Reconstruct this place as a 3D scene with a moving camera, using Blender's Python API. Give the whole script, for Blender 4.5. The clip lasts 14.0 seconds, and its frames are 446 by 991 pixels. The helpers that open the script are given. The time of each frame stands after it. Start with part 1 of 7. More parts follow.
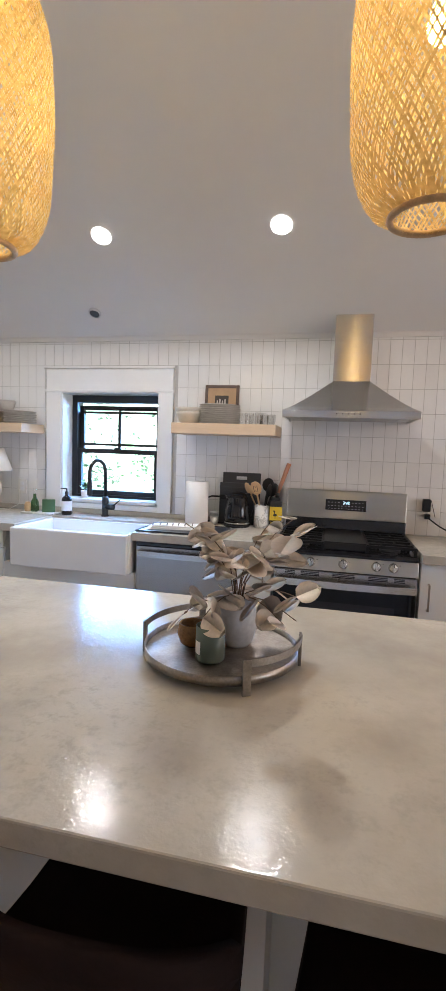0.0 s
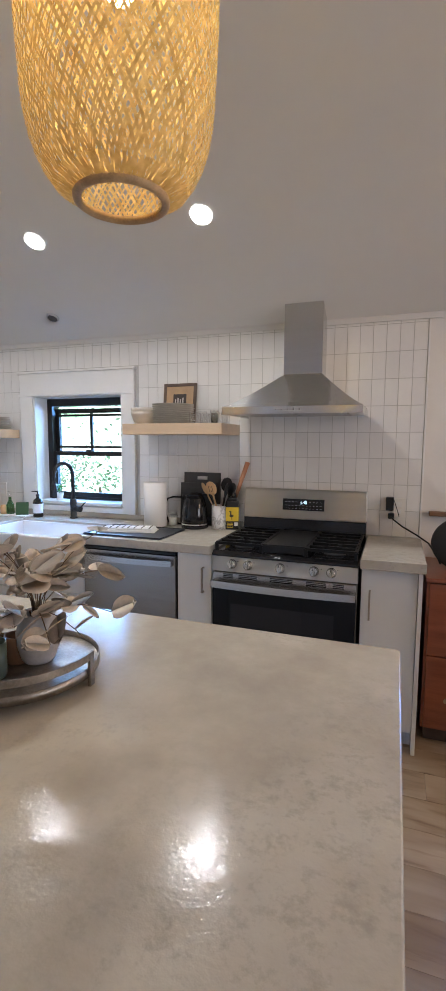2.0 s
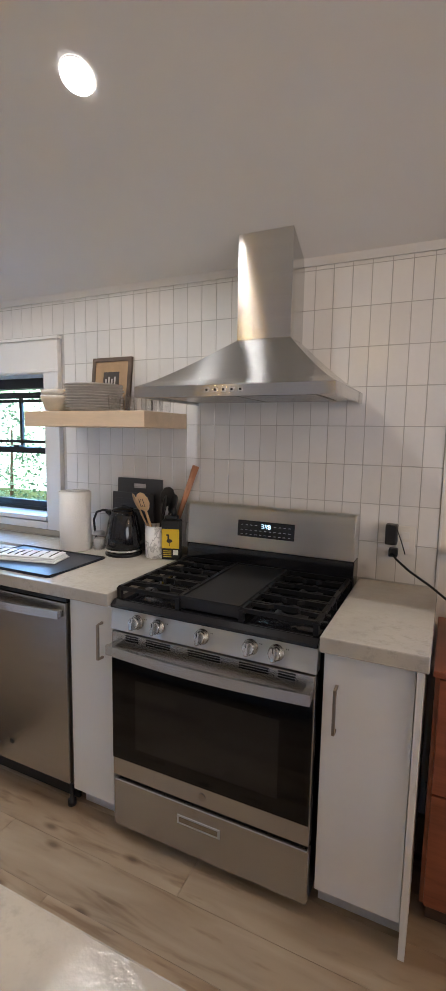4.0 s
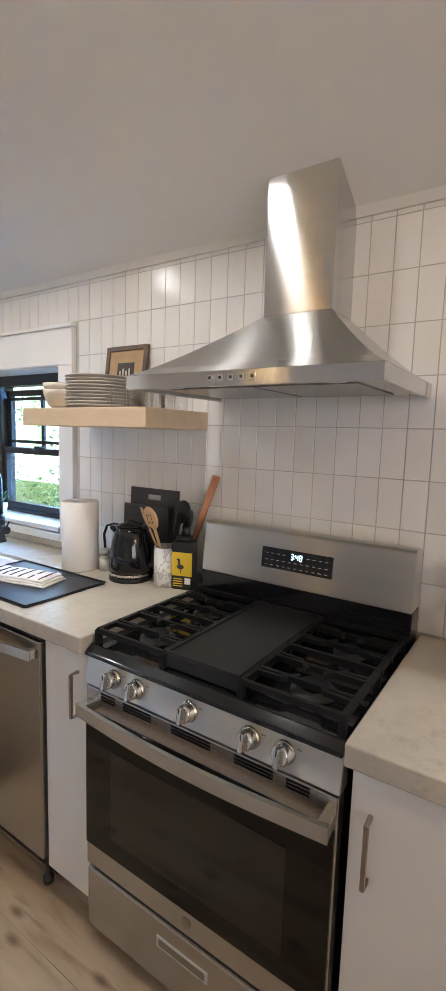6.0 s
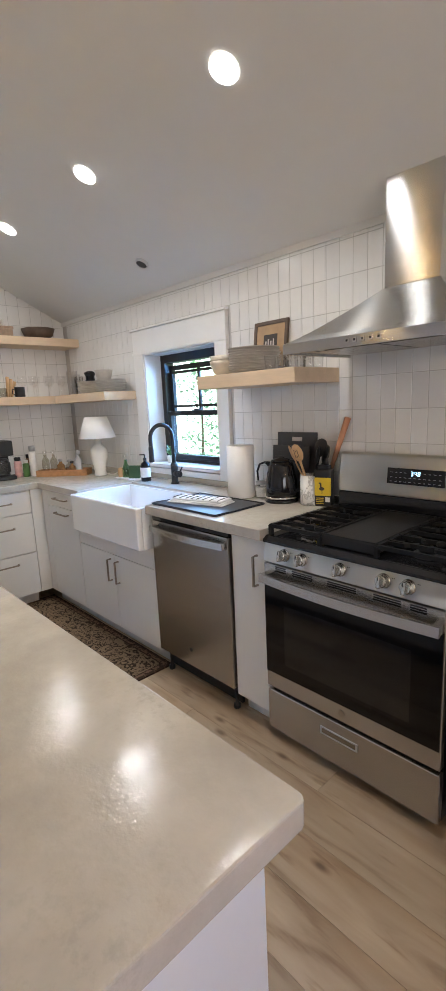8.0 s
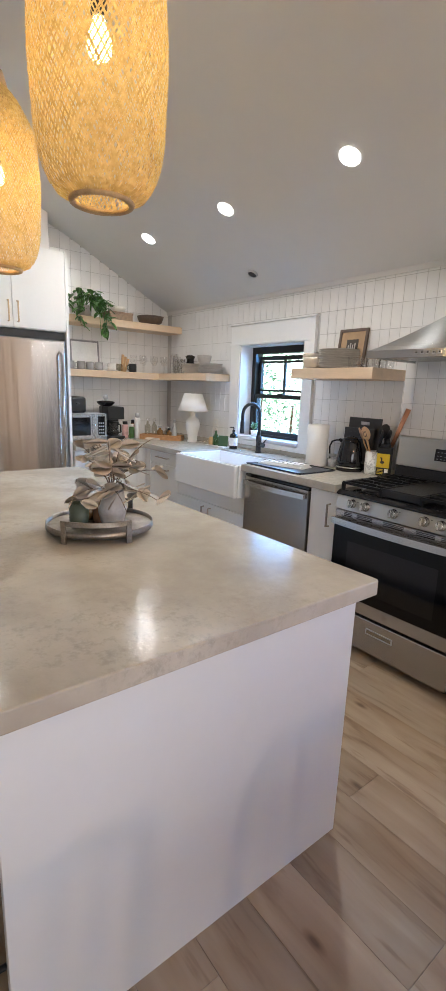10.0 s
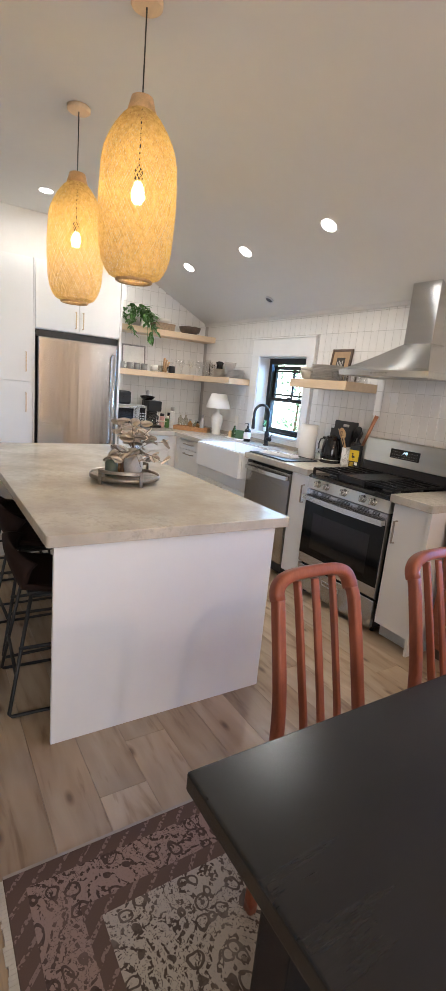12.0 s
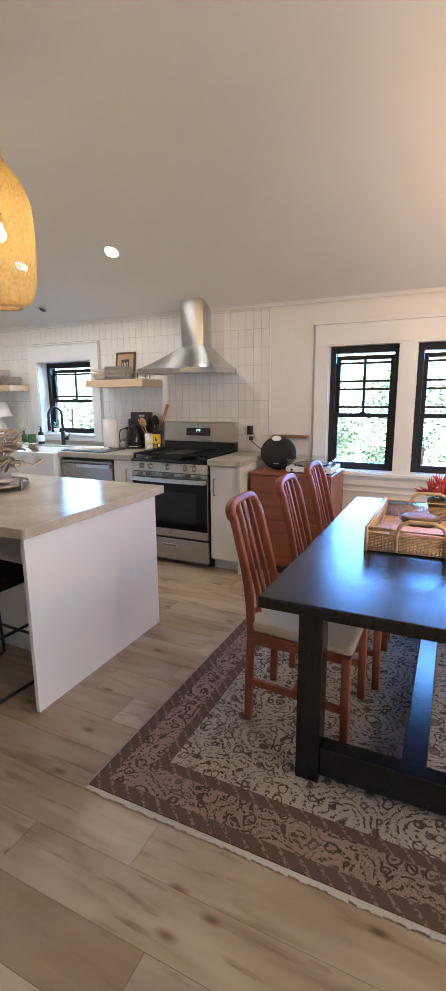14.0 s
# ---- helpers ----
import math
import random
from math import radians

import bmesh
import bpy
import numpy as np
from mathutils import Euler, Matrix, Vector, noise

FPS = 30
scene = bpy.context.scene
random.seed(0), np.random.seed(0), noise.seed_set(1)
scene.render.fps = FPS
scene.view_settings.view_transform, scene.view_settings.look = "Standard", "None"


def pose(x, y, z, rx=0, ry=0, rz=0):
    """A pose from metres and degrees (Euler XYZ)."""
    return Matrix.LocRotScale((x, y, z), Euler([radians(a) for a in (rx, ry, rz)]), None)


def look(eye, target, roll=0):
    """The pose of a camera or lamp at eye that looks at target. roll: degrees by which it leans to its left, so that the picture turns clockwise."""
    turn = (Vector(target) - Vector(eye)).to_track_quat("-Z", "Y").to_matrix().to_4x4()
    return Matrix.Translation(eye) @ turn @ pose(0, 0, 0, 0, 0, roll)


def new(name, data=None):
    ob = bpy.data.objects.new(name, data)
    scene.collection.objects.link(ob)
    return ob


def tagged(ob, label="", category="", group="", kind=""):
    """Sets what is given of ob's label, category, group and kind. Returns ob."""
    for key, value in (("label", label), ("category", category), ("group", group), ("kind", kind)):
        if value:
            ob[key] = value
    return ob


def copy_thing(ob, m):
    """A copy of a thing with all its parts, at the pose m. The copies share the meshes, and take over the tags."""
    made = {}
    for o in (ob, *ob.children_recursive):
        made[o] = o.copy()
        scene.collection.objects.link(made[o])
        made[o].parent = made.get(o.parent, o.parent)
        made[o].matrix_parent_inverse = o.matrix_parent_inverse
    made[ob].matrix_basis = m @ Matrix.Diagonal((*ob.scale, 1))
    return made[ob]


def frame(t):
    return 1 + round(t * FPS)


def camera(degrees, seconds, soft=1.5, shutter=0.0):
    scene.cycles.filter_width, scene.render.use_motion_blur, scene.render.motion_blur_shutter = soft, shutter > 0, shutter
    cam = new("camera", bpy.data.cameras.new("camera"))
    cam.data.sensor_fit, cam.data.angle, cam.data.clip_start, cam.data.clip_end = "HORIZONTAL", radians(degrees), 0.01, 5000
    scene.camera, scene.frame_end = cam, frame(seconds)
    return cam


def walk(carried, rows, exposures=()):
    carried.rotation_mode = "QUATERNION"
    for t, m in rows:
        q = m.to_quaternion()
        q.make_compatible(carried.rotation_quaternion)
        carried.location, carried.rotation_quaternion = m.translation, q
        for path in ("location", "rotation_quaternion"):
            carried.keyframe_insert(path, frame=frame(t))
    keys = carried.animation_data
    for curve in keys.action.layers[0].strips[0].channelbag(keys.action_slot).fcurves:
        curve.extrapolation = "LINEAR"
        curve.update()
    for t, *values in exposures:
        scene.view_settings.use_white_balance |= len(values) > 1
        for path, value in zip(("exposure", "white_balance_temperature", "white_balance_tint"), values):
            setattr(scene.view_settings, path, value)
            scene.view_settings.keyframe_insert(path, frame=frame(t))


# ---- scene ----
cam = camera(49.5, 14.0)
METRES, EYE, TILT, LEAN, TURN = 5.83, 1.47, 0.0, 0.0, 12.5
ROWS = [
    (0.0, 0.0, 0.0, 0.0, 0.19, -5.35, -2.0),
    (0.5, 0.032, 0.0094, -0.0004, -0.47, -5.59, -1.56),
    (1.0, 0.0548, 0.01, -0.0026, 2.72, -5.95, -0.24),
    (1.5, 0.0811, 0.005, 0.0065, 6.87, -6.09, 0.31),
    (2.0, 0.1157, 0.0215, 0.0079, 7.2, -6.16, -0.32),
    (2.5, 0.1435, 0.0545, 0.0058, 8.29, -6.55, -0.17),
    (3.0, 0.1564, 0.1007, 0.0084, 9.39, -6.68, -0.77),
    (3.5, 0.1737, 0.1467, 0.0116, 11.41, -6.97, -0.89),
    (6.0, 0.194, 0.2698, 0.0132, 21.44, -6.98, -1.7),
    (6.5, 0.198, 0.2669, 0.0098, 27.35, -7.63, -1.43),
    (7.0, 0.2028, 0.2423, 0.0093, 30.33, -8.13, -1.27),
    (7.5, 0.2099, 0.202, 0.0054, 32.5, -9.21, 1.14),
    (8.0, 0.2202, 0.1663, 0.0041, 34.31, -10.88, 2.59),
    (8.5, 0.2245, 0.1265, 0.0039, 36.98, -11.81, 2.04),
    (11.0, 0.3345, -0.0254, -0.0007, 42.09, -12.43, -4.74),
    (11.5, 0.3838, -0.0426, 0.0033, 45.04, -12.61, -4.92),
    (12.0, 0.4097, -0.0543, 0.0062, 46.14, -12.63, -5.29),
    (12.5, 0.4062, -0.0855, 0.0041, 35.29, -11.6, -0.71),
    (13.0, 0.3902, -0.1267, 0.0049, 23.13, -11.65, 4.67),
    (13.5, 0.3643, -0.1666, 0.0027, 15.2, -12.07, 1.36),
    (14.0, 0.3551, -0.2297, 0.0019, 13.01, -11.71, 0.49),
]
walk(cam, [(t, pose(0, 0, EYE, TILT, LEAN, TURN) @ pose(METRES * x, METRES * y, METRES * z, 90 + pitch, roll, yaw)) for t, x, y, z, yaw, pitch, roll in ROWS], [(0, -0.05, 6100, 12), (1.0, -0.23, 6050, 12), (3.5, -0.35, 6200, 12), (6.0, -0.03, 6400, 10), (7.5, -0.13, 6330, 10), (8.5, -0.12, 6230, 10), (11.0, -0.08, 6200, 9), (12.5, 0.10, 6500, 10), (14.0, -0.04, 6450, 10)])

# ---- light ----
world = bpy.data.worlds.new("world")
scene.world = world
world.use_nodes = True
wn = world.node_tree
sky = wn.nodes.new("ShaderNodeTexSky")
sky.sky_type, sky.sun_disc = "NISHITA", False
sky.sun_elevation, sky.sun_rotation = radians(48), radians(200)
wn.nodes["Background"].inputs["Strength"].default_value = 0.15
wn.links.new(sky.outputs[0], wn.nodes["Background"].inputs["Color"])


def lamp(name, kind, energy, color, m, **more):
    data = bpy.data.lights.new(name, kind)
    data.energy, data.color = energy, color
    for key, value in more.items():
        setattr(data, key, value)
    ob = new(name, data)
    ob.matrix_world = m
    return ob


lamp("sun", "SUN", 5.0, (1.0, 0.95, 0.88), look((-6, -14, 16), (0, 0, 0)), angle=radians(0.5))
CANS = [(-2.29, 2.545, 0), (-1.31, 2.57, 0), (-0.315, 2.575, 0), (-2.39, 1.19, 1)]
SLOPE, FLAT_Z, WALL_Y, EAVE_Z = 0.505, 3.0, 3.33, 2.243
RIDGE_Y = WALL_Y - (FLAT_Z - EAVE_Z) / SLOPE


def roof_z(y):
    return min(FLAT_Z, EAVE_Z + (WALL_Y - y) * SLOPE)


CAN_POWER, BULB_POWER = 11.5, 5.6
for (cx, cy, flat), power in zip(CANS, (0.75, 1.0, 1.2, 0.65)):
    lamp("downlight_lamp", "AREA", CAN_POWER * power, (1.0, 0.975, 0.925), pose(cx, cy - (0 if flat else 0.006), roof_z(cy) - 0.014, 0 if flat else math.degrees(-math.atan(SLOPE)), 0, 0), shape="DISK", size=0.10)
PENDANTS = [(0.162, 1.05), (-0.85, 1.05)]
for px, py in PENDANTS:
    lamp("bulb_lamp", "POINT", BULB_POWER, (1.0, 0.69, 0.26), pose(px, py, 2.29), shadow_soft_size=0.035)
SKYLIGHT = (0.07, 0.32, 1.0)
KITCHEN_SKYLIGHT = (0.18, 0.46, 1.0)
DINING_LAMP = (3.05, 2.0)
lamp("dining_bulb_lamp", "POINT", 52, (1.0, 0.69, 0.44), pose(*DINING_LAMP, 2.05), shadow_soft_size=0.05)
lamp("kitchen_window_light", "AREA", 36, KITCHEN_SKYLIGHT, pose(-1.6, 3.60, 1.46, -68, 0, 0), spread=radians(105), shape="RECTANGLE", size=0.75, size_y=0.8)
for wx in (1.58, 2.275):
    lamp("dining_window_light", "AREA", 22, SKYLIGHT, pose(wx, 3.60, 1.36, -68, 0, 0), spread=radians(105), shape="RECTANGLE", size=0.58, size_y=1.0)
lamp("east_window_light", "AREA", 68, (0.96, 0.93, 0.93), pose(4.72, 0.2, 1.45, 0, 90, 0), shape="RECTANGLE", size=1.5, size_y=2.4)


# ---- materials ----
def mat(name, color, rough=0.5, metal=0.0, vary=0.12, scale=6.0, bump=0.0, bump_scale=80.0, stretch=(1, 1, 1), spec=0.5, coat=0.0, alpha=1.0, per_piece=0.0):
    m = bpy.data.materials.new(name)
    m.use_nodes = True
    nt = m.node_tree
    n, l = nt.nodes, nt.links
    b = n["Principled BSDF"]
    b.inputs["Roughness"].default_value, b.inputs["Metallic"].default_value = rough, metal
    b.inputs["Specular IOR Level"].default_value, b.inputs["Coat Weight"].default_value = spec, coat
    tc, mp = n.new("ShaderNodeTexCoord"), n.new("ShaderNodeMapping")
    mp.inputs["Scale"].default_value = stretch
    info = n.new("ShaderNodeObjectInfo")
    shift = n.new("ShaderNodeVectorMath")
    shift.operation = "MULTIPLY_ADD"
    shift.inputs[1].default_value = (37, 23, 11)
    l.new(info.outputs["Random"], shift.inputs[0])
    l.new(tc.outputs["Object"], shift.inputs[2])
    l.new(shift.outputs[0], mp.inputs[0])
    big, small = n.new("ShaderNodeTexNoise"), n.new("ShaderNodeTexNoise")
    big.inputs["Scale"].default_value, small.inputs["Scale"].default_value = scale, scale * 9
    big.inputs["Detail"].default_value = 4
    l.new(mp.outputs[0], big.inputs["Vector"])
    l.new(mp.outputs[0], small.inputs["Vector"])
    mix = n.new("ShaderNodeMath")
    mix.operation = "MULTIPLY_ADD"
    mix.inputs[1].default_value = 0.35
    l.new(small.outputs[0], mix.inputs[0])
    l.new(big.outputs[0], mix.inputs[2])
    ramp = n.new("ShaderNodeValToRGB")
    ramp.color_ramp.elements[0].position, ramp.color_ramp.elements[1].position = 0.45, 0.92
    c = Vector(color)
    ramp.color_ramp.elements[0].color = (*(c * (1 - vary)), 1)
    ramp.color_ramp.elements[1].color = (*[min(1, v) for v in c * (1 + vary)], 1)
    l.new(mix.outputs[0], ramp.inputs[0])
    out = ramp.outputs[0]
    if per_piece:
        hsv, mr = n.new("ShaderNodeHueSaturation"), n.new("ShaderNodeMapRange")
        mr.inputs[3].default_value, mr.inputs[4].default_value = 1 - per_piece, 1 + per_piece
        l.new(info.outputs["Random"], mr.inputs[0])
        l.new(mr.outputs[0], hsv.inputs["Value"])
        l.new(out, hsv.inputs["Color"])
        out = hsv.outputs[0]
    l.new(out, b.inputs["Base Color"])
    if bump:
        bn, bt = n.new("ShaderNodeBump"), n.new("ShaderNodeTexNoise")
        bt.inputs["Scale"].default_value = bump_scale
        bn.inputs["Strength"].default_value, bn.inputs["Distance"].default_value = bump, 0.002
        l.new(mp.outputs[0], bt.inputs["Vector"])
        l.new(bt.outputs[0], bn.inputs["Height"])
        l.new(bn.outputs[0], b.inputs["Normal"])
    return m


def glow(name, color, strength):
    m = bpy.data.materials.new(name)
    m.use_nodes = True
    b = m.node_tree.nodes["Principled BSDF"]
    b.inputs["Base Color"].default_value = (*color, 1)
    b.inputs["Emission Color"].default_value = (*color, 1)
    b.inputs["Emission Strength"].default_value = strength
    return m


def glass(name, color=(1, 1, 1), rough=0.0, thin=True):
    m = bpy.data.materials.new(name)
    m.use_nodes = True
    nt = m.node_tree
    n, l = nt.nodes, nt.links
    out = n["Material Output"]
    n.remove(n["Principled BSDF"])
    tr, gl, fr, mx = n.new("ShaderNodeBsdfTransparent"), n.new("ShaderNodeBsdfGlossy"), n.new("ShaderNodeLayerWeight"), n.new("ShaderNodeMixShader")
    tr.inputs[0].default_value = (*color, 1)
    gl.inputs["Roughness"].default_value = rough
    fr.inputs[0].default_value = 0.5
    pw, ad = n.new("ShaderNodeMath"), n.new("ShaderNodeMath")
    pw.operation, ad.operation = "POWER", "MULTIPLY_ADD"
    pw.inputs[1].default_value, ad.inputs[1].default_value, ad.inputs[2].default_value = 4.0, 0.7, 0.06
    l.new(fr.outputs["Facing"], pw.inputs[0])
    l.new(pw.outputs[0], ad.inputs[0])
    l.new(ad.outputs[0], mx.inputs[0])
    l.new(tr.outputs[0], mx.inputs[1])
    l.new(gl.outputs[0], mx.inputs[2])
    l.new(mx.outputs[0], out.inputs[0])
    return m


def nodes_of(m):
    return m.node_tree.nodes, m.node_tree.links, m.node_tree.nodes["Principled BSDF"]


def ramp_of(n, stops, interp="LINEAR"):
    r = n.new("ShaderNodeValToRGB")
    r.color_ramp.interpolation = interp
    while len(r.color_ramp.elements) < len(stops):
        r.color_ramp.elements.new(0.5)
    for e, (p, c) in zip(r.color_ramp.elements, stops):
        e.position, e.color = p, (*c, 1)
    return r


def floor_wood():
    m = bpy.data.materials.new("oak_plank")
    m.use_nodes = True
    n, l, b = nodes_of(m)
    tc, info = n.new("ShaderNodeTexCoord"), n.new("ShaderNodeObjectInfo")
    shift = n.new("ShaderNodeVectorMath")
    shift.operation = "MULTIPLY_ADD"
    shift.inputs[1].default_value = (53, 31, 17)
    l.new(info.outputs["Random"], shift.inputs[0])
    l.new(tc.outputs["Object"], shift.inputs[2])
    mp = n.new("ShaderNodeMapping")
    mp.inputs["Scale"].default_value = (0.9, 6, 6)
    l.new(shift.outputs[0], mp.inputs[0])
    grain, broad, knot = n.new("ShaderNodeTexNoise"), n.new("ShaderNodeTexNoise"), n.new("ShaderNodeTexVoronoi")
    grain.inputs["Scale"].default_value, grain.inputs["Detail"].default_value, grain.inputs["Distortion"].default_value = 2.6, 8, 0.6
    l.new(mp.outputs[0], grain.inputs["Vector"])
    mp2 = n.new("ShaderNodeMapping")
    mp2.inputs["Scale"].default_value = (0.9, 2.2, 1)
    l.new(shift.outputs[0], mp2.inputs[0])
    broad.inputs["Scale"].default_value, broad.inputs["Detail"].default_value = 1.6, 3
    l.new(mp2.outputs[0], broad.inputs["Vector"])
    knot.voronoi_dimensions = "2D"
    knot.inputs["Scale"].default_value = 2.0
    l.new(mp2.outputs[0], knot.inputs["Vector"])
    base = ramp_of(n, [(0.28, (0.25, 0.17, 0.105)), (0.44, (0.40, 0.305, 0.21)), (0.72, (0.48, 0.38, 0.27))])
    l.new(grain.outputs[0], base.inputs[0])
    tint = ramp_of(n, [(0.32, (0.72, 0.63, 0.54)), (0.6, (1, 1, 1))])
    l.new(broad.outputs[0], tint.inputs[0])
    mul = n.new("ShaderNodeMixRGB")
    mul.blend_type = "MULTIPLY"
    mul.inputs[0].default_value = 1
    l.new(base.outputs[0], mul.inputs[1])
    l.new(tint.outputs[0], mul.inputs[2])
    streak, mp3 = n.new("ShaderNodeTexNoise"), n.new("ShaderNodeMapping")
    mp3.inputs["Scale"].default_value = (2.6, 17, 9)
    l.new(shift.outputs[0], mp3.inputs[0])
    streak.inputs["Scale"].default_value, streak.inputs["Detail"].default_value = 1.5, 4
    l.new(mp3.outputs[0], streak.inputs["Vector"])
    sr = ramp_of(n, [(0.25, (0.34, 0.27, 0.22)), (0.31, (0.66, 0.58, 0.52)), (0.38, (1, 1, 1))])
    l.new(streak.outputs[0], sr.inputs[0])
    mul0 = n.new("ShaderNodeMixRGB")
    mul0.blend_type = "MULTIPLY"
    mul0.inputs[0].default_value = 0.6
    l.new(mul.outputs[0], mul0.inputs[1])
    l.new(sr.outputs[0], mul0.inputs[2])
    mul = mul0
    kr = ramp_of(n, [(0.022, (0.22, 0.15, 0.11)), (0.045, (0.58, 0.50, 0.44)), (0.085, (1, 1, 1))])
    l.new(knot.outputs["Distance"], kr.inputs[0])
    mul2 = n.new("ShaderNodeMixRGB")
    mul2.blend_type = "MULTIPLY"
    mul2.inputs[0].default_value = 0.75
    l.new(mul.outputs[0], mul2.inputs[1])
    l.new(kr.outputs[0], mul2.inputs[2])
    hsv, mr = n.new("ShaderNodeHueSaturation"), n.new("ShaderNodeMapRange")
    mr.inputs[3].default_value, mr.inputs[4].default_value = 0.86, 1.12
    l.new(info.outputs["Random"], mr.inputs[0])
    l.new(mr.outputs[0], hsv.inputs["Value"])
    l.new(mul2.outputs[0], hsv.inputs["Color"])
    l.new(hsv.outputs[0], b.inputs["Base Color"])
    b.inputs["Roughness"].default_value = 0.4
    bn = n.new("ShaderNodeBump")
    bn.inputs["Strength"].default_value, bn.inputs["Distance"].default_value = 0.25, 0.001
    l.new(grain.outputs[0], bn.inputs["Height"])
    l.new(bn.outputs[0], b.inputs["Normal"])
    return m


def concrete(name, light, dark, rough):
    """Sealed concrete: soft clouds, patches of fine dark pitting, a slightly rippled glossy coat."""
    m = bpy.data.materials.new(name)
    m.use_nodes = True
    n, l, b = nodes_of(m)
    tc = n.new("ShaderNodeTexCoord")

    def tex(scale, detail, rough_v=0.5):
        t = n.new("ShaderNodeTexNoise")
        t.inputs["Scale"].default_value, t.inputs["Detail"].default_value, t.inputs["Roughness"].default_value = scale, detail, rough_v
        l.new(tc.outputs["Object"], t.inputs["Vector"])
        return t.outputs[0]

    clouds, region, pits, ripple = tex(2.6, 6, 0.6), tex(1.3, 2), tex(30, 7, 0.75), tex(95, 2)
    trowel = tex(27, 4, 0.6)
    base = ramp_of(n, [(0.28, dark), (0.74, light)], "EASE")
    l.new(clouds, base.inputs[0])
    where_r, pit_r = n.new("ShaderNodeMapRange"), n.new("ShaderNodeMapRange")
    for k, src, lo, hi in ((where_r, region, 0.50, 0.66), (pit_r, pits, 0.50, 0.66)):
        k.inputs[1].default_value, k.inputs[2].default_value = lo, hi
        l.new(src, k.inputs[0])
    amount = n.new("ShaderNodeMath")
    amount.operation = "MULTIPLY"
    l.new(where_r.outputs[0], amount.inputs[0])
    l.new(pit_r.outputs[0], amount.inputs[1])
    half = n.new("ShaderNodeMath")
    half.operation = "MULTIPLY"
    half.inputs[1].default_value = 0.34
    l.new(amount.outputs[0], half.inputs[0])
    mx = n.new("ShaderNodeMixRGB")
    l.new(half.outputs[0], mx.inputs[0])
    l.new(base.outputs[0], mx.inputs[1])
    mx.inputs[2].default_value = (*[v * 0.5 for v in dark], 1)
    l.new(mx.outputs[0], b.inputs["Base Color"])
    rr = n.new("ShaderNodeMapRange")
    rr.inputs[3].default_value, rr.inputs[4].default_value = rough - 0.05, rough + 0.10
    l.new(trowel, rr.inputs[0])
    rr.inputs[1].default_value, rr.inputs[2].default_value = 0.35, 0.65
    l.new(rr.outputs[0], b.inputs["Roughness"])
    b.inputs["Specular IOR Level"].default_value = 0.18
    low = n.new("ShaderNodeBump")
    low.inputs["Strength"].default_value, low.inputs["Distance"].default_value = 0.65, 0.0014
    l.new(trowel, low.inputs["Height"])
    bn = n.new("ShaderNodeBump")
    bn.inputs["Strength"].default_value, bn.inputs["Distance"].default_value = 0.6, 0.0006
    l.new(ripple, bn.inputs["Height"])
    l.new(low.outputs[0], bn.inputs["Normal"])
    l.new(bn.outputs[0], b.inputs["Normal"])
    return m


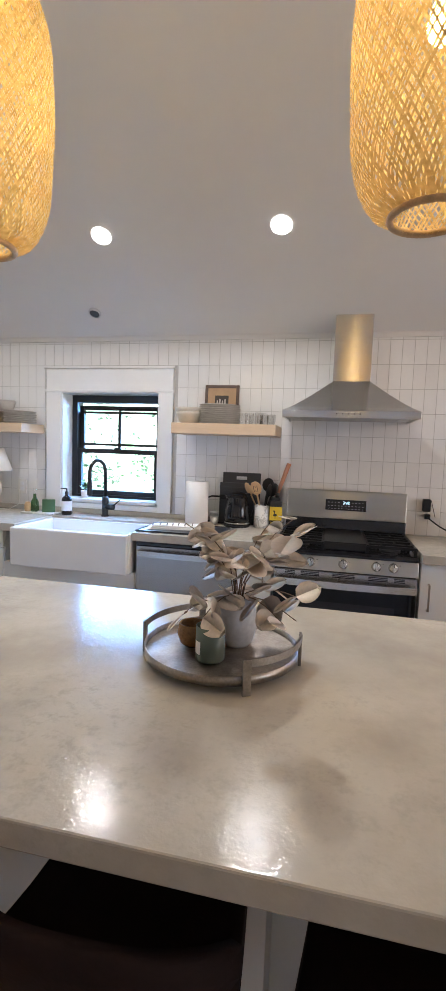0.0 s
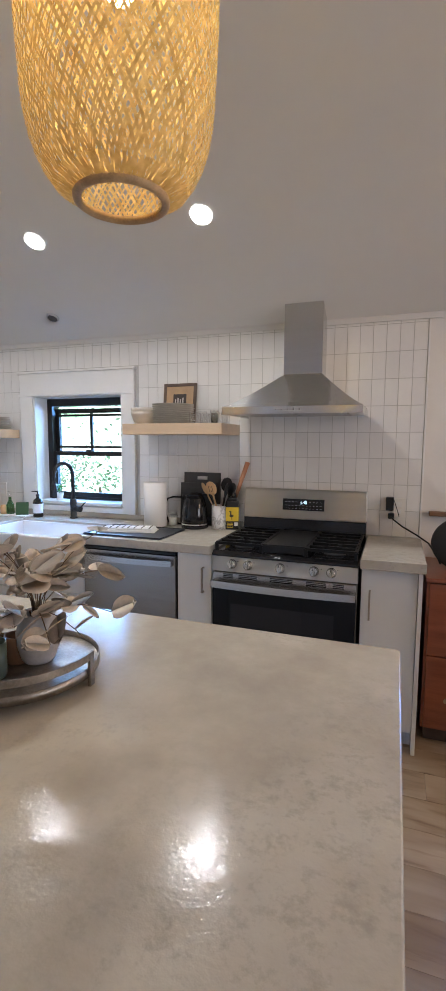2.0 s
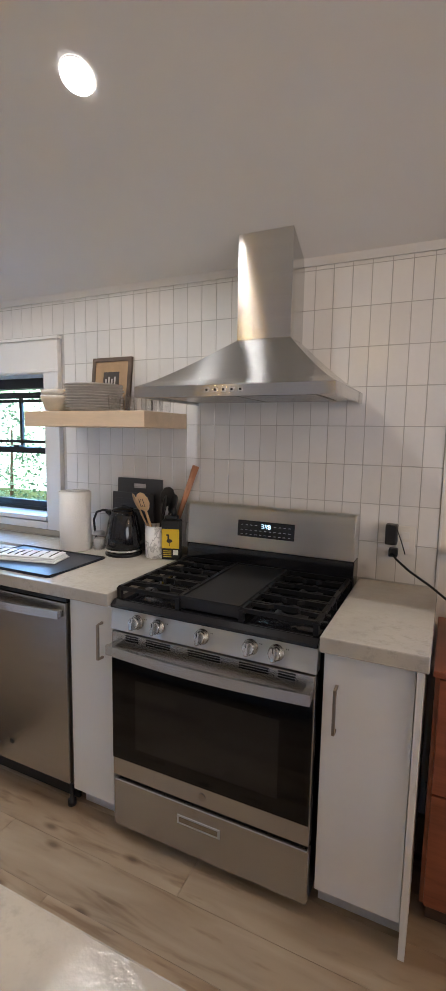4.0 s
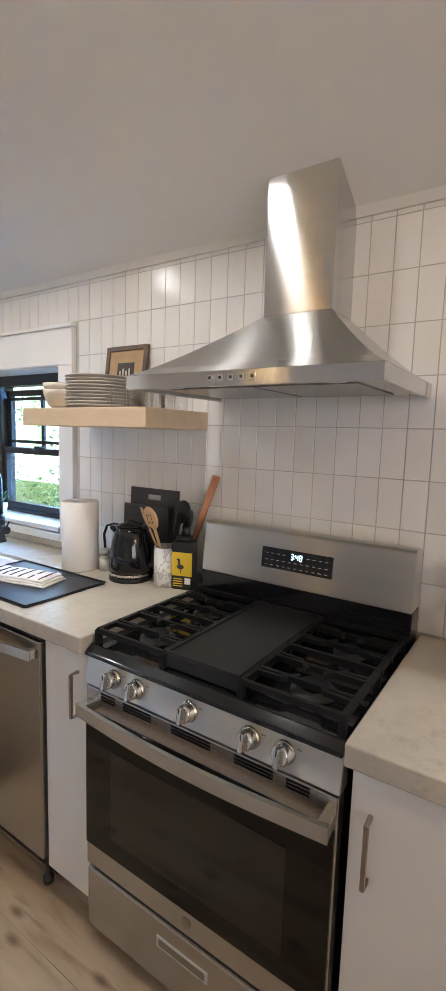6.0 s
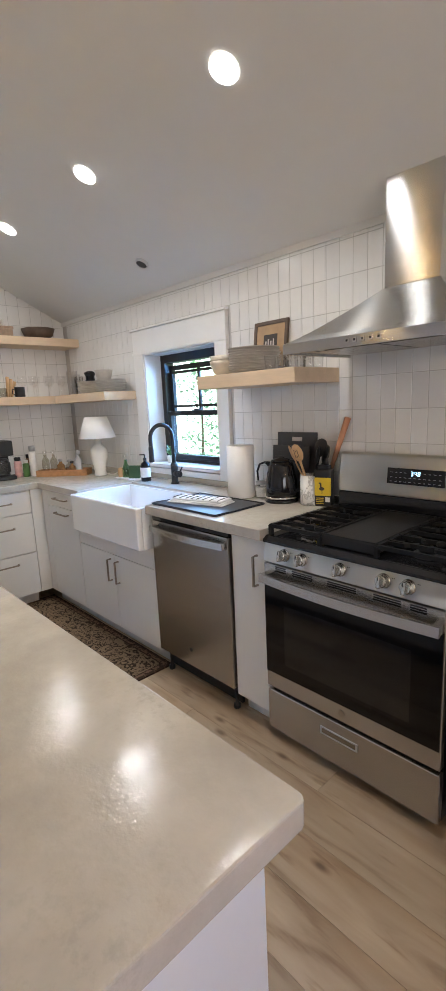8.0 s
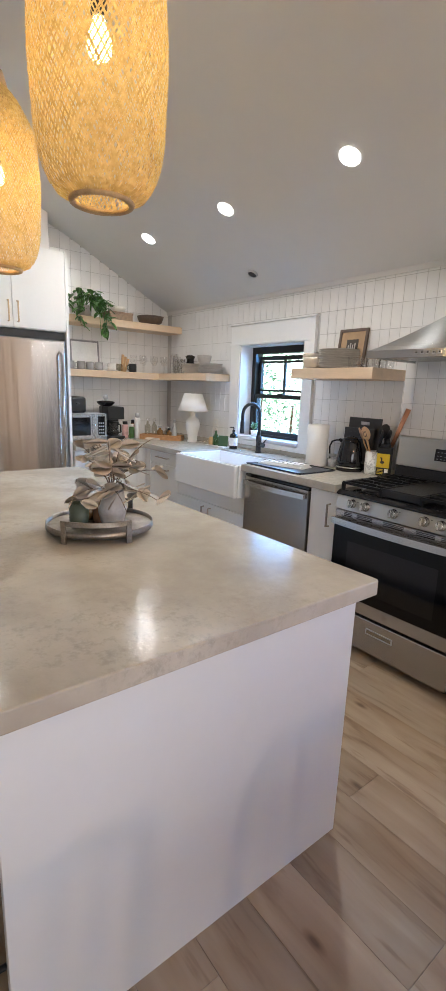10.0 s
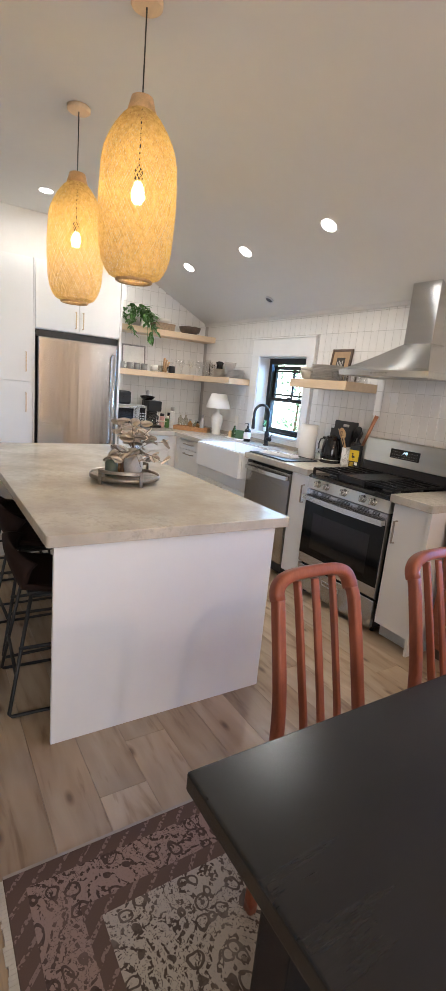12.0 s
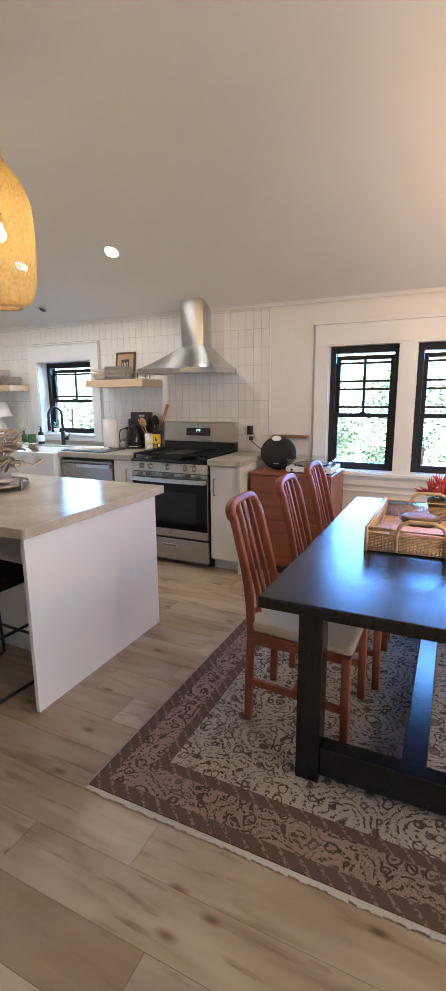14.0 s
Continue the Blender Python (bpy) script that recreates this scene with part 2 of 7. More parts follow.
def rug_pattern(name, half_x, half_y, field, ink, border, band, scale, rough=0.95):
    """A woven rug with a bordered field of scrolls, centred on its object."""
    m = bpy.data.materials.new(name)
    m.use_nodes = True
    n, l, b = nodes_of(m)
    b.inputs["Roughness"].default_value, b.inputs["Specular IOR Level"].default_value = rough, 0.1
    tc, sep = n.new("ShaderNodeTexCoord"), n.new("ShaderNodeSeparateXYZ")
    l.new(tc.outputs["Object"], sep.inputs[0])

    def math_node(op, x, y=None):
        k = n.new("ShaderNodeMath")
        k.operation = op
        for i, v in enumerate((x, y)):
            if v is None:
                continue
            if isinstance(v, (int, float)):
                k.inputs[i].default_value = v
            else:
                l.new(v, k.inputs[i])
        return k.outputs[0]

    dx = math_node("SUBTRACT", half_x, math_node("ABSOLUTE", sep.outputs[0]))
    dy = math_node("SUBTRACT", half_y, math_node("ABSOLUTE", sep.outputs[1]))
    d = math_node("MINIMUM", dx, dy)
    zone = math_node("DIVIDE", d, 0.5)
    warp = n.new("ShaderNodeTexNoise")
    warp.inputs["Scale"].default_value = 9
    l.new(tc.outputs["Object"], warp.inputs["Vector"])
    wm = n.new("ShaderNodeMixRGB")
    wm.inputs[0].default_value = 0.07
    l.new(tc.outputs["Object"], wm.inputs[1])
    l.new(warp.outputs["Color"], wm.inputs[2])
    vor, vor2 = n.new("ShaderNodeTexVoronoi"), n.new("ShaderNodeTexVoronoi")
    vor.inputs["Scale"].default_value, vor.inputs["Randomness"].default_value = scale * 0.30, 0.55
    vor2.inputs["Scale"].default_value, vor2.inputs["Randomness"].default_value = scale * 1.25, 0.6
    for t in (vor, vor2):
        l.new(wm.outputs[0], t.inputs["Vector"])

    def noise_at(k, detail=1.0):
        t = n.new("ShaderNodeTexNoise")
        t.inputs["Scale"].default_value, t.inputs["Detail"].default_value = k, detail
        l.new(tc.outputs["Object"], t.inputs["Vector"])
        return t.outputs[0]

    broken = math_node("GREATER_THAN", noise_at(scale * 6.5), 0.49)
    arcs = math_node("SINE", math_node("ADD", math_node("MULTIPLY", vor.outputs["Distance"], 58), math_node("MULTIPLY", noise_at(scale * 2.2), 7)))
    rings = math_node("MULTIPLY", math_node("GREATER_THAN", arcs, 0.45), broken)
    curls = math_node("SINE", math_node("MULTIPLY", noise_at(scale * 3.4, 1.0), 62))
    curls = math_node("MULTIPLY", math_node("GREATER_THAN", curls, 0.62), math_node("GREATER_THAN", noise_at(scale * 8.0), 0.52))
    petal = math_node("SINE", math_node("MULTIPLY", vor2.outputs["Distance"], 21))
    dots = math_node("MULTIPLY", math_node("GREATER_THAN", petal, 0.35), math_node("LESS_THAN", vor2.outputs["Distance"], 0.42))
    heart = math_node("LESS_THAN", vor.outputs["Distance"], 0.10)
    far = math_node("GREATER_THAN", vor.outputs["Distance"], 0.40)
    fine = math_node("ADD", math_node("MULTIPLY", curls, math_node("ADD", math_node("MULTIPLY", far, 0.75), 0.2)), math_node("MULTIPLY", dots, 0.85))
    marks = math_node("MINIMUM", math_node("ADD", math_node("ADD", math_node("MULTIPLY", rings, 1.0), fine), math_node("MULTIPLY", heart, 0.6)), 0.92)
    wear = n.new("ShaderNodeTexNoise")
    wear.inputs["Scale"].default_value, wear.inputs["Detail"].default_value = 5, 6
    l.new(tc.outputs["Object"], wear.inputs["Vector"])
    marks = math_node("MULTIPLY", marks, math_node("MINIMUM", math_node("MULTIPLY", wear.outputs[0], 2.1), 1.0))
    mixf, mixb = n.new("ShaderNodeMixRGB"), n.new("ShaderNodeMixRGB")
    mixf.inputs[1].default_value, mixf.inputs[2].default_value = (*field, 1), (*ink, 1)
    mixb.inputs[1].default_value, mixb.inputs[2].default_value = (*border, 1), (*ink, 1)
    l.new(marks, mixf.inputs[0])
    l.new(marks, mixb.inputs[0])
    bands = ramp_of(n, [(0.0, (0, 0, 0)), (band[0], (1, 1, 1)), (band[1], (0, 0, 0)), (band[2], (1, 1, 1))], "CONSTANT")
    l.new(zone, bands.inputs[0])
    inner = math_node("GREATER_THAN", zone, band[2])
    zonemix = n.new("ShaderNodeMixRGB")
    l.new(inner, zonemix.inputs[0])
    l.new(mixb.outputs[0], zonemix.inputs[1])
    l.new(mixf.outputs[0], zonemix.inputs[2])
    dark = n.new("ShaderNodeMixRGB")
    dark.inputs[1].default_value = (*[0.55 * i + 0.45 * f * 0.5 for i, f in zip(ink, border)], 1)
    slant = math_node("SINE", math_node("MULTIPLY", math_node("ADD", sep.outputs[0], sep.outputs[1]), 92))
    lightmark = math_node("MULTIPLY", math_node("MULTIPLY", math_node("GREATER_THAN", slant, 0.72), broken), 0.7)
    darkb = n.new("ShaderNodeMixRGB")
    l.new(lightmark, darkb.inputs[0])
    darkb.inputs[1].default_value = (*[i * 1.2 + e * 0.18 for i, e in zip(ink, border)], 1)
    darkb.inputs[2].default_value = (*border, 1)
    l.new(bands.outputs[0], dark.inputs[0])
    l.new(darkb.outputs[0], dark.inputs[1])
    l.new(zonemix.outputs[0], dark.inputs[2])
    l.new(dark.outputs[0], b.inputs["Base Color"])
    fz, bn = n.new("ShaderNodeTexNoise"), n.new("ShaderNodeBump")
    fz.inputs["Scale"].default_value = 350
    bn.inputs["Strength"].default_value, bn.inputs["Distance"].default_value = 0.5, 0.002
    l.new(tc.outputs["Object"], fz.inputs["Vector"])
    l.new(fz.outputs[0], bn.inputs["Height"])
    l.new(bn.outputs[0], b.inputs["Normal"])
    return m


def marble_mat():
    m = mat("marble", (0.78, 0.77, 0.75), 0.3)
    n, l, b = nodes_of(m)
    tc, w = n.new("ShaderNodeTexCoord"), n.new("ShaderNodeTexNoise")
    w.inputs["Scale"].default_value, w.inputs["Distortion"].default_value = 9, 2.5
    l.new(tc.outputs["Object"], w.inputs["Vector"])
    r = ramp_of(n, [(0.44, (0.78, 0.77, 0.75)), (0.5, (0.42, 0.41, 0.40)), (0.55, (0.8, 0.79, 0.77))])
    l.new(w.outputs[0], r.inputs[0])
    l.new(r.outputs[0], b.inputs["Base Color"])
    return m


def cane_mat():
    m = bpy.data.materials.new("bamboo_strip")
    m.use_nodes = True
    n, l = m.node_tree.nodes, m.node_tree.links
    n.remove(n["Principled BSDF"])
    tc, nz = n.new("ShaderNodeTexCoord"), n.new("ShaderNodeTexNoise")
    nz.inputs["Scale"].default_value = 60
    l.new(tc.outputs["Object"], nz.inputs["Vector"])
    r = ramp_of(n, [(0.3, (0.58, 0.42, 0.18)), (0.7, (0.80, 0.64, 0.33))])
    l.new(nz.outputs[0], r.inputs[0])
    d, t, mx = n.new("ShaderNodeBsdfDiffuse"), n.new("ShaderNodeBsdfTranslucent"), n.new("ShaderNodeMixShader")
    l.new(r.outputs[0], d.inputs[0])
    l.new(r.outputs[0], t.inputs[0])
    mx.inputs[0].default_value = 0.40
    l.new(d.outputs[0], mx.inputs[1])
    l.new(t.outputs[0], mx.inputs[2])
    l.new(mx.outputs[0], n["Material Output"].inputs[0])
    return m


PAINT = mat("wall_paint", (0.76, 0.725, 0.68), 0.7, vary=0.02, bump=0.1, bump_scale=200)
CEIL = mat("ceiling_paint", (0.675, 0.66, 0.635), 0.75, vary=0.02, scale=1.5, bump=0.12, bump_scale=160)
TRIM = mat("trim_paint", (0.80, 0.79, 0.77), 0.4, vary=0.02)
GROUT = mat("grout", (0.48, 0.46, 0.43), 0.9, bump=0.4)
TILE = mat("glazed_tile", (0.77, 0.755, 0.73), 0.16, vary=0.03, scale=5, bump=0.12, bump_scale=14, per_piece=0.03)
CAB = mat("cabinet_paint", (0.76, 0.75, 0.72), 0.35, vary=0.015)
KICK = mat("toe_kick_paint", (0.6, 0.6, 0.6), 0.5)
FLOOR = floor_wood()
SUBFLOOR = mat("plank_joint", (0.33, 0.26, 0.195), 0.9)
CONCRETE = concrete("island_concrete", (0.59, 0.53, 0.425), (0.41, 0.355, 0.28), 0.14)
CONCRETE2 = concrete("counter_concrete", (0.54, 0.50, 0.43), (0.42, 0.385, 0.33), 0.16)
STEEL = mat("brushed_steel", (0.60, 0.59, 0.56), 0.24, 1.0, vary=0.05, scale=3, bump=0.12, bump_scale=60, stretch=(1, 1, 14))
HOODSTEEL = mat("brushed_hood_steel", (0.62, 0.62, 0.61), 0.17, 1.0, vary=0.03, scale=3, stretch=(0.15, 1, 9))
BACKSTEEL = mat("brushed_backguard_steel", (0.62, 0.61, 0.57), 0.31, 1.0, vary=0.03, scale=3, stretch=(0.15, 1, 9))
DARKSTEEL = mat("dark_steel", (0.38, 0.36, 0.33), 0.25, 1.0, vary=0.06, scale=2.5, bump=0.1, bump_scale=60, stretch=(1, 1, 14))


def brushed(m, amount):
    """Streaks the highlights of a brushed metal up and down."""
    b = m.node_tree.nodes["Principled BSDF"]
    b.inputs["Anisotropic"].default_value, b.inputs["Anisotropic Rotation"].default_value = amount, 0.25
    along = m.node_tree.nodes.new("ShaderNodeCombineXYZ")
    along.inputs[0].default_value, along.inputs[1].default_value = 1.0, 0.3
    m.node_tree.links.new(along.outputs[0], b.inputs["Tangent"])


brushed(STEEL, 0.6)
brushed(HOODSTEEL, 1.0)
brushed(BACKSTEEL, 1.0)
RANGESTEEL = mat("dark_brushed_steel", (0.46, 0.45, 0.435), 0.26, 1.0, vary=0.05, scale=3, bump=0.1, bump_scale=60, stretch=(1, 1, 14))
brushed(RANGESTEEL, 0.7)
brushed(DARKSTEEL, 0.6)
FRIDGESTEEL = mat("wavy_fridge_steel", (0.68, 0.66, 0.64), 0.18, 1.0, vary=0.03, scale=3, bump=0.9, bump_scale=9, stretch=(1, 1, 0.04))
brushed(FRIDGESTEEL, 0.9)
CHROME = mat("polished_chrome", (0.75, 0.74, 0.72), 0.12, 1.0, vary=0.02)
PEWTER = mat("worn_pewter", (0.34, 0.30, 0.26), 0.42, 1.0, vary=0.35, scale=16, bump=0.35)
BRASS = mat("brushed_brass", (0.55, 0.42, 0.27), 0.33, 1.0, vary=0.05)
NICKEL = mat("bronze_nickel", (0.38, 0.32, 0.26), 0.35, 1.0, vary=0.05)
BLACK = mat("matt_black", (0.012, 0.012, 0.013), 0.45, vary=0.1)
GLOSS = mat("gloss_black", (0.008, 0.008, 0.01), 0.08, vary=0.1)
OVENGLASS = mat("oven_glass", (0.003, 0.003, 0.0035), 0.05, spec=0.3, vary=0.1)
IRON = mat("cast_iron", (0.006, 0.006, 0.007), 0.5, spec=0.3, bump=0.4, bump_scale=300)
GRIDDLE = mat("griddle_iron", (0.013, 0.013, 0.014), 0.45, spec=0.4, bump=0.3, bump_scale=300)
MAPLE = mat("pale_maple", (0.66, 0.50, 0.34), 0.45, vary=0.09, scale=2.5, stretch=(1, 6, 6))
MAPLE_Y = mat("pale_maple_cross", (0.66, 0.50, 0.34), 0.45, vary=0.09, scale=2.5, stretch=(6, 1, 6))
TEAK = mat("red_teak", (0.235, 0.068, 0.036), 0.40, vary=0.22, scale=4, stretch=(5, 5, 0.8), spec=0.3)
TEAK_CHEST = mat("red_teak_chest", (0.27, 0.085, 0.042), 0.3, vary=0.25, scale=3, stretch=(0.8, 1, 8))
BEECH = mat("beech", (0.62, 0.40, 0.21), 0.5, vary=0.15, scale=8)
TRAYWOOD = mat("orange_tray_wood", (0.46, 0.23, 0.10), 0.45, vary=0.2, scale=8, stretch=(1, 5, 5))
BROWNWOOD = mat("brown_wood", (0.22, 0.11, 0.055), 0.6, vary=0.2, scale=8)
DARKWOOD = mat("frame_wood", (0.10, 0.065, 0.045), 0.5, vary=0.3, scale=20)
TABLE = mat("black_stained_oak", (0.012, 0.0115, 0.0115), 0.24, spec=0.4, vary=0.3, scale=3, bump=0.12, bump_scale=40, stretch=(12, 1, 1))
FIRECLAY = mat("fireclay", (0.84, 0.84, 0.83), 0.1, vary=0.01)
CERAMIC = mat("white_ceramic", (0.78, 0.75, 0.70), 0.3, vary=0.03)
PLATE = mat("grey_stoneware", (0.47, 0.435, 0.40), 0.35, vary=0.1, scale=20)
MUGGREY = mat("grey_glazed_mug", (0.30, 0.29, 0.29), 0.25, vary=0.15, scale=20)
STONEWARE = mat("beige_stoneware", (0.56, 0.50, 0.42), 0.4, vary=0.08, scale=20)
PAPER = mat("paper_towel", (0.84, 0.82, 0.79), 0.9, vary=0.02, bump=0.6, bump_scale=120)
RUBBER = mat("dark_mat", (0.016, 0.021, 0.034), 0.34, vary=0.1, spec=0.35, bump=0.12, bump_scale=200)
CLOTH = mat("cream_cloth", (0.50, 0.43, 0.34), 0.9, vary=0.05, bump=0.5, bump_scale=400)
TOWEL = mat("white_towel", (0.85, 0.85, 0.85), 0.95, vary=0.03, bump=0.6, bump_scale=250)
LEAF = mat("house_plant_leaf", (0.10, 0.23, 0.06), 0.35, vary=0.35, scale=9, per_piece=0.25)
DRYLEAF = mat("dried_eucalyptus", (0.68, 0.56, 0.43), 0.65, vary=0.2, scale=14, per_piece=0.2)
DRYLEAF2 = mat("grey_dried_leaf", (0.55, 0.465, 0.375), 0.65, vary=0.2, scale=14, per_piece=0.2)
REDWOOD = mat("reddish_wood", (0.42, 0.19, 0.10), 0.45, vary=0.15, scale=12, stretch=(1, 1, 0.2))
TWIG = mat("twig", (0.16, 0.10, 0.06), 0.7)
VASE = mat("speckled_vase", (0.55, 0.53, 0.52), 0.45, vary=0.22, scale=10, bump=0.3, bump_scale=60)
CANDLE = mat("green_frosted_glass", (0.10, 0.125, 0.09), 0.3, vary=0.1)
AMBER = mat("amber_glaze", (0.26, 0.13, 0.045), 0.15, vary=0.5, scale=18)
MARBLE = marble_mat()
YELLOW = mat("yellow_label", (0.72, 0.50, 0.03), 0.45, vary=0.03)
LEATHER = mat("brown_leather", (0.018, 0.008, 0.006), 0.8, spec=0.2, vary=0.2, scale=9, bump=0.3, bump_scale=150)
LEATHER_DARK = mat("dark_leather", (0.022, 0.012, 0.009), 0.55, vary=0.2, scale=9, bump=0.3, bump_scale=150)
RATTAN = mat("rattan", (0.60, 0.39, 0.20), 0.45, vary=0.25, scale=25, bump=0.5, bump_scale=120)
FRINGE = mat("wool_fringe", (0.48, 0.43, 0.36), 0.95)
RUGEDGE = mat("rug_binding", (0.36, 0.31, 0.26), 0.95)
RED = mat("red_petal", (0.50, 0.05, 0.035), 0.5, vary=0.3, scale=15)
PINK = mat("pink_card", (0.75, 0.45, 0.42), 0.6, vary=0.2, scale=30)
WHITECARD = mat("white_card", (0.78, 0.76, 0.73), 0.7)
BOXWOOD = mat("old_box_wood", (0.30, 0.21, 0.14), 0.6, vary=0.25, scale=10, stretch=(1, 4, 4))
TANCARD = mat("tan_card", (0.42, 0.28, 0.16), 0.8, vary=0.1, scale=20)
INK = mat("dark_print", (0.05, 0.04, 0.035), 0.7)
GREENBOX = mat("green_card", (0.045, 0.11, 0.05), 0.5, vary=0.1)
GREYPLASTIC = mat("grey_plastic", (0.045, 0.045, 0.048), 0.5, vary=0.1)
SPEAKER = mat("speaker_mesh", (0.012, 0.012, 0.014), 0.7, bump=0.8, bump_scale=500)
SILVER = mat("silver_plastic", (0.5, 0.5, 0.5), 0.35, 0.4, vary=0.03)
CANE = cane_mat()
CANE_RIM = mat("rolled_cane_rim", (0.46, 0.31, 0.16), 0.6, vary=0.3, scale=30)
BULB = glow("bulb_glow", (1.0, 0.72, 0.36), 26)
DISC = glow("downlight_glow", (1.0, 0.97, 0.94), 14)
DIGIT = glow("clock_digit", (0.55, 0.85, 1.0), 4)
GLASS = glass("clear_glass", (0.99, 0.99, 0.99))
SMOKE = glass("lid_acrylic", (0.97, 0.98, 0.99))
PANE = glass("window_glass", (0.98, 0.99, 0.99))
BOTTLE = glass("bottle_glass", (0.80, 0.78, 0.72))
GREENGLASS = glass("green_glass", (0.35, 0.55, 0.35))
RUG_DINING = rug_pattern("dining_rug_weave", 1.19, 1.24, (0.37, 0.312, 0.255), (0.050, 0.030, 0.022), (0.27, 0.182, 0.15), (0.11, 0.36, 0.46), 14.0)
RUG_KITCHEN = rug_pattern("kitchen_rug_weave", 0.80, 0.30, (0.17, 0.12, 0.075), (0.016, 0.010, 0.008), (0.15, 0.09, 0.06), (0.04, 0.08, 0.10), 13.0)
FOLIAGE = mat("garden_leaf", (0.36, 0.58, 0.40), 0.6, vary=0.45, scale=3)
GRASS = mat("garden_grass", (0.10, 0.16, 0.05), 0.9, vary=0.3, scale=1)


# ---- building blocks ----
def bm_new():
    return bmesh.new()


def box(lo, hi, bevel=0.0, bm=None, m=None, segs=2):
    own = bmesh.new()
    lo, hi = Vector(lo), Vector(hi)
    bmesh.ops.create_cube(own, size=1, matrix=Matrix.Translation((lo + hi) / 2) @ Matrix.Diagonal((*[abs(v) for v in hi - lo], 1)))
    if bevel:
        bmesh.ops.bevel(own, geom=own.edges[:], offset=bevel, segments=segs, affect="EDGES", profile=0.5)
    return merge(own, bm, m)


def merge(own, bm=None, m=None):
    if m is not None:
        own.transform(m)
    if bm is None:
        return own
    data = bpy.data.meshes.new("tmp")
    own.to_mesh(data)
    own.free()
    bm.from_mesh(data)
    bpy.data.meshes.remove(data)
    return bm


def lathe(profile, at=(0, 0, 0), segs=28, bm=None, m=None, caps=True):
    own = bmesh.new()
    rings = []
    for r, z in profile:
        rings.append([own.verts.new((at[0] + r * math.cos(a), at[1] + r * math.sin(a), at[2] + z)) for a in (2 * math.pi * i / segs for i in range(segs))])
    for a, b in zip(rings, rings[1:]):
        for i in range(segs):
            f = own.faces.new((a[i], a[(i + 1) % segs], b[(i + 1) % segs], b[i]))
            f.smooth = True
    if caps:
        own.faces.new(list(reversed(rings[0])))
        own.faces.new(rings[-1])
    return merge(own, bm, m)


def rod(a, b, r, r2=None, segs=12, bm=None, m=None):
    a, b = Vector(a), Vector(b)
    q = (b - a).to_track_quat("Z", "Y").to_matrix().to_4x4()
    mm = Matrix.Translation(a) @ q
    own = lathe([(r, 0), (r if r2 is None else r2, (b - a).length)], segs=segs, m=mm)
    return merge(own, bm, m)


def tube(points, r, segs=10, bm=None, flat=None, closed=False, m=None):
    """A swept tube; flat = (w, h) gives it a rectangular section."""
    pts = [Vector(p) for p in points]
    own = bmesh.new()
    rings, side = [], None
    for i, p in enumerate(pts):
        a = pts[i - 1] if i or closed else p
        b = pts[(i + 1) % len(pts)] if i < len(pts) - 1 or closed else p
        d = (b - a).normalized()
        if side is None:
            side = d.cross(Vector((0, 0, 1)))
            if side.length < 0.05:
                side = d.cross(Vector((1, 0, 0)))
        side = (side - d * side.dot(d)).normalized()
        up = side.cross(d)
        if flat:
            w, h = flat
            ring = [p + side * sx * w / 2 + up * sy * h / 2 for sx, sy in ((-1, -1), (1, -1), (1, 1), (-1, 1))]
        else:
            ring = [p + (side * math.cos(t) + up * math.sin(t)) * r for t in (2 * math.pi * k / segs for k in range(segs))]
        rings.append([own.verts.new(v) for v in ring])
    k = len(rings[0])
    pairs = list(zip(rings, rings[1:])) + ([(rings[-1], rings[0])] if closed else [])
    for a, b in pairs:
        for i in range(k):
            f = own.faces.new((a[i], a[(i + 1) % k], b[(i + 1) % k], b[i]))
            f.smooth = not flat
    if not closed:
        own.faces.new(list(reversed(rings[0])))
        own.faces.new(rings[-1])
    bmesh.ops.recalc_face_normals(own, faces=own.faces[:])
    return merge(own, bm, m)


def bar(points, w, h, r=0.006, steps=3):
    """A swept bar of rectangular section w by h with rounded edges."""
    pts = [Vector(p) for p in points]
    outline = []
    for sx, sy, a0 in ((1, 1, 0), (-1, 1, 90), (-1, -1, 180), (1, -1, 270)):
        for k in range(steps + 1):
            a = radians(a0 + 90 * k / steps)
            outline.append((sx * (w / 2 - r) + r * math.cos(a), sy * (h / 2 - r) + r * math.sin(a)))
    own = bmesh.new()
    rings, side = [], None
    for i, p in enumerate(pts):
        d = (pts[min(i + 1, len(pts) - 1)] - pts[max(i - 1, 0)]).normalized()
        if side is None:
            side = d.cross(Vector((0, 0, 1)))
            if side.length < 0.05:
                side = d.cross(Vector((1, 0, 0)))
        side = (side - d * side.dot(d)).normalized()
        up = side.cross(d)
        rings.append([own.verts.new(p + side * a + up * b) for a, b in outline])
    k = len(outline)
    for a, b in zip(rings, rings[1:]):
        for i in range(k):
            own.faces.new((a[i], a[(i + 1) % k], b[(i + 1) % k], b[i])).smooth = True
    own.faces.new(list(reversed(rings[0])))
    own.faces.new(rings[-1])
    bmesh.ops.recalc_face_normals(own, faces=own.faces[:])
    return own


def curve(points, n=5):
    """Points along a smooth line through the given ones."""
    p = [Vector(q) for q in points]
    p = [p[0]] + p + [p[-1]]
    out = []
    for i in range(1, len(p) - 2):
        for k in range(n):
            t = k / n
            a, b, c, d = p[i - 1:i + 3]
            out.append(0.5 * ((2 * b) + (c - a) * t + (2 * a - 5 * b + 4 * c - d) * t * t + (3 * b - a - 3 * c + d) * t ** 3))
    return out + [p[-2]]


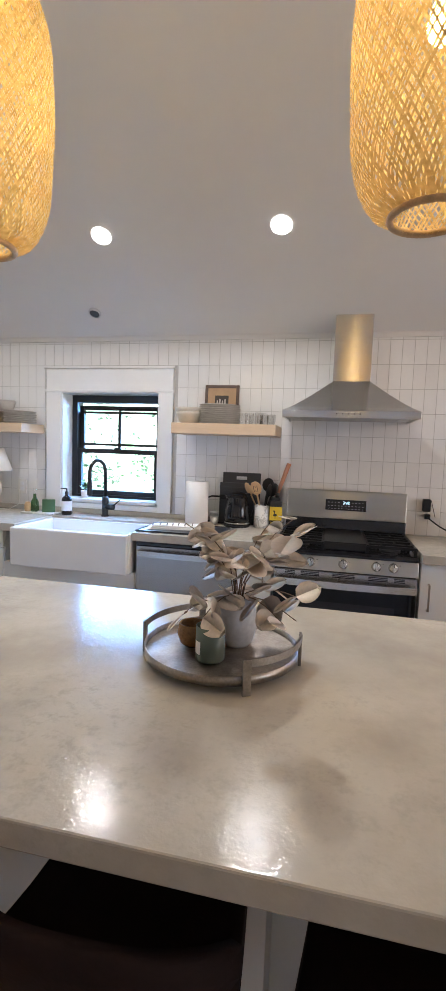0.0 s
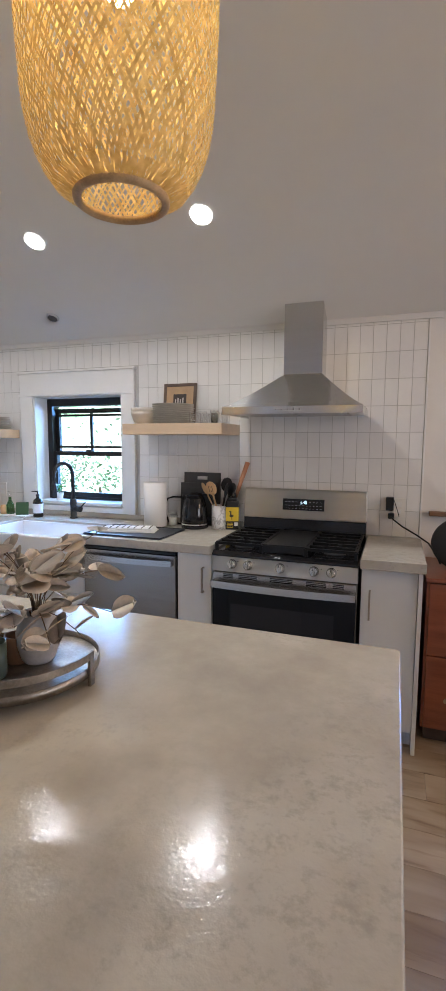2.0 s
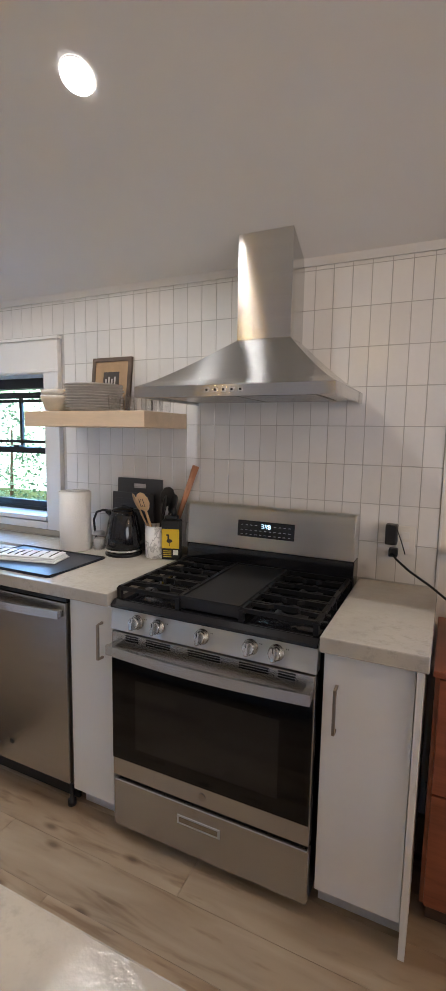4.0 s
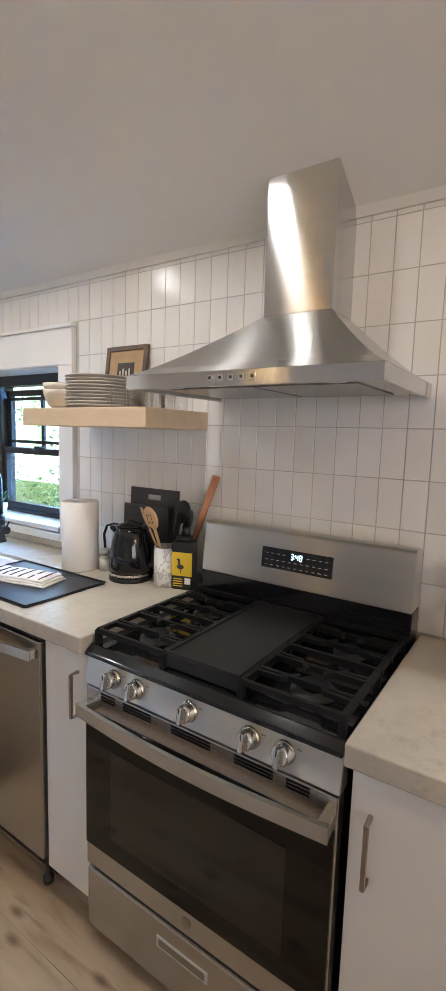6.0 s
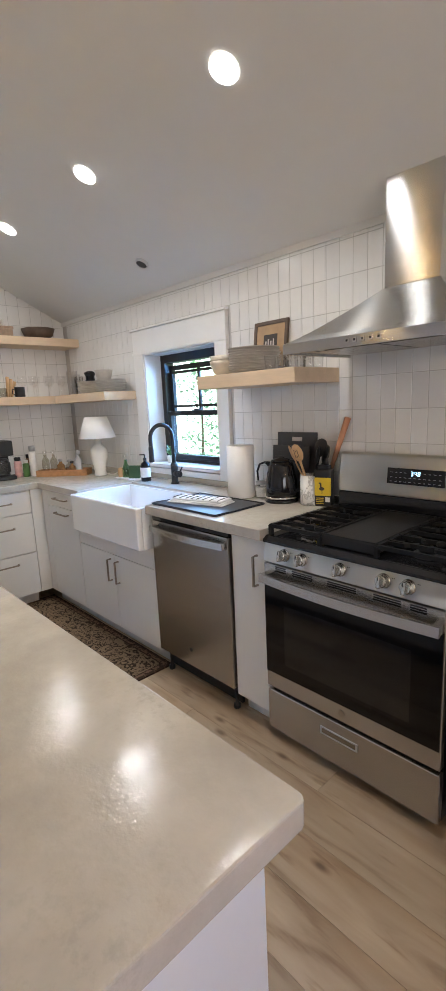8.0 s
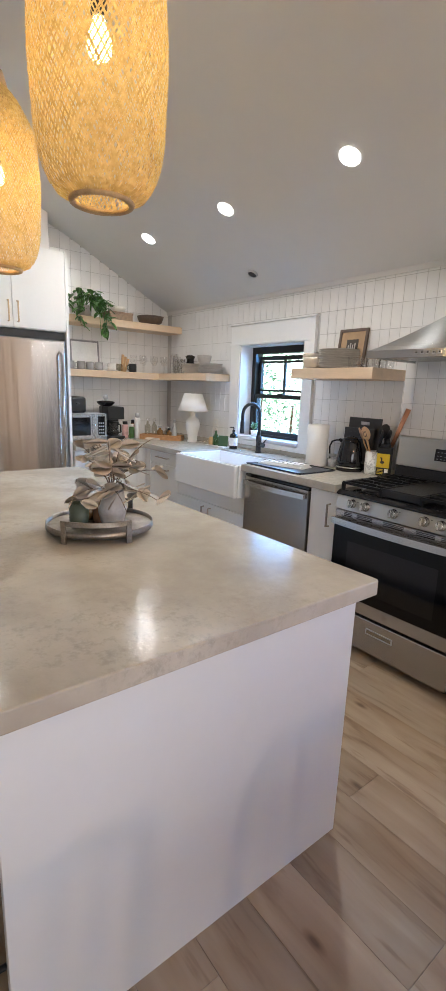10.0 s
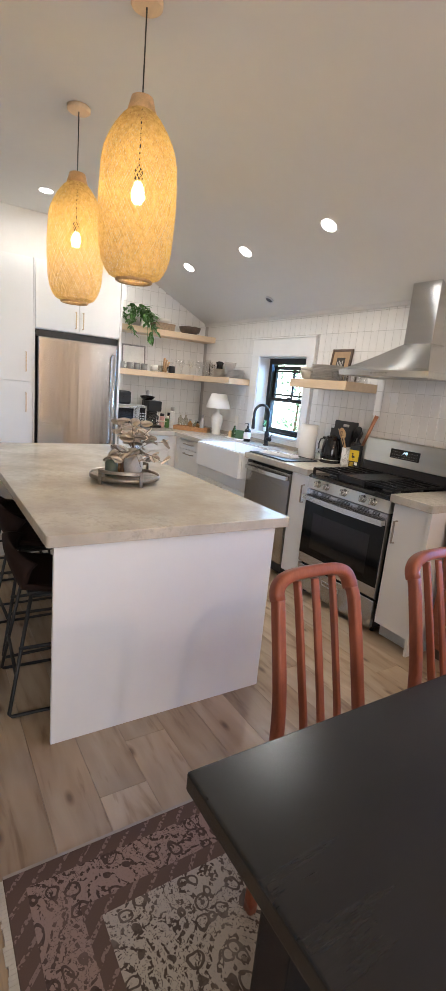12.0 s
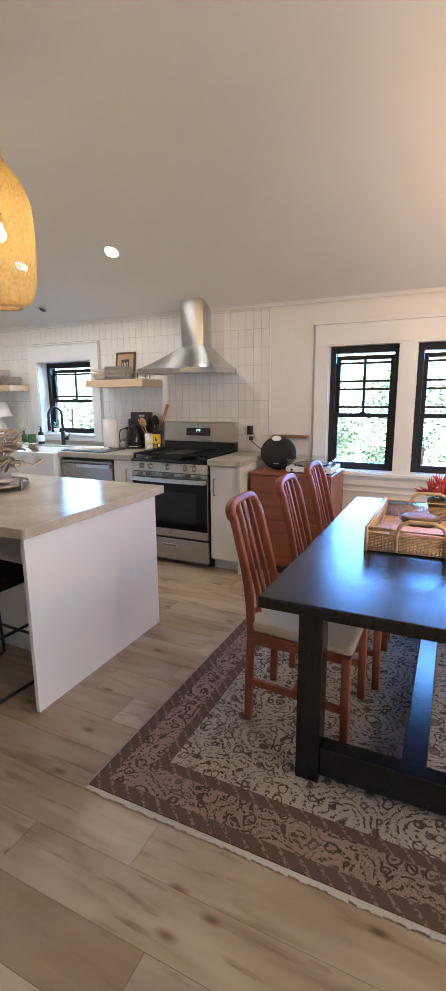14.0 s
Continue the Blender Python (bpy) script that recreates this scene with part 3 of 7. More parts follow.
def prism(poly, axis, lo, hi, bevel=0.0, bm=None, m=None):
    """A polygon of two coordinates, swept along an axis (0, 1 or 2) from lo to hi."""
    own = bmesh.new()

    def put(p, v):
        c = list(p)
        c.insert(axis, v)
        return own.verts.new(c)

    a, b = [put(p, lo) for p in poly], [put(p, hi) for p in poly]
    own.faces.new(a)
    own.faces.new(list(reversed(b)))
    for i in range(len(a)):
        j = (i + 1) % len(a)
        own.faces.new((a[i], b[i], b[j], a[j]))
    bmesh.ops.recalc_face_normals(own, faces=own.faces[:])
    if bevel:
        bmesh.ops.bevel(own, geom=own.edges[:], offset=bevel, segments=2, affect="EDGES", profile=0.5)
    return merge(own, bm, m)


def where(ob):
    v = Vector((0, 0, 0))
    while ob:
        v, ob = v + ob.location, ob.parent
    return v


def part(name, bm, material, parent=None, label="", kind="", category=""):
    base = where(parent)
    data = bpy.data.meshes.new(name)
    if isinstance(bm, bpy.types.Mesh):
        data = bm
    else:
        bm.transform(Matrix.Translation(-base))
        bm.to_mesh(data)
        bm.free()
    if not data.materials:
        data.materials.append(material)
    ob = new(name, data)
    ob.parent = parent
    return tagged(ob, label, category, "", kind)


def thing(name, at, label, category, group="", kind=""):
    ob = new(name)
    ob.empty_display_size = 0.1
    ob.location = at
    return tagged(ob, label, category, group, kind)


def solid(name, bm, material, at, label, category, group="", kind=""):
    """A thing of one piece, its origin at its base."""
    data = bpy.data.meshes.new(name)
    bm.transform(Matrix.Translation(-Vector(at)))
    bm.to_mesh(data)
    bm.free()
    data.materials.append(material)
    ob = new(name, data)
    ob.location = at
    return tagged(ob, label, category, group, kind)


def structure(name, bm, material, label="", category="wall"):
    return solid(name, bm, material, (0, 0, 0), label, category, kind="structure")


# ---- structure ----
X0, X1, Y0 = -3.26, 4.8, -3.4
TFACE = 3.32
structure("subfloor", box((X0 - 0.2, Y0 - 0.2, -0.12), (X1 + 0.2, WALL_Y + 0.2, -0.012)), SUBFLOOR, "thin dark gaps under the light oak floor planks", "floor")
KW = (-1.995, -1.22, 1.06, 1.865)
W2 = (1.29, 1.875, 0.83, 1.885)
W3 = (1.985, 2.57, 0.83, 1.885)


def wall_with_openings(name, x0, x1, y0, y1, z0, z1, holes, material, label):
    bm = bm_new()
    xs = x0
    for a, b, c, d in holes:
        box((xs, y0, z0), (a, y1, z1), bm=bm)
        box((a, y0, z0), (b, y1, c), bm=bm)
        box((a, y0, d), (b, y1, z1), bm=bm)
        xs = b
    box((xs, y0, z0), (x1, y1, z1), bm=bm)
    return structure(name, bm, material, label, "wall")


wall_north = wall_with_openings("wall_north", X0 - 0.2, X1 + 0.2, WALL_Y, 3.56, -0.1, 2.7, [KW, W2, W3], PAINT, "warm white painted wall with three window openings")
bm = bm_new()
prism([(Y0 - 0.2, -0.1), (3.56, -0.1), (3.56, EAVE_Z + 0.1), (RIDGE_Y, FLAT_Z + 0.15), (Y0 - 0.2, FLAT_Z + 0.15)], 0, X0 - 0.2, X0, bm=bm)
wall_west = structure("wall_west", bm, PAINT, "white painted gable wall behind the fridge and shelves")


def wall_yx(name, x0, x1, y0, y1, holes):
    bm = bm_new()
    ys = y0
    for a, b, c, d in holes:
        box((x0, ys, -0.1), (x1, a, 3.15), bm=bm)
        box((x0, a, -0.1), (x1, b, c), bm=bm)
        box((x0, a, d), (x1, b, 3.15), bm=bm)
        ys = b
    box((x0, ys, -0.1), (x1, y1, 3.15), bm=bm)
    return structure(name, bm, PAINT, "plain warm white painted wall")


wall_yx("wall_east", X1, X1 + 0.2, Y0 - 0.2, 3.56, [(-1.0, 1.4, 0.7, 2.2)])
wall_with_openings("wall_south", X0 - 0.2, X1 + 0.2, Y0 - 0.2, Y0, -0.1, 3.15, [], PAINT, "plain warm white painted wall")
under = [(Y0 - 0.2, FLAT_Z)]
for k in range(31):
    t = k / 30
    y = RIDGE_Y - 0.5 + t
    under.append((y, FLAT_Z - SLOPE * 0.5 * t * t))
under.append((3.56, EAVE_Z - 0.23 * SLOPE))
cl = structure("ceiling", prism(under + [(3.56, EAVE_Z + 0.1), (RIDGE_Y, FLAT_Z + 0.2), (Y0 - 0.2, FLAT_Z + 0.2)], 0, X0 - 0.2, X1 + 0.2), CEIL, "smooth grey-white ceiling sloping down to the kitchen wall", "ceiling")

structure("grout_bed_north", box((-1.11, 3.3186, 0.9), (0.775, 3.3295, 2.24)), GROUT, "grey grout between white tiles", "wall")
bm = bm_new()
box((X0, 3.3186, 0.9), (-2.12, 3.3295, 2.24), bm=bm)
box((-2.12, 3.3186, 2.04), (-1.11, 3.3295, 2.24), bm=bm)
structure("grout_bed_north_west", bm, GROUT, "grey grout between white tiles", "wall")
structure("grout_bed_west", prism([(2.0, 0.9), (3.3225, 0.9), (3.3225, 2.23), (2.0, 2.94)], 0, X0 + 0.0005, X0 + 0.0090), GROUT, "grey grout between white tiles", "wall")
structure("trim_ceiling", box((X0 + 0.0005, 3.304, 2.223), (X1 - 0.0005, 3.3165, 2.262), 0.001), CEIL, "slim grey-white strip where the ceiling meets the kitchen wall", "trim")
structure("tile_edge_trim", box((0.7755, 3.313, 0.0), (0.785, 3.3295, 2.22)), TRIM, "narrow white edge strip beside the tiles", "trim")
structure("baseboard_north", box((0.79, 3.312, 0.0), (X1, 3.3295, 0.14), 0.003), TRIM, "white painted baseboard", "baseboard")
structure("baseboard_east", box((X1 - 0.018, Y0, 0.0), (X1 - 0.0005, 3.3, 0.14), 0.003), TRIM, "white painted baseboard", "baseboard")

# window casings
bm = bm_new()
TF = 3.298
box((-2.115, TF, 1.0), (KW[0], TFACE + 0.008, KW[3]), 0.002, bm)
box((KW[1], TF, 1.0), (-1.118, TFACE + 0.008, KW[3]), 0.002, bm)
box((-2.115, TF, KW[3] + 0.0005), (-1.118, TFACE + 0.008, 2.03), 0.002, bm)
box((-2.13, TF - 0.012, 2.0305), (-1.105, TFACE + 0.008, 2.045), 0.002, bm)
box((-2.125, TF - 0.006, KW[3] - 0.004), (-1.11, TF - 0.0005, KW[3] + 0.012), 0.001, bm)
box((KW[0] + 0.0005, TF, 1.0), (KW[1] - 0.0005, TFACE + 0.008, KW[2] - 0.02), 0.002, bm)
structure("trim_kitchen_window", bm, TRIM, "wide flat white casing around the kitchen window", "trim")
structure("ledge_backsplash", box((-3.25, 3.3, 0.966), (-0.30, 3.3195, 0.998), 0.002), CONCRETE2, "low beige stone upstand along the counter", "trim")
bm = bm_new()
for a, b in ((1.19, W2[0]), (W2[1], W3[0]), (W3[1], W3[1] + 0.1)):
    box((a, TF + 0.008, 0.83), (b, TFACE + 0.0095, 1.885), 0.002, bm)
box((1.19, TF + 0.008, 1.8855), (2.67, TFACE + 0.0095, 2.045), 0.002, bm)
box((1.175, TF - 0.006, 2.0455), (2.685, TFACE + 0.0095, 2.062), 0.002, bm)
box((1.19, TF + 0.008, 0.72), (2.67, TFACE + 0.0095, 0.8045), 0.002, bm)
box((1.175, TF - 0.03, 0.805), (2.685, TFACE + 0.0095, 0.8295), 0.003, bm)
structure("trim_dining_windows", bm, TRIM, "flat white casing around the pair of dining windows", "trim")
structure("trim_batten", box((1.155, TF + 0.027, 0.14), (1.165, TFACE + 0.0095, 2.045)), TRIM, "thin white wall batten", "trim")
structure("trim_panel_rail", box((1.2, TF + 0.018, 0.66), (X1, TFACE + 0.0095, 0.675), 0.002), TRIM, "thin white horizontal rail under the windows", "trim")


def window(name, w, y_in, y_out, grille):
    """A double-hung black sash window in a white-lined opening."""
    x0, x1, z0, z1 = w
    ob = thing(name, ((x0 + x1) / 2, y_in, z0), "black-framed double-hung window with a gridded upper sash", "window", kind="structure")
    bm = bm_new()
    t = 0.012
    box((x0, TF + 0.01, z0), (x0 + t, y_in, z1), bm=bm)
    box((x1 - t, TF + 0.01, z0), (x1, y_in, z1), bm=bm)
    box((x0 + t, TF + 0.01, z1 - t), (x1 - t, y_in, z1), bm=bm)
    part("reveal_lining", bm, TRIM, ob, "white painted reveal")
    part("window_sill", box((x0 + t, TF - 0.003, z0 - 0.012), (x1 - t, y_in, z0 + t), 0.002), TRIM, ob, "white painted sill")
    a, b, c, d = x0 + t, x1 - t, z0 + t, z1 - t
    f = 0.044
    bm = bm_new()
    box((a, y_in, c), (a + f, y_out, d), 0.002, bm)
    box((b - f, y_in, c), (b, y_out, d), 0.002, bm)
    box((a + f, y_in, d - f - 0.012), (b - f, y_out, d), 0.002, bm)
    box((a + f, y_in, c), (b - f, y_out, c + 0.02), 0.002, bm)
    part("window_frame", bm, BLACK, ob)
    mid = c + (d - c) * 0.41
    a, b = a + f, b - f

    def sash(label, zl, zh, yl, yh, bars):
        bm = bm_new()
        s = 0.032
        box((a, yl, zl), (a + s, yh, zh), 0.002, bm)
        box((b - s, yl, zl), (b, yh, zh), 0.002, bm)
        box((a + s, yl, zh - 0.034), (b - s, yh, zh), 0.002, bm)
        box((a + s, yl, zl), (b - s, yh, zl + 0.036), 0.002, bm)
        sa = part(label, bm, BLACK, ob)
        part("pane", box((a + s, (yl + yh) / 2 - 0.002, zl + 0.036), (b - s, (yl + yh) / 2 + 0.002, zh - 0.034)), PANE, sa).visible_shadow = False
        if bars:
            bm = bm_new()
            m = (a + b) / 2
            box((m - 0.011, yl - 0.002, zl + 0.036), (m + 0.011, yl + 0.012, zh - 0.034), bm=bm)
            for k in bars:
                z = zl + (zh - zl) * k
                box((a + s, yl - 0.001, z - 0.009), (b - s, yl + 0.011, z + 0.009), bm=bm)
            part("glazing_bars", bm, BLACK, sa)
        return sa

    sash("upper_sash", mid + 0.02, d - 0.075, y_in + 0.045, y_in + 0.075, grille)
    sash("lower_sash", c + 0.02, mid + 0.055, y_in + 0.008, y_in + 0.038, ())
    part("sash_lock", box(((a + b) / 2 - 0.025, y_in + 0.001, mid + 0.055), ((a + b) / 2 + 0.025, y_in + 0.035, mid + 0.068), 0.003), BLACK, ob)
    part("blind_cord", rod((b - 0.05, y_in - 0.004, d - 0.06), (b - 0.05, y_in - 0.004, d - 0.10), 0.002), BLACK, ob)
    return ob


window("window_1", KW, 3.445, 3.53, (0.19, 0.86))
window("window_2", W2, 3.40, 3.49, (0.17, 0.46, 0.59, 0.88))
window("window_3", W3, 3.40, 3.49, (0.17, 0.46, 0.59, 0.88))

# ---- cabinets and counters ----
CT, CB = 0.965, 0.915
FY = 2.69


def bar_handle(parent, a, b, out, material=NICKEL, label="slim bronze bar handle"):
    """A flat bar pull between a and b, standing off along out."""
    a, b, out = Vector(a), Vector(b), Vector(out)
    bm = bm_new()
    tube([a, a + out, b + out, b], 0, flat=(0.009, 0.009), bm=bm)
    return part("handle", bm, material, parent, label)


def cabinet(name, lo, hi, label, fronts, face="y", material=CAB, toe=0.10, side_panels=True):
    """A base or wall cabinet; fronts are (lo, hi, handle) rectangles in the facing plane, handle None or two ends."""
    x0, y0, z0 = lo
    x1, y1, z1 = hi
    ob = thing(name, ((x0 + x1) / 2, (y0 + y1) / 2, z0), label, "cabinet")
    t = 0.019
    if face == "y":
        part("body", box((x0, y0 + t + 0.001, z0 + toe), (x1, y1, z1)), material, ob)
        if toe:
            part("toe_kick", box((x0, y0 + 0.07, z0), (x1, y0 + 0.09, z0 + toe)), KICK, ob, "pale grey toe kick")
    else:
        part("body", box((x0, y0, z0 + toe), (x1 - t - 0.001, y1, z1)), material, ob)
        if toe:
            part("toe_kick", box((x1 - 0.09, y0, z0), (x1 - 0.07, y1, z0 + toe)), KICK, ob, "pale grey toe kick")
    for kind, (a, b), (c, d), h in fronts:
        g = 0.0015
        if face == "y":
            fr = part(kind, box((a + g, y0, c + g), (b - g, y0 + t, d - g), 0.0012), material, ob)
            if h:
                bar_handle(fr, (h[0], y0, h[1]), (h[2], y0, h[3]), (0, -0.028, 0))
        else:
            fr = part(kind, box((x1 - t, a + g, c + g), (x1, b - g, d - g), 0.0012), material, ob)
            if h:
                bar_handle(fr, (x1, h[0], h[1]), (x1, h[2], h[3]), (0.028, 0, 0), BRASS if len(h) > 4 else NICKEL, "slim brass bar handle" if len(h) > 4 else "slim bronze bar handle")
    return ob


cabinet("base_cabinet", (0.492, FY, 0), (0.753, 3.31, CB - 0.001), "white flat-front narrow base cabinet beside the range", [("door", (0.492, 0.753), (0.10, CB - 0.008), (0.535, 0.80, 0.535, 0.66))])
solid("cabinet_end_panel", box((0.754, 2.672, 0), (0.773, 3.31, CB - 0.001), 0.001), CAB, (0.763, 3.0, 0), "white end panel closing the cabinet run beside the chest", "cabinet")
cabinet("base_cabinet", (-0.503, FY, 0), (-0.298, 3.31, CB - 0.001), "white narrow pull-out cabinet between dishwasher and range", [("door", (-0.503, -0.298), (0.10, CB - 0.008), (-0.345, 0.835, -0.345, 0.70))])
cabinet("sink_cabinet", (-2.03, FY, 0), (-1.125, 3.31, 0.710), "white sink base cabinet with two doors", [("door", (-2.03, -1.58), (0.10, 0.585), (-1.625, 0.55, -1.625, 0.41)), ("door", (-1.58, -1.125), (0.10, 0.585), (-1.535, 0.55, -1.535, 0.41)), ("sink_rail", (-2.03, -1.125), (0.587, 0.710), None)])
cabinet("drawer_cabinet", (-2.50, FY, 0), (-2.032, 3.31, CB - 0.001), "white corner base cabinet with a top drawer", [("drawer", (-2.50, -2.032), (0.80, CB - 0.008), (-2.36, 0.862, -2.17, 0.862)), ("door", (-2.50, -2.032), (0.10, 0.797), (-2.36, 0.755, -2.17, 0.755))])
cabinet("corner_filler", (-2.599, FY + 0.0, 0), (-2.502, 3.31, CB - 0.001), "white filler panel in the cabinet corner", [("panel", (-2.599, -2.502), (0.10, CB - 0.008), None)])
cabinet("drawer_cabinet", (-3.25, 2.005, 0), (-2.60, 2.60, CB - 0.001), "white three-drawer base cabinet under the microwave", [("drawer", (2.005, 2.60), (0.74, CB - 0.008), (2.12, 0.83, 2.45, 0.83)), ("drawer", (2.005, 2.60), (0.43, 0.737), (2.12, 0.64, 2.45, 0.64)), ("drawer", (2.005, 2.60), (0.10, 0.427), (2.12, 0.36, 2.45, 0.36))], face="x")

solid("corner_filler", box((-3.25, 2.602, 0.10), (-2.60, 2.7085, CB - 0.001)), CAB, (-2.9, 2.65, 0.10), "white filler panel in the cabinet corner", "cabinet")
bm = bm_new()
prism([(-3.25, 2.003), (-2.575, 2.003), (-2.575, 2.655), (-1.926, 2.655), (-1.926, 3.30), (-3.25, 3.30)], 2, CB, CT, 0.004, bm)
solid("worktop", bm, CONCRETE2, (-2.6, 2.9, CB), "L-shaped polished beige concrete counter in the corner", "countertop")
solid("worktop", box((-1.924, 3.075, CB), (-1.142, 3.30, CT), 0.003), CONCRETE2, (-1.6, 3.2, CB), "narrow beige concrete counter strip behind the sink", "countertop")
solid("worktop", box((-1.140, 2.655, CB), (-0.293, 3.30, CT), 0.004), CONCRETE2, (-0.7, 3.0, CB), "polished beige concrete counter over the dishwasher", "countertop")
solid("worktop", box((0.487, 2.645, CB), (0.785, 3.30, CT), 0.004), CONCRETE2, (0.63, 3.0, CB), "short polished beige concrete counter beside the range", "countertop")


def sink():
    ob = thing("farmhouse_sink", (-1.545, 2.84, 0.711), "white fireclay farmhouse sink with a deep apron front", "sink")
    x0, x1, y0, y1, z0, z1, t = -1.922, -1.144, 2.60, 3.07, 0.712, 0.953, 0.024
    part("apron", box((x0, y0, z0), (x1, y0 + t + 0.012, z1), 0.009, segs=3), FIRECLAY, ob)
    part("back_wall", box((x0, y1 - t, z0), (x1, y1, z1), 0.005), FIRECLAY, ob)
    part("side_wall", box((x0, y0 + 0.037, z0), (x0 + t, y1 - t - 0.001, z1 - 0.0005), 0.005), FIRECLAY, ob)
    part("side_wall", box((x1 - t, y0 + 0.037, z0), (x1, y1 - t - 0.001, z1 - 0.0005), 0.005), FIRECLAY, ob)
    part("sink_floor", box((x0 + t + 0.001, y0 + 0.037, z0 + 0.003), (x1 - t - 0.001, y1 - t - 0.001, z0 + 0.03)), FIRECLAY, ob)
    part("drain", lathe([(0.045, 0), (0.045, 0.003), (0.02, 0.001)], (-1.565, 2.85, z0 + 0.03)), CHROME, ob, "polished chrome drain")


sink()


def faucet():
    x, y = -1.579, 3.205
    ob = thing("faucet", (x, y, CT), "matt black gooseneck pull-down kitchen faucet", "faucet")
    part("base", lathe([(0.028, 0), (0.028, 0.008), (0.022, 0.012), (0.022, 0.095), (0.024, 0.10), (0.024, 0.135), (0.015, 0.145)], (x, y, CT)), BLACK, ob)
    d = Vector((-0.30, -0.955, 0)).normalized()
    pts = [Vector((x, y, CT + 0.14)), Vector((x, y, CT + 0.315))]
    for k in range(1, 13):
        a = math.pi * k / 12
        pts.append(Vector((x, y, CT + 0.315)) + d * 0.077 * (1 - math.cos(a)) + Vector((0, 0, 0.088 * math.sin(a))))
    pts.append(pts[-1] + Vector((0, 0, -0.045)))
    part("spout", tube(pts, 0.0135, 14), BLACK, ob)
    part("spray_head", lathe([(0.014, -0.11), (0.018, -0.105), (0.017, -0.02), (0.014, 0)], tuple(pts[-1])), BLACK, ob)
    bm = bm_new()
    rod((x, y, CT + 0.07), (x + 0.07, y - 0.01, CT + 0.07), 0.021, bm=bm)
    rod((x + 0.06, y - 0.01, CT + 0.075), (x + 0.125, y - 0.03, CT + 0.125), 0.006, 0.004, bm=bm)
    part("lever", bm, BLACK, ob)


faucet()


def dishwasher():
    x0, x1, y0 = -1.12, -0.508, 2.675
    ob = thing("dishwasher", ((x0 + x1) / 2, 2.95, 0), "stainless steel dishwasher with a bowed bar handle", "dishwasher")
    part("body", box((x0, y0 + 0.03, 0.10), (x1, 3.30, 0.905)), BLACK, ob)
    part("door", box((x0 + 0.004, y0, 0.125), (x1 - 0.004, y0 + 0.029, 0.885), 0.004), DARKSTEEL, ob)
    part("control_strip", box((x0 + 0.004, y0 + 0.006, 0.887), (x1 - 0.004, y0 + 0.029, 0.905), 0.002), GLOSS, ob, "black control strip")
    pts = [(x0 + 0.02 + (x1 - x0 - 0.04) * k / 14, y0 - 0.022 - 0.022 * math.sin(math.pi * k / 14), 0.845) for k in range(15)]
    bm = bm_new()
    tube(pts, 0, flat=(0.012, 0.032), bm=bm)
    for xx in (x0 + 0.03, x1 - 0.03):
        box((xx - 0.012, y0 - 0.026, 0.829), (xx + 0.012, y0, 0.861), 0.003, bm)
    part("handle", bm, STEEL, ob, "bowed stainless handle")
    part("badge", lathe([(0.011, 0), (0.011, 0.002)], m=Matrix.Translation((-0.83, y0, 0.22)) @ Matrix.Rotation(radians(90), 4, "X")), BLACK, ob)
    part("toe_panel", box((x0 + 0.01, y0 + 0.06, 0.02), (x1 - 0.01, y0 + 0.075, 0.12)), BLACK, ob)
    for xx in (x0 + 0.05, x1 - 0.03):
        part("foot", lathe([(0.018, 0), (0.018, 0.02), (0.008, 0.022), (0.008, 0.1)], (xx, y0 + 0.04, 0), 12), BLACK, ob)


dishwasher()


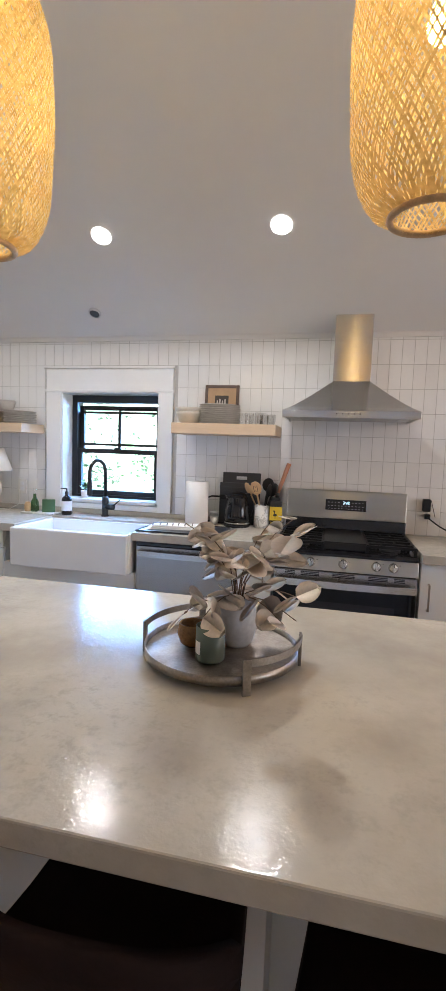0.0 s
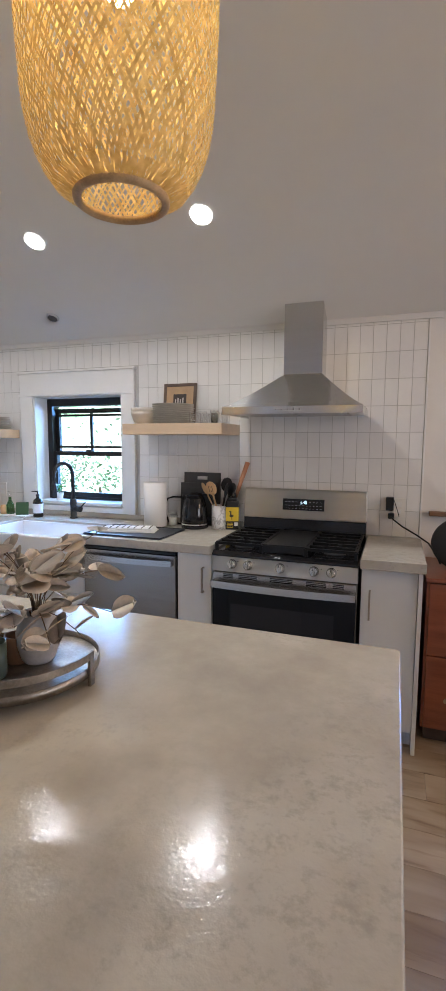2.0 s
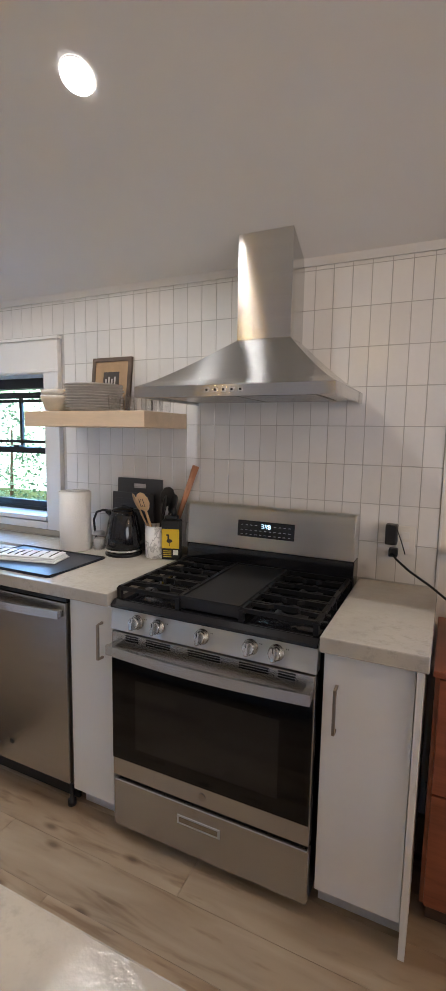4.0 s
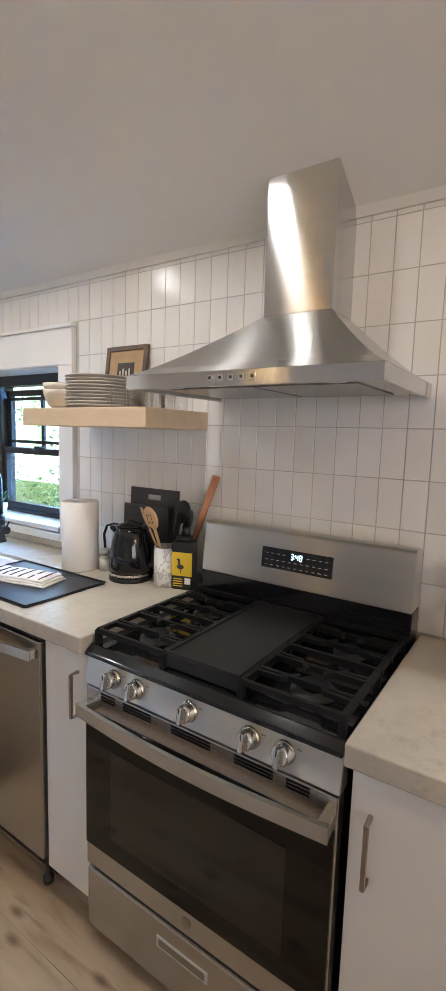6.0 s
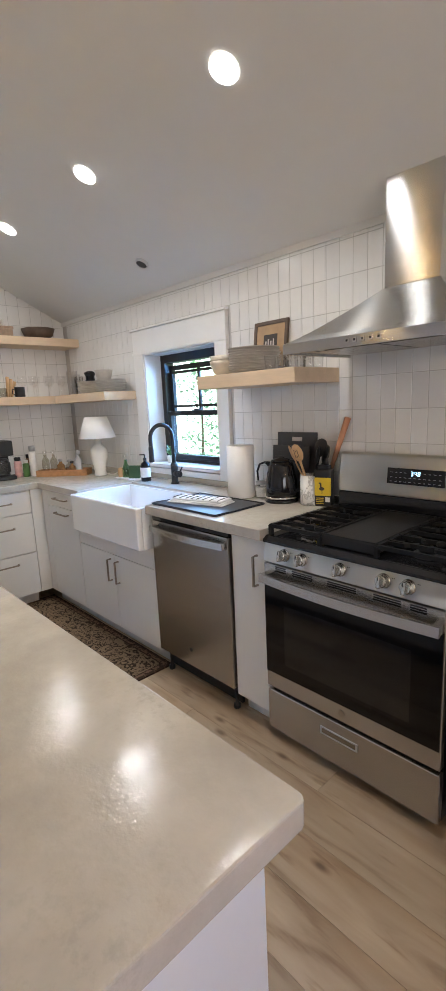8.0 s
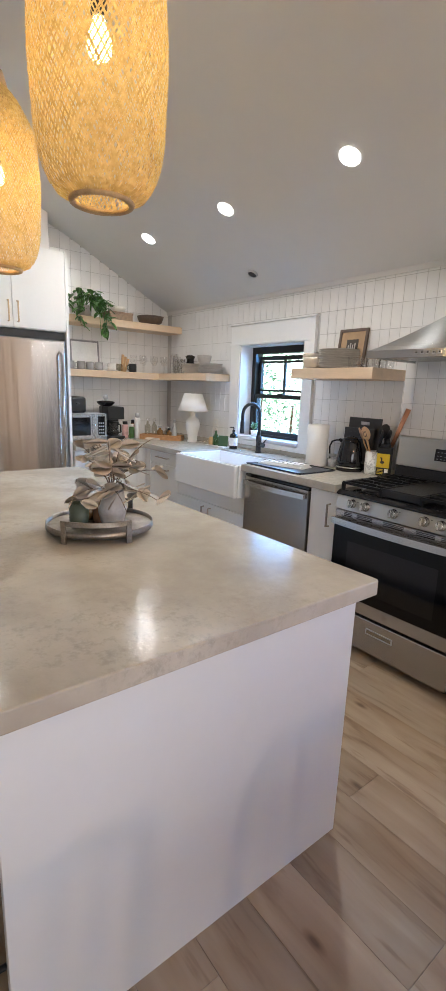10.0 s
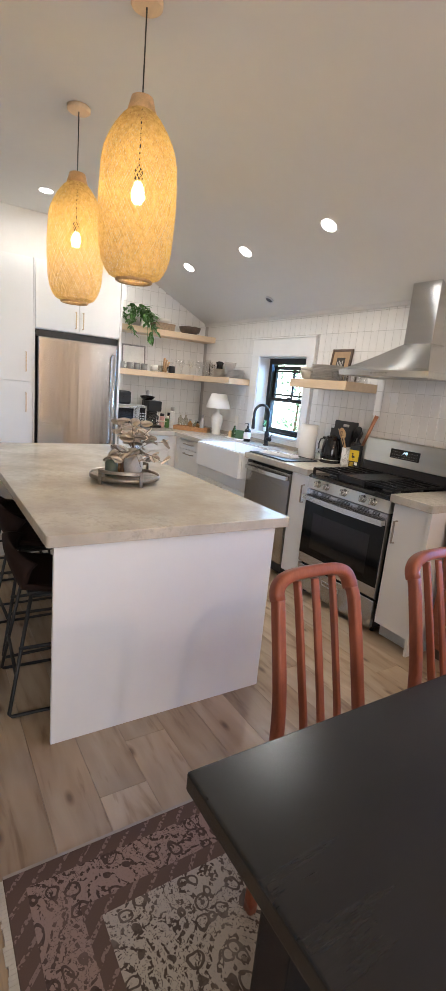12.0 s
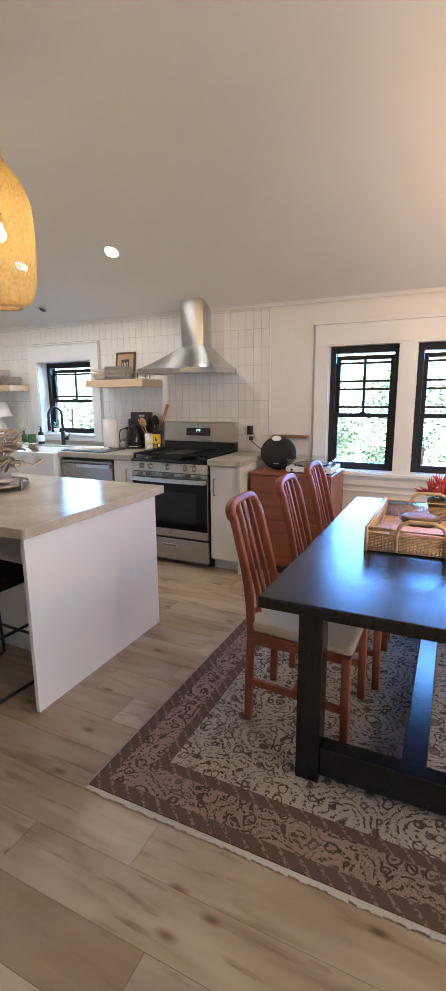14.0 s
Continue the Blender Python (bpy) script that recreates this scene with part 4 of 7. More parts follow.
def gas_range():
    x0, x1, yf, yb = -0.288, 0.478, 2.66, 3.30
    ob = thing("gas_range", (0.095, 2.98, 0), "freestanding stainless gas range with black cooktop and backguard clock", "range")
    part("body", box((x0 + 0.004, yf + 0.045, 0.04), (x1 - 0.004, yb, 0.905), 0.003), BLACK, ob)
    # lower drawer
    dr = part("drawer", box((x0 + 0.003, yf + 0.010, 0.045), (x1 - 0.003, yf + 0.044, 0.240), 0.006), RANGESTEEL, ob)
    part("drawer_pull", box((-0.004, yf + 0.0075, 0.158), (0.166, yf + 0.0105, 0.192), 0.001), SILVER, dr)
    part("pull_recess", box((0.004, yf + 0.0065, 0.166), (0.158, yf + 0.008, 0.186)), DARKSTEEL, dr)
    for fx in (x0 + 0.04, x1 - 0.04):
        part("foot", lathe([(0.015, 0), (0.015, 0.042)], (fx, yf + 0.09, 0), 12), BLACK, ob)
    # oven door
    door = part("oven_door", box((x0 + 0.003, yf + 0.008, 0.256), (x1 - 0.003, yf + 0.044, 0.825), 0.004), RANGESTEEL, ob)
    part("door_glass", box((x0 + 0.006, yf + 0.003, 0.330), (x1 - 0.006, yf + 0.0095, 0.752), 0.002), OVENGLASS, door, "black oven glass")
    part("oven_window", box((x0 + 0.11, yf + 0.0022, 0.39), (x1 - 0.11, yf + 0.0032, 0.66)), GLOSS, door)
    part("badge", lathe([(0.014, 0), (0.014, 0.002)], m=Matrix.Translation((0.095, yf + 0.008, 0.293)) @ Matrix.Rotation(radians(90), 4, "X")), DARKSTEEL, door)
    pts = [(x0 + 0.008 + (x1 - x0 - 0.016) * k / 16, yf - 0.028 - 0.022 * math.sin(math.pi * k / 16), 0.768) for k in range(17)]
    bm = bm_new()
    tube(pts, 0, flat=(0.013, 0.036), bm=bm)
    for xx in (x0 + 0.022, x1 - 0.022):
        box((xx - 0.013, yf - 0.032, 0.751), (xx + 0.013, yf + 0.009, 0.785), 0.003, bm)
    part("handle", bm, STEEL, door, "bowed stainless handle")
    for gx, gw in ((-0.195, 0.055), (-0.085, 0.10), (0.095, 0.12), (0.275, 0.10), (0.385, 0.055)):
        for k in range(3):
            z = 0.800 + k * 0.0085
            part("vent_slot", box((gx - gw / 2, yf + 0.0065, z - 0.0024), (gx + gw / 2, yf + 0.0085, z + 0.0024)), GLOSS, door)
    # control panel with knobs
    panel = part("control_panel", prism([(yf + 0.004, 0.832), (yf + 0.05, 0.832), (yf + 0.05, 0.912), (yf + 0.016, 0.912)], 0, x0, x1, 0.003), BACKSTEEL, ob)
    tilt = Matrix.Rotation(radians(90 - 8.5), 4, "X")
    for kx in (-0.172, -0.084, 0.090, 0.263, 0.350):
        m = Matrix.Translation((kx, yf + 0.009, 0.876)) @ tilt
        knob = part("knob", lathe([(0.026, 0), (0.026, 0.004), (0.0235, 0.006), (0.0215, 0.012), (0.0215, 0.026), (0.018, 0.03)], segs=24, m=m), STEEL, ob)
        part("grip", box((-0.0065, -0.022, 0.024), (0.0065, 0.022, 0.044), 0.003, m=m), STEEL, knob)
        part("pointer", box((-0.0012, 0.006, 0.044), (0.0012, 0.02, 0.0447), m=m), BLACK, knob)
        for s in (-1, 1):
            part("mark", box((kx + 0.031 + s * 0.003, yf + 0.0125, 0.886), (kx + 0.034 + s * 0.003, yf + 0.0145, 0.892)), BLACK, panel)
    # cooktop
    part("cooktop", prism([(yf + 0.006, 0.913), (yb - 0.02, 0.913), (yb - 0.02, 0.940), (yf + 0.03, 0.940), (yf + 0.006, 0.925)], 0, x0, x1, 0.003), GLOSS, ob, "gloss black enamel cooktop")
    for bx, by, r in ((-0.155, 2.83, 0.042), (-0.155, 3.08, 0.036), (0.345, 2.83, 0.045), (0.345, 3.08, 0.034), (0.095, 2.95, 0.05)):
        burner = part("burner", lathe([(r + 0.012, 0), (r + 0.012, 0.006), (r, 0.010), (r, 0.016)], (bx, by, 0.940)), GREYPLASTIC, ob, "dark grey metal burner base")
        part("burner_cap", lathe([(r * 0.8, 0), (r * 0.8, 0.006), (r * 0.7, 0.009)], (bx, by, 0.956)), IRON, burner)
    for gx0, gx1 in ((x0 + 0.016, -0.025), (0.215, x1 - 0.016)):
        bm = bm_new()
        gy0, gy1, gz = yf + 0.045, 3.20, 0.978
        for xx in (gx0, gx1):
            tube([(xx, gy0, gz), (xx, gy1, gz)], 0, flat=(0.014, 0.014), bm=bm)
        for k in range(7):
            yy = gy0 + (gy1 - gy0) * k / 6
            tube([(gx0, yy, gz), (gx1, yy, gz)], 0, flat=(0.011, 0.015), bm=bm)
            for xx in (gx0, gx1):
                tube([(xx - 0.01, yy, gz - 0.005), (xx, yy, gz + 0.006), (xx + 0.01, yy, gz - 0.005)], 0, flat=(0.012, 0.008), bm=bm)
        mx = (gx0 + gx1) / 2
        for cy in (2.83, 3.08):
            for a in range(4):
                t = math.pi / 4 + a * math.pi / 2
                p0 = Vector((mx + 0.03 * math.cos(t), cy + 0.03 * math.sin(t), gz))
                p1 = Vector((mx + 0.08 * math.cos(t), cy + 0.08 * math.sin(t), gz))
                p2 = Vector((gx0 if math.cos(t) < 0 else gx1, cy + 0.085 * math.sin(t), gz))
                tube([p0, p1, p2], 0, flat=(0.010, 0.013), bm=bm)
        for xx in (gx0, gx1):
            for yy in (gy0, (gy0 + gy1) / 2, gy1):
                box((xx - 0.008, yy - 0.008, 0.9395), (xx + 0.008, yy + 0.008, gz), bm=bm)
        part("grate", bm, IRON, ob, "cast iron grate")
    gd = part("griddle", box((-0.018, yf + 0.045, 0.944), (0.208, 3.20, 0.983), 0.004), GRIDDLE, ob, "flat cast iron griddle")
    bm = bm_new()
    for xx in (-0.010, 0.200):
        for yy in (yf + 0.06, 3.18):
            box((xx - 0.006, yy - 0.006, 0.9395), (xx + 0.006, yy + 0.006, 0.945), bm=bm)
    part("griddle_foot", bm, IRON, gd, kind="stuff")
    rim = bm_new()
    for a, b in (((-0.018, yf + 0.045), (0.208, yf + 0.051)), ((-0.018, 3.194), (0.208, 3.20)), ((-0.018, yf + 0.051), (-0.012, 3.194)), ((0.202, yf + 0.051), (0.208, 3.194))):
        box((*a, 0.9825), (*b, 0.989), bm=rim)
    part("griddle_rim", rim, GRIDDLE, gd)
    # backguard
    part("backguard_base", prism([(3.205, 0.9405), (3.30, 0.9405), (3.30, 1.05), (3.215, 1.05)], 0, x0 + 0.012, x1, 0.003), GLOSS, ob, "gloss black lower backguard")
    bgd = part("backguard", prism([(3.208, 1.051), (3.302, 1.051), (3.302, 1.215), (3.29, 1.232), (3.236, 1.236), (3.226, 1.228)], 0, x0 + 0.012, x1, 0.004), BACKSTEEL, ob)
    m = Matrix.Translation((0.103, 3.2165, 1.142)) @ Matrix.Rotation(radians(-5.8), 4, "X")
    disp = part("display", box((-0.128, -0.004, -0.035), (0.128, 0.001, 0.035), 0.002, m=m), GLOSS, bgd, "black touch display")
    segs = {"0": "abcdef", "3": "abgcd", "4": "fgbc", "8": "abcdefg"}
    pos = {"a": (0, 0.009, 1), "b": (0.0042, 0.0045, 0), "c": (0.0042, -0.0045, 0), "d": (0, -0.009, 1), "e": (-0.0042, -0.0045, 0), "f": (-0.0042, 0.0045, 0), "g": (0, 0, 1)}
    for i, ch in enumerate("348"):
        bm = bm_new()
        cx = (-0.014, 0.003, 0.017)[i]
        for s in segs[ch]:
            dx, dz, hor = pos[s]
            w, h = (0.0032, 0.001) if hor else (0.001, 0.0036)
            box((cx + dx - w, -0.0052, 0.014 + dz - h), (cx + dx + w, -0.0042, 0.014 + dz + h), bm=bm, m=m)
        part("digit", bm, DIGIT, disp, "lit clock digit " + ch)
    bm = bm_new()
    for dz in (0.004, -0.004):
        box((-0.0062, -0.0052, 0.013 + dz), (-0.0048, -0.0042, 0.0145 + dz), bm=bm, m=m)
    part("colon", bm, DIGIT, disp)
    for k in range(11):
        kx = -0.108 + 0.0215 * k
        for kz in (0.016, -0.006, -0.024):
            if abs(kx) < 0.03 and kz > 0:
                continue
            part("key_legend", box((kx - 0.005, -0.0048, kz - 0.001), (kx + 0.005, -0.0041, kz + 0.001), m=m), SILVER, disp)


gas_range()


def hood():
    x0, x1, yf, yb, z0, z1 = -0.293, 0.461, 2.83, 3.318, 1.675, 1.715
    ob = thing("range_hood", (0.09, 3.1, z0), "brushed stainless pyramid chimney range hood on the tiled wall", "range hood")
    part("front_lip", box((x0, yf, z0), (x1, yf + 0.012, z1), 0.001), HOODSTEEL, ob)
    part("side_lip", box((x0, yf + 0.0121, z0), (x0 + 0.012, yb, z1), 0.001), HOODSTEEL, ob)
    part("side_lip", box((x1 - 0.012, yf + 0.0121, z0), (x1, yb, z1), 0.001), HOODSTEEL, ob)
    cx0, cx1, cy, zt = -0.022, 0.205, 3.155, 1.922
    own = bmesh.new()
    n = 9
    rings = []
    for k in range(n + 1):
        t = k / n
        s = t ** 0.86
        zz = z1 + (zt - z1) * t
        rings.append([own.verts.new(v) for v in ((x0 + (cx0 - x0) * s, yf + (cy - yf) * s, zz), (x1 + (cx1 - x1) * s, yf + (cy - yf) * s, zz), (x1 + (cx1 - x1) * s, yb, zz), (x0 + (cx0 - x0) * s, yb, zz))])
    for a, b in zip(rings, rings[1:]):
        for i in range(4):
            own.faces.new((a[i], a[(i + 1) % 4], b[(i + 1) % 4], b[i]))
    own.faces.new(list(reversed(rings[0])))
    own.faces.new(rings[-1])
    part("canopy", own, HOODSTEEL, ob)
    part("chimney", prism([(cy, zt), (yb, zt), (yb, roof_z(yb) - 0.002), (cy, roof_z(cy) - 0.002)], 0, cx0, cx1, 0.002), HOODSTEEL, ob)
    under = part("underside", box((x0 + 0.012, yf + 0.012, z0 + 0.01), (x1 - 0.012, yb, z0 + 0.018)), STEEL, ob)
    for fx in (-0.20, 0.09):
        part("filter", box((fx, yf + 0.10, z0 + 0.006), (fx + 0.28, yb - 0.06, z0 + 0.0095)), DARKSTEEL, under)
    for fx in (-0.16, 0.33):
        part("hood_lamp", lathe([(0.03, 0), (0.03, 0.003)], (fx, yf + 0.055, z0 + 0.0065)), SILVER, under)
    for k in range(5):
        bx = 0.012 + 0.032 * k
        b = part("button", box((bx - 0.009, yf - 0.003, 1.688), (bx + 0.009, yf, 1.706), 0.0015), CHROME, ob, "small square chrome button")
        part("button_mark", box((bx - 0.004, yf - 0.0036, 1.693), (bx + 0.004, yf - 0.0029, 1.701)), BLACK, b)


hood()


def floating_shelf(name, boxes, label, at, material=MAPLE):
    return solid(name, boxes, material, at, label, "shelf")


floating_shelf("floating_shelf", box((-1.015, 2.97, 1.568), (-0.345, 3.3195, 1.636), 0.002), "thick pale maple floating shelf beside the hood", (-0.68, 3.15, 1.568))
floating_shelf("floating_shelf", box((-3.25, 2.02, 2.02), (-2.975, 3.3195, 2.085), 0.002), "thick pale maple upper shelf in the corner", (-3.1, 2.6, 2.02), MAPLE_Y)
floating_shelf("floating_shelf", box((-3.25, 2.02, 1.548), (-2.975, 3.3195, 1.612), 0.002), "thick pale maple lower shelf in the corner", (-3.1, 2.6, 1.548), MAPLE_Y)
floating_shelf("floating_shelf", box((-2.9745, 3.045, 1.548), (-2.148, 3.3195, 1.612), 0.002), "thick pale maple shelf running to the window", (-2.5, 3.2, 1.548))

# ---- fridge wall ----
cabinet("tall_cabinet", (-3.25, 0.30, 0), (-2.63, 1.135, 2.50), "tall white pantry cabinet with upper and lower doors", [("door", (0.30, 1.135), (0.10, 1.385), (1.07, 1.28, 1.07, 1.10, 1)), ("door", (0.30, 1.135), (1.388, 2.49), (1.07, 1.66, 1.07, 1.48, 1))], face="x")
cabinet("wall_cabinet", (-3.25, 1.155, 1.885), (-2.63, 1.975, 2.50), "white cabinet with two doors above the fridge", [("door", (1.155, 1.563), (1.89, 2.49), (1.528, 2.08, 1.528, 1.93, 1)), ("door", (1.563, 1.975), (1.89, 2.49), (1.598, 2.08, 1.598, 1.93, 1))], face="x", toe=0)
solid("fridge_side_panel", box((-3.25, 1.977, 0), (-2.63, 2.0, 2.50), 0.001), CAB, (-2.95, 1.99, 0), "tall white panel beside the fridge", "cabinet")
solid("fridge_side_panel", box((-3.25, 1.1365, 0), (-2.632, 1.1535, 2.50), 0.001), CAB, (-2.95, 1.14, 0), "tall white panel beside the fridge", "cabinet")
solid("cabinet_filler", prism([(0.30, 2.502), (2.0, 2.502), (2.0, roof_z(2.0) - 0.004), (1.83, FLAT_Z - 0.002), (0.30, FLAT_Z - 0.002)], 0, -3.25, -3.05), PAINT, (-2.9, 1.2, 2.502), "white boxed wall above the tall cabinets", "wall", kind="structure")


def fridge():
    ob = thing("refrigerator", (-2.9, 1.56, 0), "stainless steel refrigerator with a vertical bar handle", "refrigerator")
    part("body", box((-3.2, 1.175, 0.02), (-2.66, 1.955, 1.82), 0.004), BLACK, ob)
    part("door", box((-2.655, 1.178, 0.62), (-2.60, 1.952, 1.815), 0.012, segs=3), FRIDGESTEEL, ob)
    part("freezer_drawer", box((-2.655, 1.178, 0.05), (-2.60, 1.952, 0.61), 0.012, segs=3), STEEL, ob)
    part("handle", tube([(-2.60, 1.90, 1.72), (-2.545, 1.90, 1.70), (-2.54, 1.90, 1.2), (-2.545, 1.90, 0.75), (-2.60, 1.90, 0.73)], 0.012), CHROME, ob)
    part("handle", tube([(-2.60, 1.25, 0.54), (-2.545, 1.27, 0.54), (-2.545, 1.87, 0.54), (-2.60, 1.89, 0.54)], 0.012), CHROME, ob)
    # Black block added as the shade in the gap above the fridge.
    part("shadow_gap_cap", box((-3.2, 1.157, 1.822), (-2.665, 1.973, 1.883)), BLACK, ob)


fridge()

# ---- island ----
IX0, IX1, IY0, IY1, IT, IB = -1.75, 0.652, 0.578, 1.72, 0.922, 0.874


def island():
    ob = thing("kitchen_island", (-0.55, 1.15, 0), "white kitchen island with flat end panels and seating overhang", "kitchen island")
    part("end_panel", box((0.602, 0.615, 0), (0.623, 1.662, IB - 0.001), 0.001), CAB, ob)
    part("end_panel", box((IX0 + 0.05, 0.615, 0), (IX0 + 0.07, 1.645, IB - 0.001), 0.001), CAB, ob)
    part("body", box((IX0 + 0.071, 1.0, 0.10), (0.601, 1.625, IB - 0.001)), CAB, ob)
    part("toe_kick", box((IX0 + 0.071, 1.02, 0), (0.601, 1.56, 0.10)), KICK, ob)
    for k in range(4):
        a = IX0 + 0.075 + k * 0.567
        d = part("door", box((a, 1.6255, 0.11), (a + 0.563, 1.644, 0.85), 0.0012), CAB, ob)
        bar_handle(d, (a + 0.05, 1.644, 0.80), (a + 0.05, 1.644, 0.66), (0, 0.028, 0))
    part("support_post", box((-0.13, 0.86, 0), (-0.075, 0.999, IB - 0.001), 0.002), CAB, ob)


island()
def rounded_slab(x0, x1, y0, y1, z0, z1, r, edge):
    """A slab with corners of radius r and softened edges."""
    outline = []
    for cx, cy, a0 in ((x1 - r, y1 - r, 0), (x0 + r, y1 - r, 90), (x0 + r, y0 + r, 180), (x1 - r, y0 + r, 270)):
        for k in range(5):
            a = radians(a0 + 22.5 * k)
            outline.append((cx + r * math.cos(a), cy + r * math.sin(a)))
    return prism(outline, 2, z0, z1, edge)


solid("island_worktop", rounded_slab(IX0, IX1 + 0.013, IY0, IY1 - 0.004, IB, IT, 0.016, 0.004), CONCRETE, (-0.55, 1.15, IB), "thick glossy mottled beige concrete island top", "countertop")


# ---- pendants and ceiling fittings ----
def shade_r(t):
    """Radius of the shade, from its top (0) to its bottom (1)."""
    if t < 0.32:
        u = t / 0.32
        return 0.058 + (0.162 - 0.058) * math.sin(u * math.pi / 2) ** 0.85
    if t < 0.72:
        return 0.162 + 0.006 * math.sin((t - 0.32) / 0.40 * math.pi)
    u = (t - 0.72) / 0.28
    return 0.162 - (0.162 - 0.068) * (1 - math.sqrt(max(0, 1 - u ** 2.2)))


def woven(n, turns, width, shift, steps=30, seed=1):
    rnd = random.Random(seed)
    verts, faces = [], []
    for k in range(n):
        sgn = 1 if k % 2 else -1
        a0 = 2 * math.pi * (k // 2) / (n // 2) + rnd.uniform(-0.02, 0.02)
        w = width * rnd.uniform(0.75, 1.25)
        for s in range(steps + 1):
            t = s / steps
            r = shade_r(t) + shift + 0.0012 * sgn * (1 if s % 2 else -1)
            a = a0 + sgn * turns * 2 * math.pi * t
            z = 0.668 * (1 - t)
            da = w / 2 / max(r, 0.03)
            for e in (-1, 1):
                verts.append((r * math.cos(a + e * da), r * math.sin(a + e * da), z))
            if s:
                b = len(verts)
                faces.append((b - 4, b - 3, b - 1, b - 2))
    return verts, faces


def pendant(x, y, seed):
    z0 = 1.932
    ob = thing("pendant_lamp", (x, y, z0), "woven bamboo basket pendant lamp with a lit warm bulb", "pendant lamp", "pendants over the island")
    for i, (n, turns, w, shift) in enumerate(((158, 0.36, 0.0044, 0.0), (66, 0.36, 0.0030, -0.004))):
        verts, faces = woven(n, turns, w, shift, seed=seed * 7 + i)
        data = bpy.data.meshes.new("woven_shade")
        data.from_pydata(verts, [], faces)
        data.materials.append(CANE)
        part("woven_shade" if not i else "inner_weave", data, CANE, ob, "woven honey-coloured bamboo strips", kind="stuff")
    part("collar", lathe([(0.062, 0.660), (0.060, 0.672), (0.046, 0.722), (0.040, 0.725), (0.045, 0.67)], (x, y, z0), 28, caps=False), RATTAN, ob)
    ring = [(x + 0.076 * math.cos(a), y + 0.076 * math.sin(a), z0 + 0.004) for a in (2 * math.pi * i / 32 for i in range(32))]
    part("bottom_rim", tube(ring, 0.008, 8, closed=True), CANE_RIM, ob)
    part("cord", rod((x, y, z0 + 0.41), (x, y, FLAT_Z - 0.02), 0.003), BLACK, ob)
    part("canopy", lathe([(0.060, FLAT_Z - 0.025), (0.066, FLAT_Z - 0.02), (0.066, FLAT_Z - 0.001)], (x, y, 0)), MAPLE, ob, "pale wooden ceiling rose")
    part("socket", lathe([(0.019, 0.405), (0.02, 0.41), (0.02, 0.45), (0.008, 0.465)], (x, y, z0), 16), BLACK, ob)
    b = part("bulb", lathe([(0.004, 0.318), (0.018, 0.322), (0.028, 0.335), (0.031, 0.352), (0.026, 0.375), (0.015, 0.40), (0.013, 0.416)], (x, y, z0), 20), BULB, ob, "glowing warm filament bulb")
    b.visible_shadow = False


for i, (px, py) in enumerate(PENDANTS):
    pendant(px, py, i + 1)
dl = thing("ceiling_lamp", (*DINING_LAMP, 1.9), "small warm glass globe lamp hanging beside the dining table", "lamp")
part("globe", lathe([(0.02, -0.08), (0.07, -0.05), (0.09, 0), (0.07, 0.05), (0.02, 0.08)], (*DINING_LAMP, 2.05), 24), GLASS, dl)
part("cord", rod((*DINING_LAMP, 2.13), (*DINING_LAMP, FLAT_Z - 0.1), 0.003), BLACK, dl)

for cx, cy, flat in CANS:
    z = roof_z(cy)
    tilt = Matrix.Identity(4) if flat else Matrix.Rotation(-math.atan(SLOPE), 4, "X")
    m = Matrix.Translation((cx, cy, z - 0.001)) @ tilt
    ob = thing("recessed_downlight", (cx, cy, z), "round white recessed ceiling downlight, lit", "downlight", "ceiling downlights")
    part("trim_ring", lathe([(0.0565, 0), (0.056, -0.002), (0.0535, -0.003)], m=m, caps=False), TRIM, ob)
    d = part("diffuser", lathe([(0.053, -0.003), (0.053, -0.0050)], m=m), DISC, ob, "glowing white diffuser")
m = Matrix.Translation((-1.612, 3.085, roof_z(3.085) - 0.001)) @ Matrix.Rotation(-math.atan(SLOPE), 4, "X")
ob = thing("ceiling_sprinkler", (-1.612, 3.085, roof_z(3.085)), "small round grey metal ceiling spot with a dark centre", "ceiling fitting")
part("ring", lathe([(0.042, 0), (0.042, -0.008), (0.034, -0.016)], m=m, caps=False), SILVER, ob)
part("centre", lathe([(0.033, -0.004), (0.033, -0.012)], m=m), GREYPLASTIC, ob)


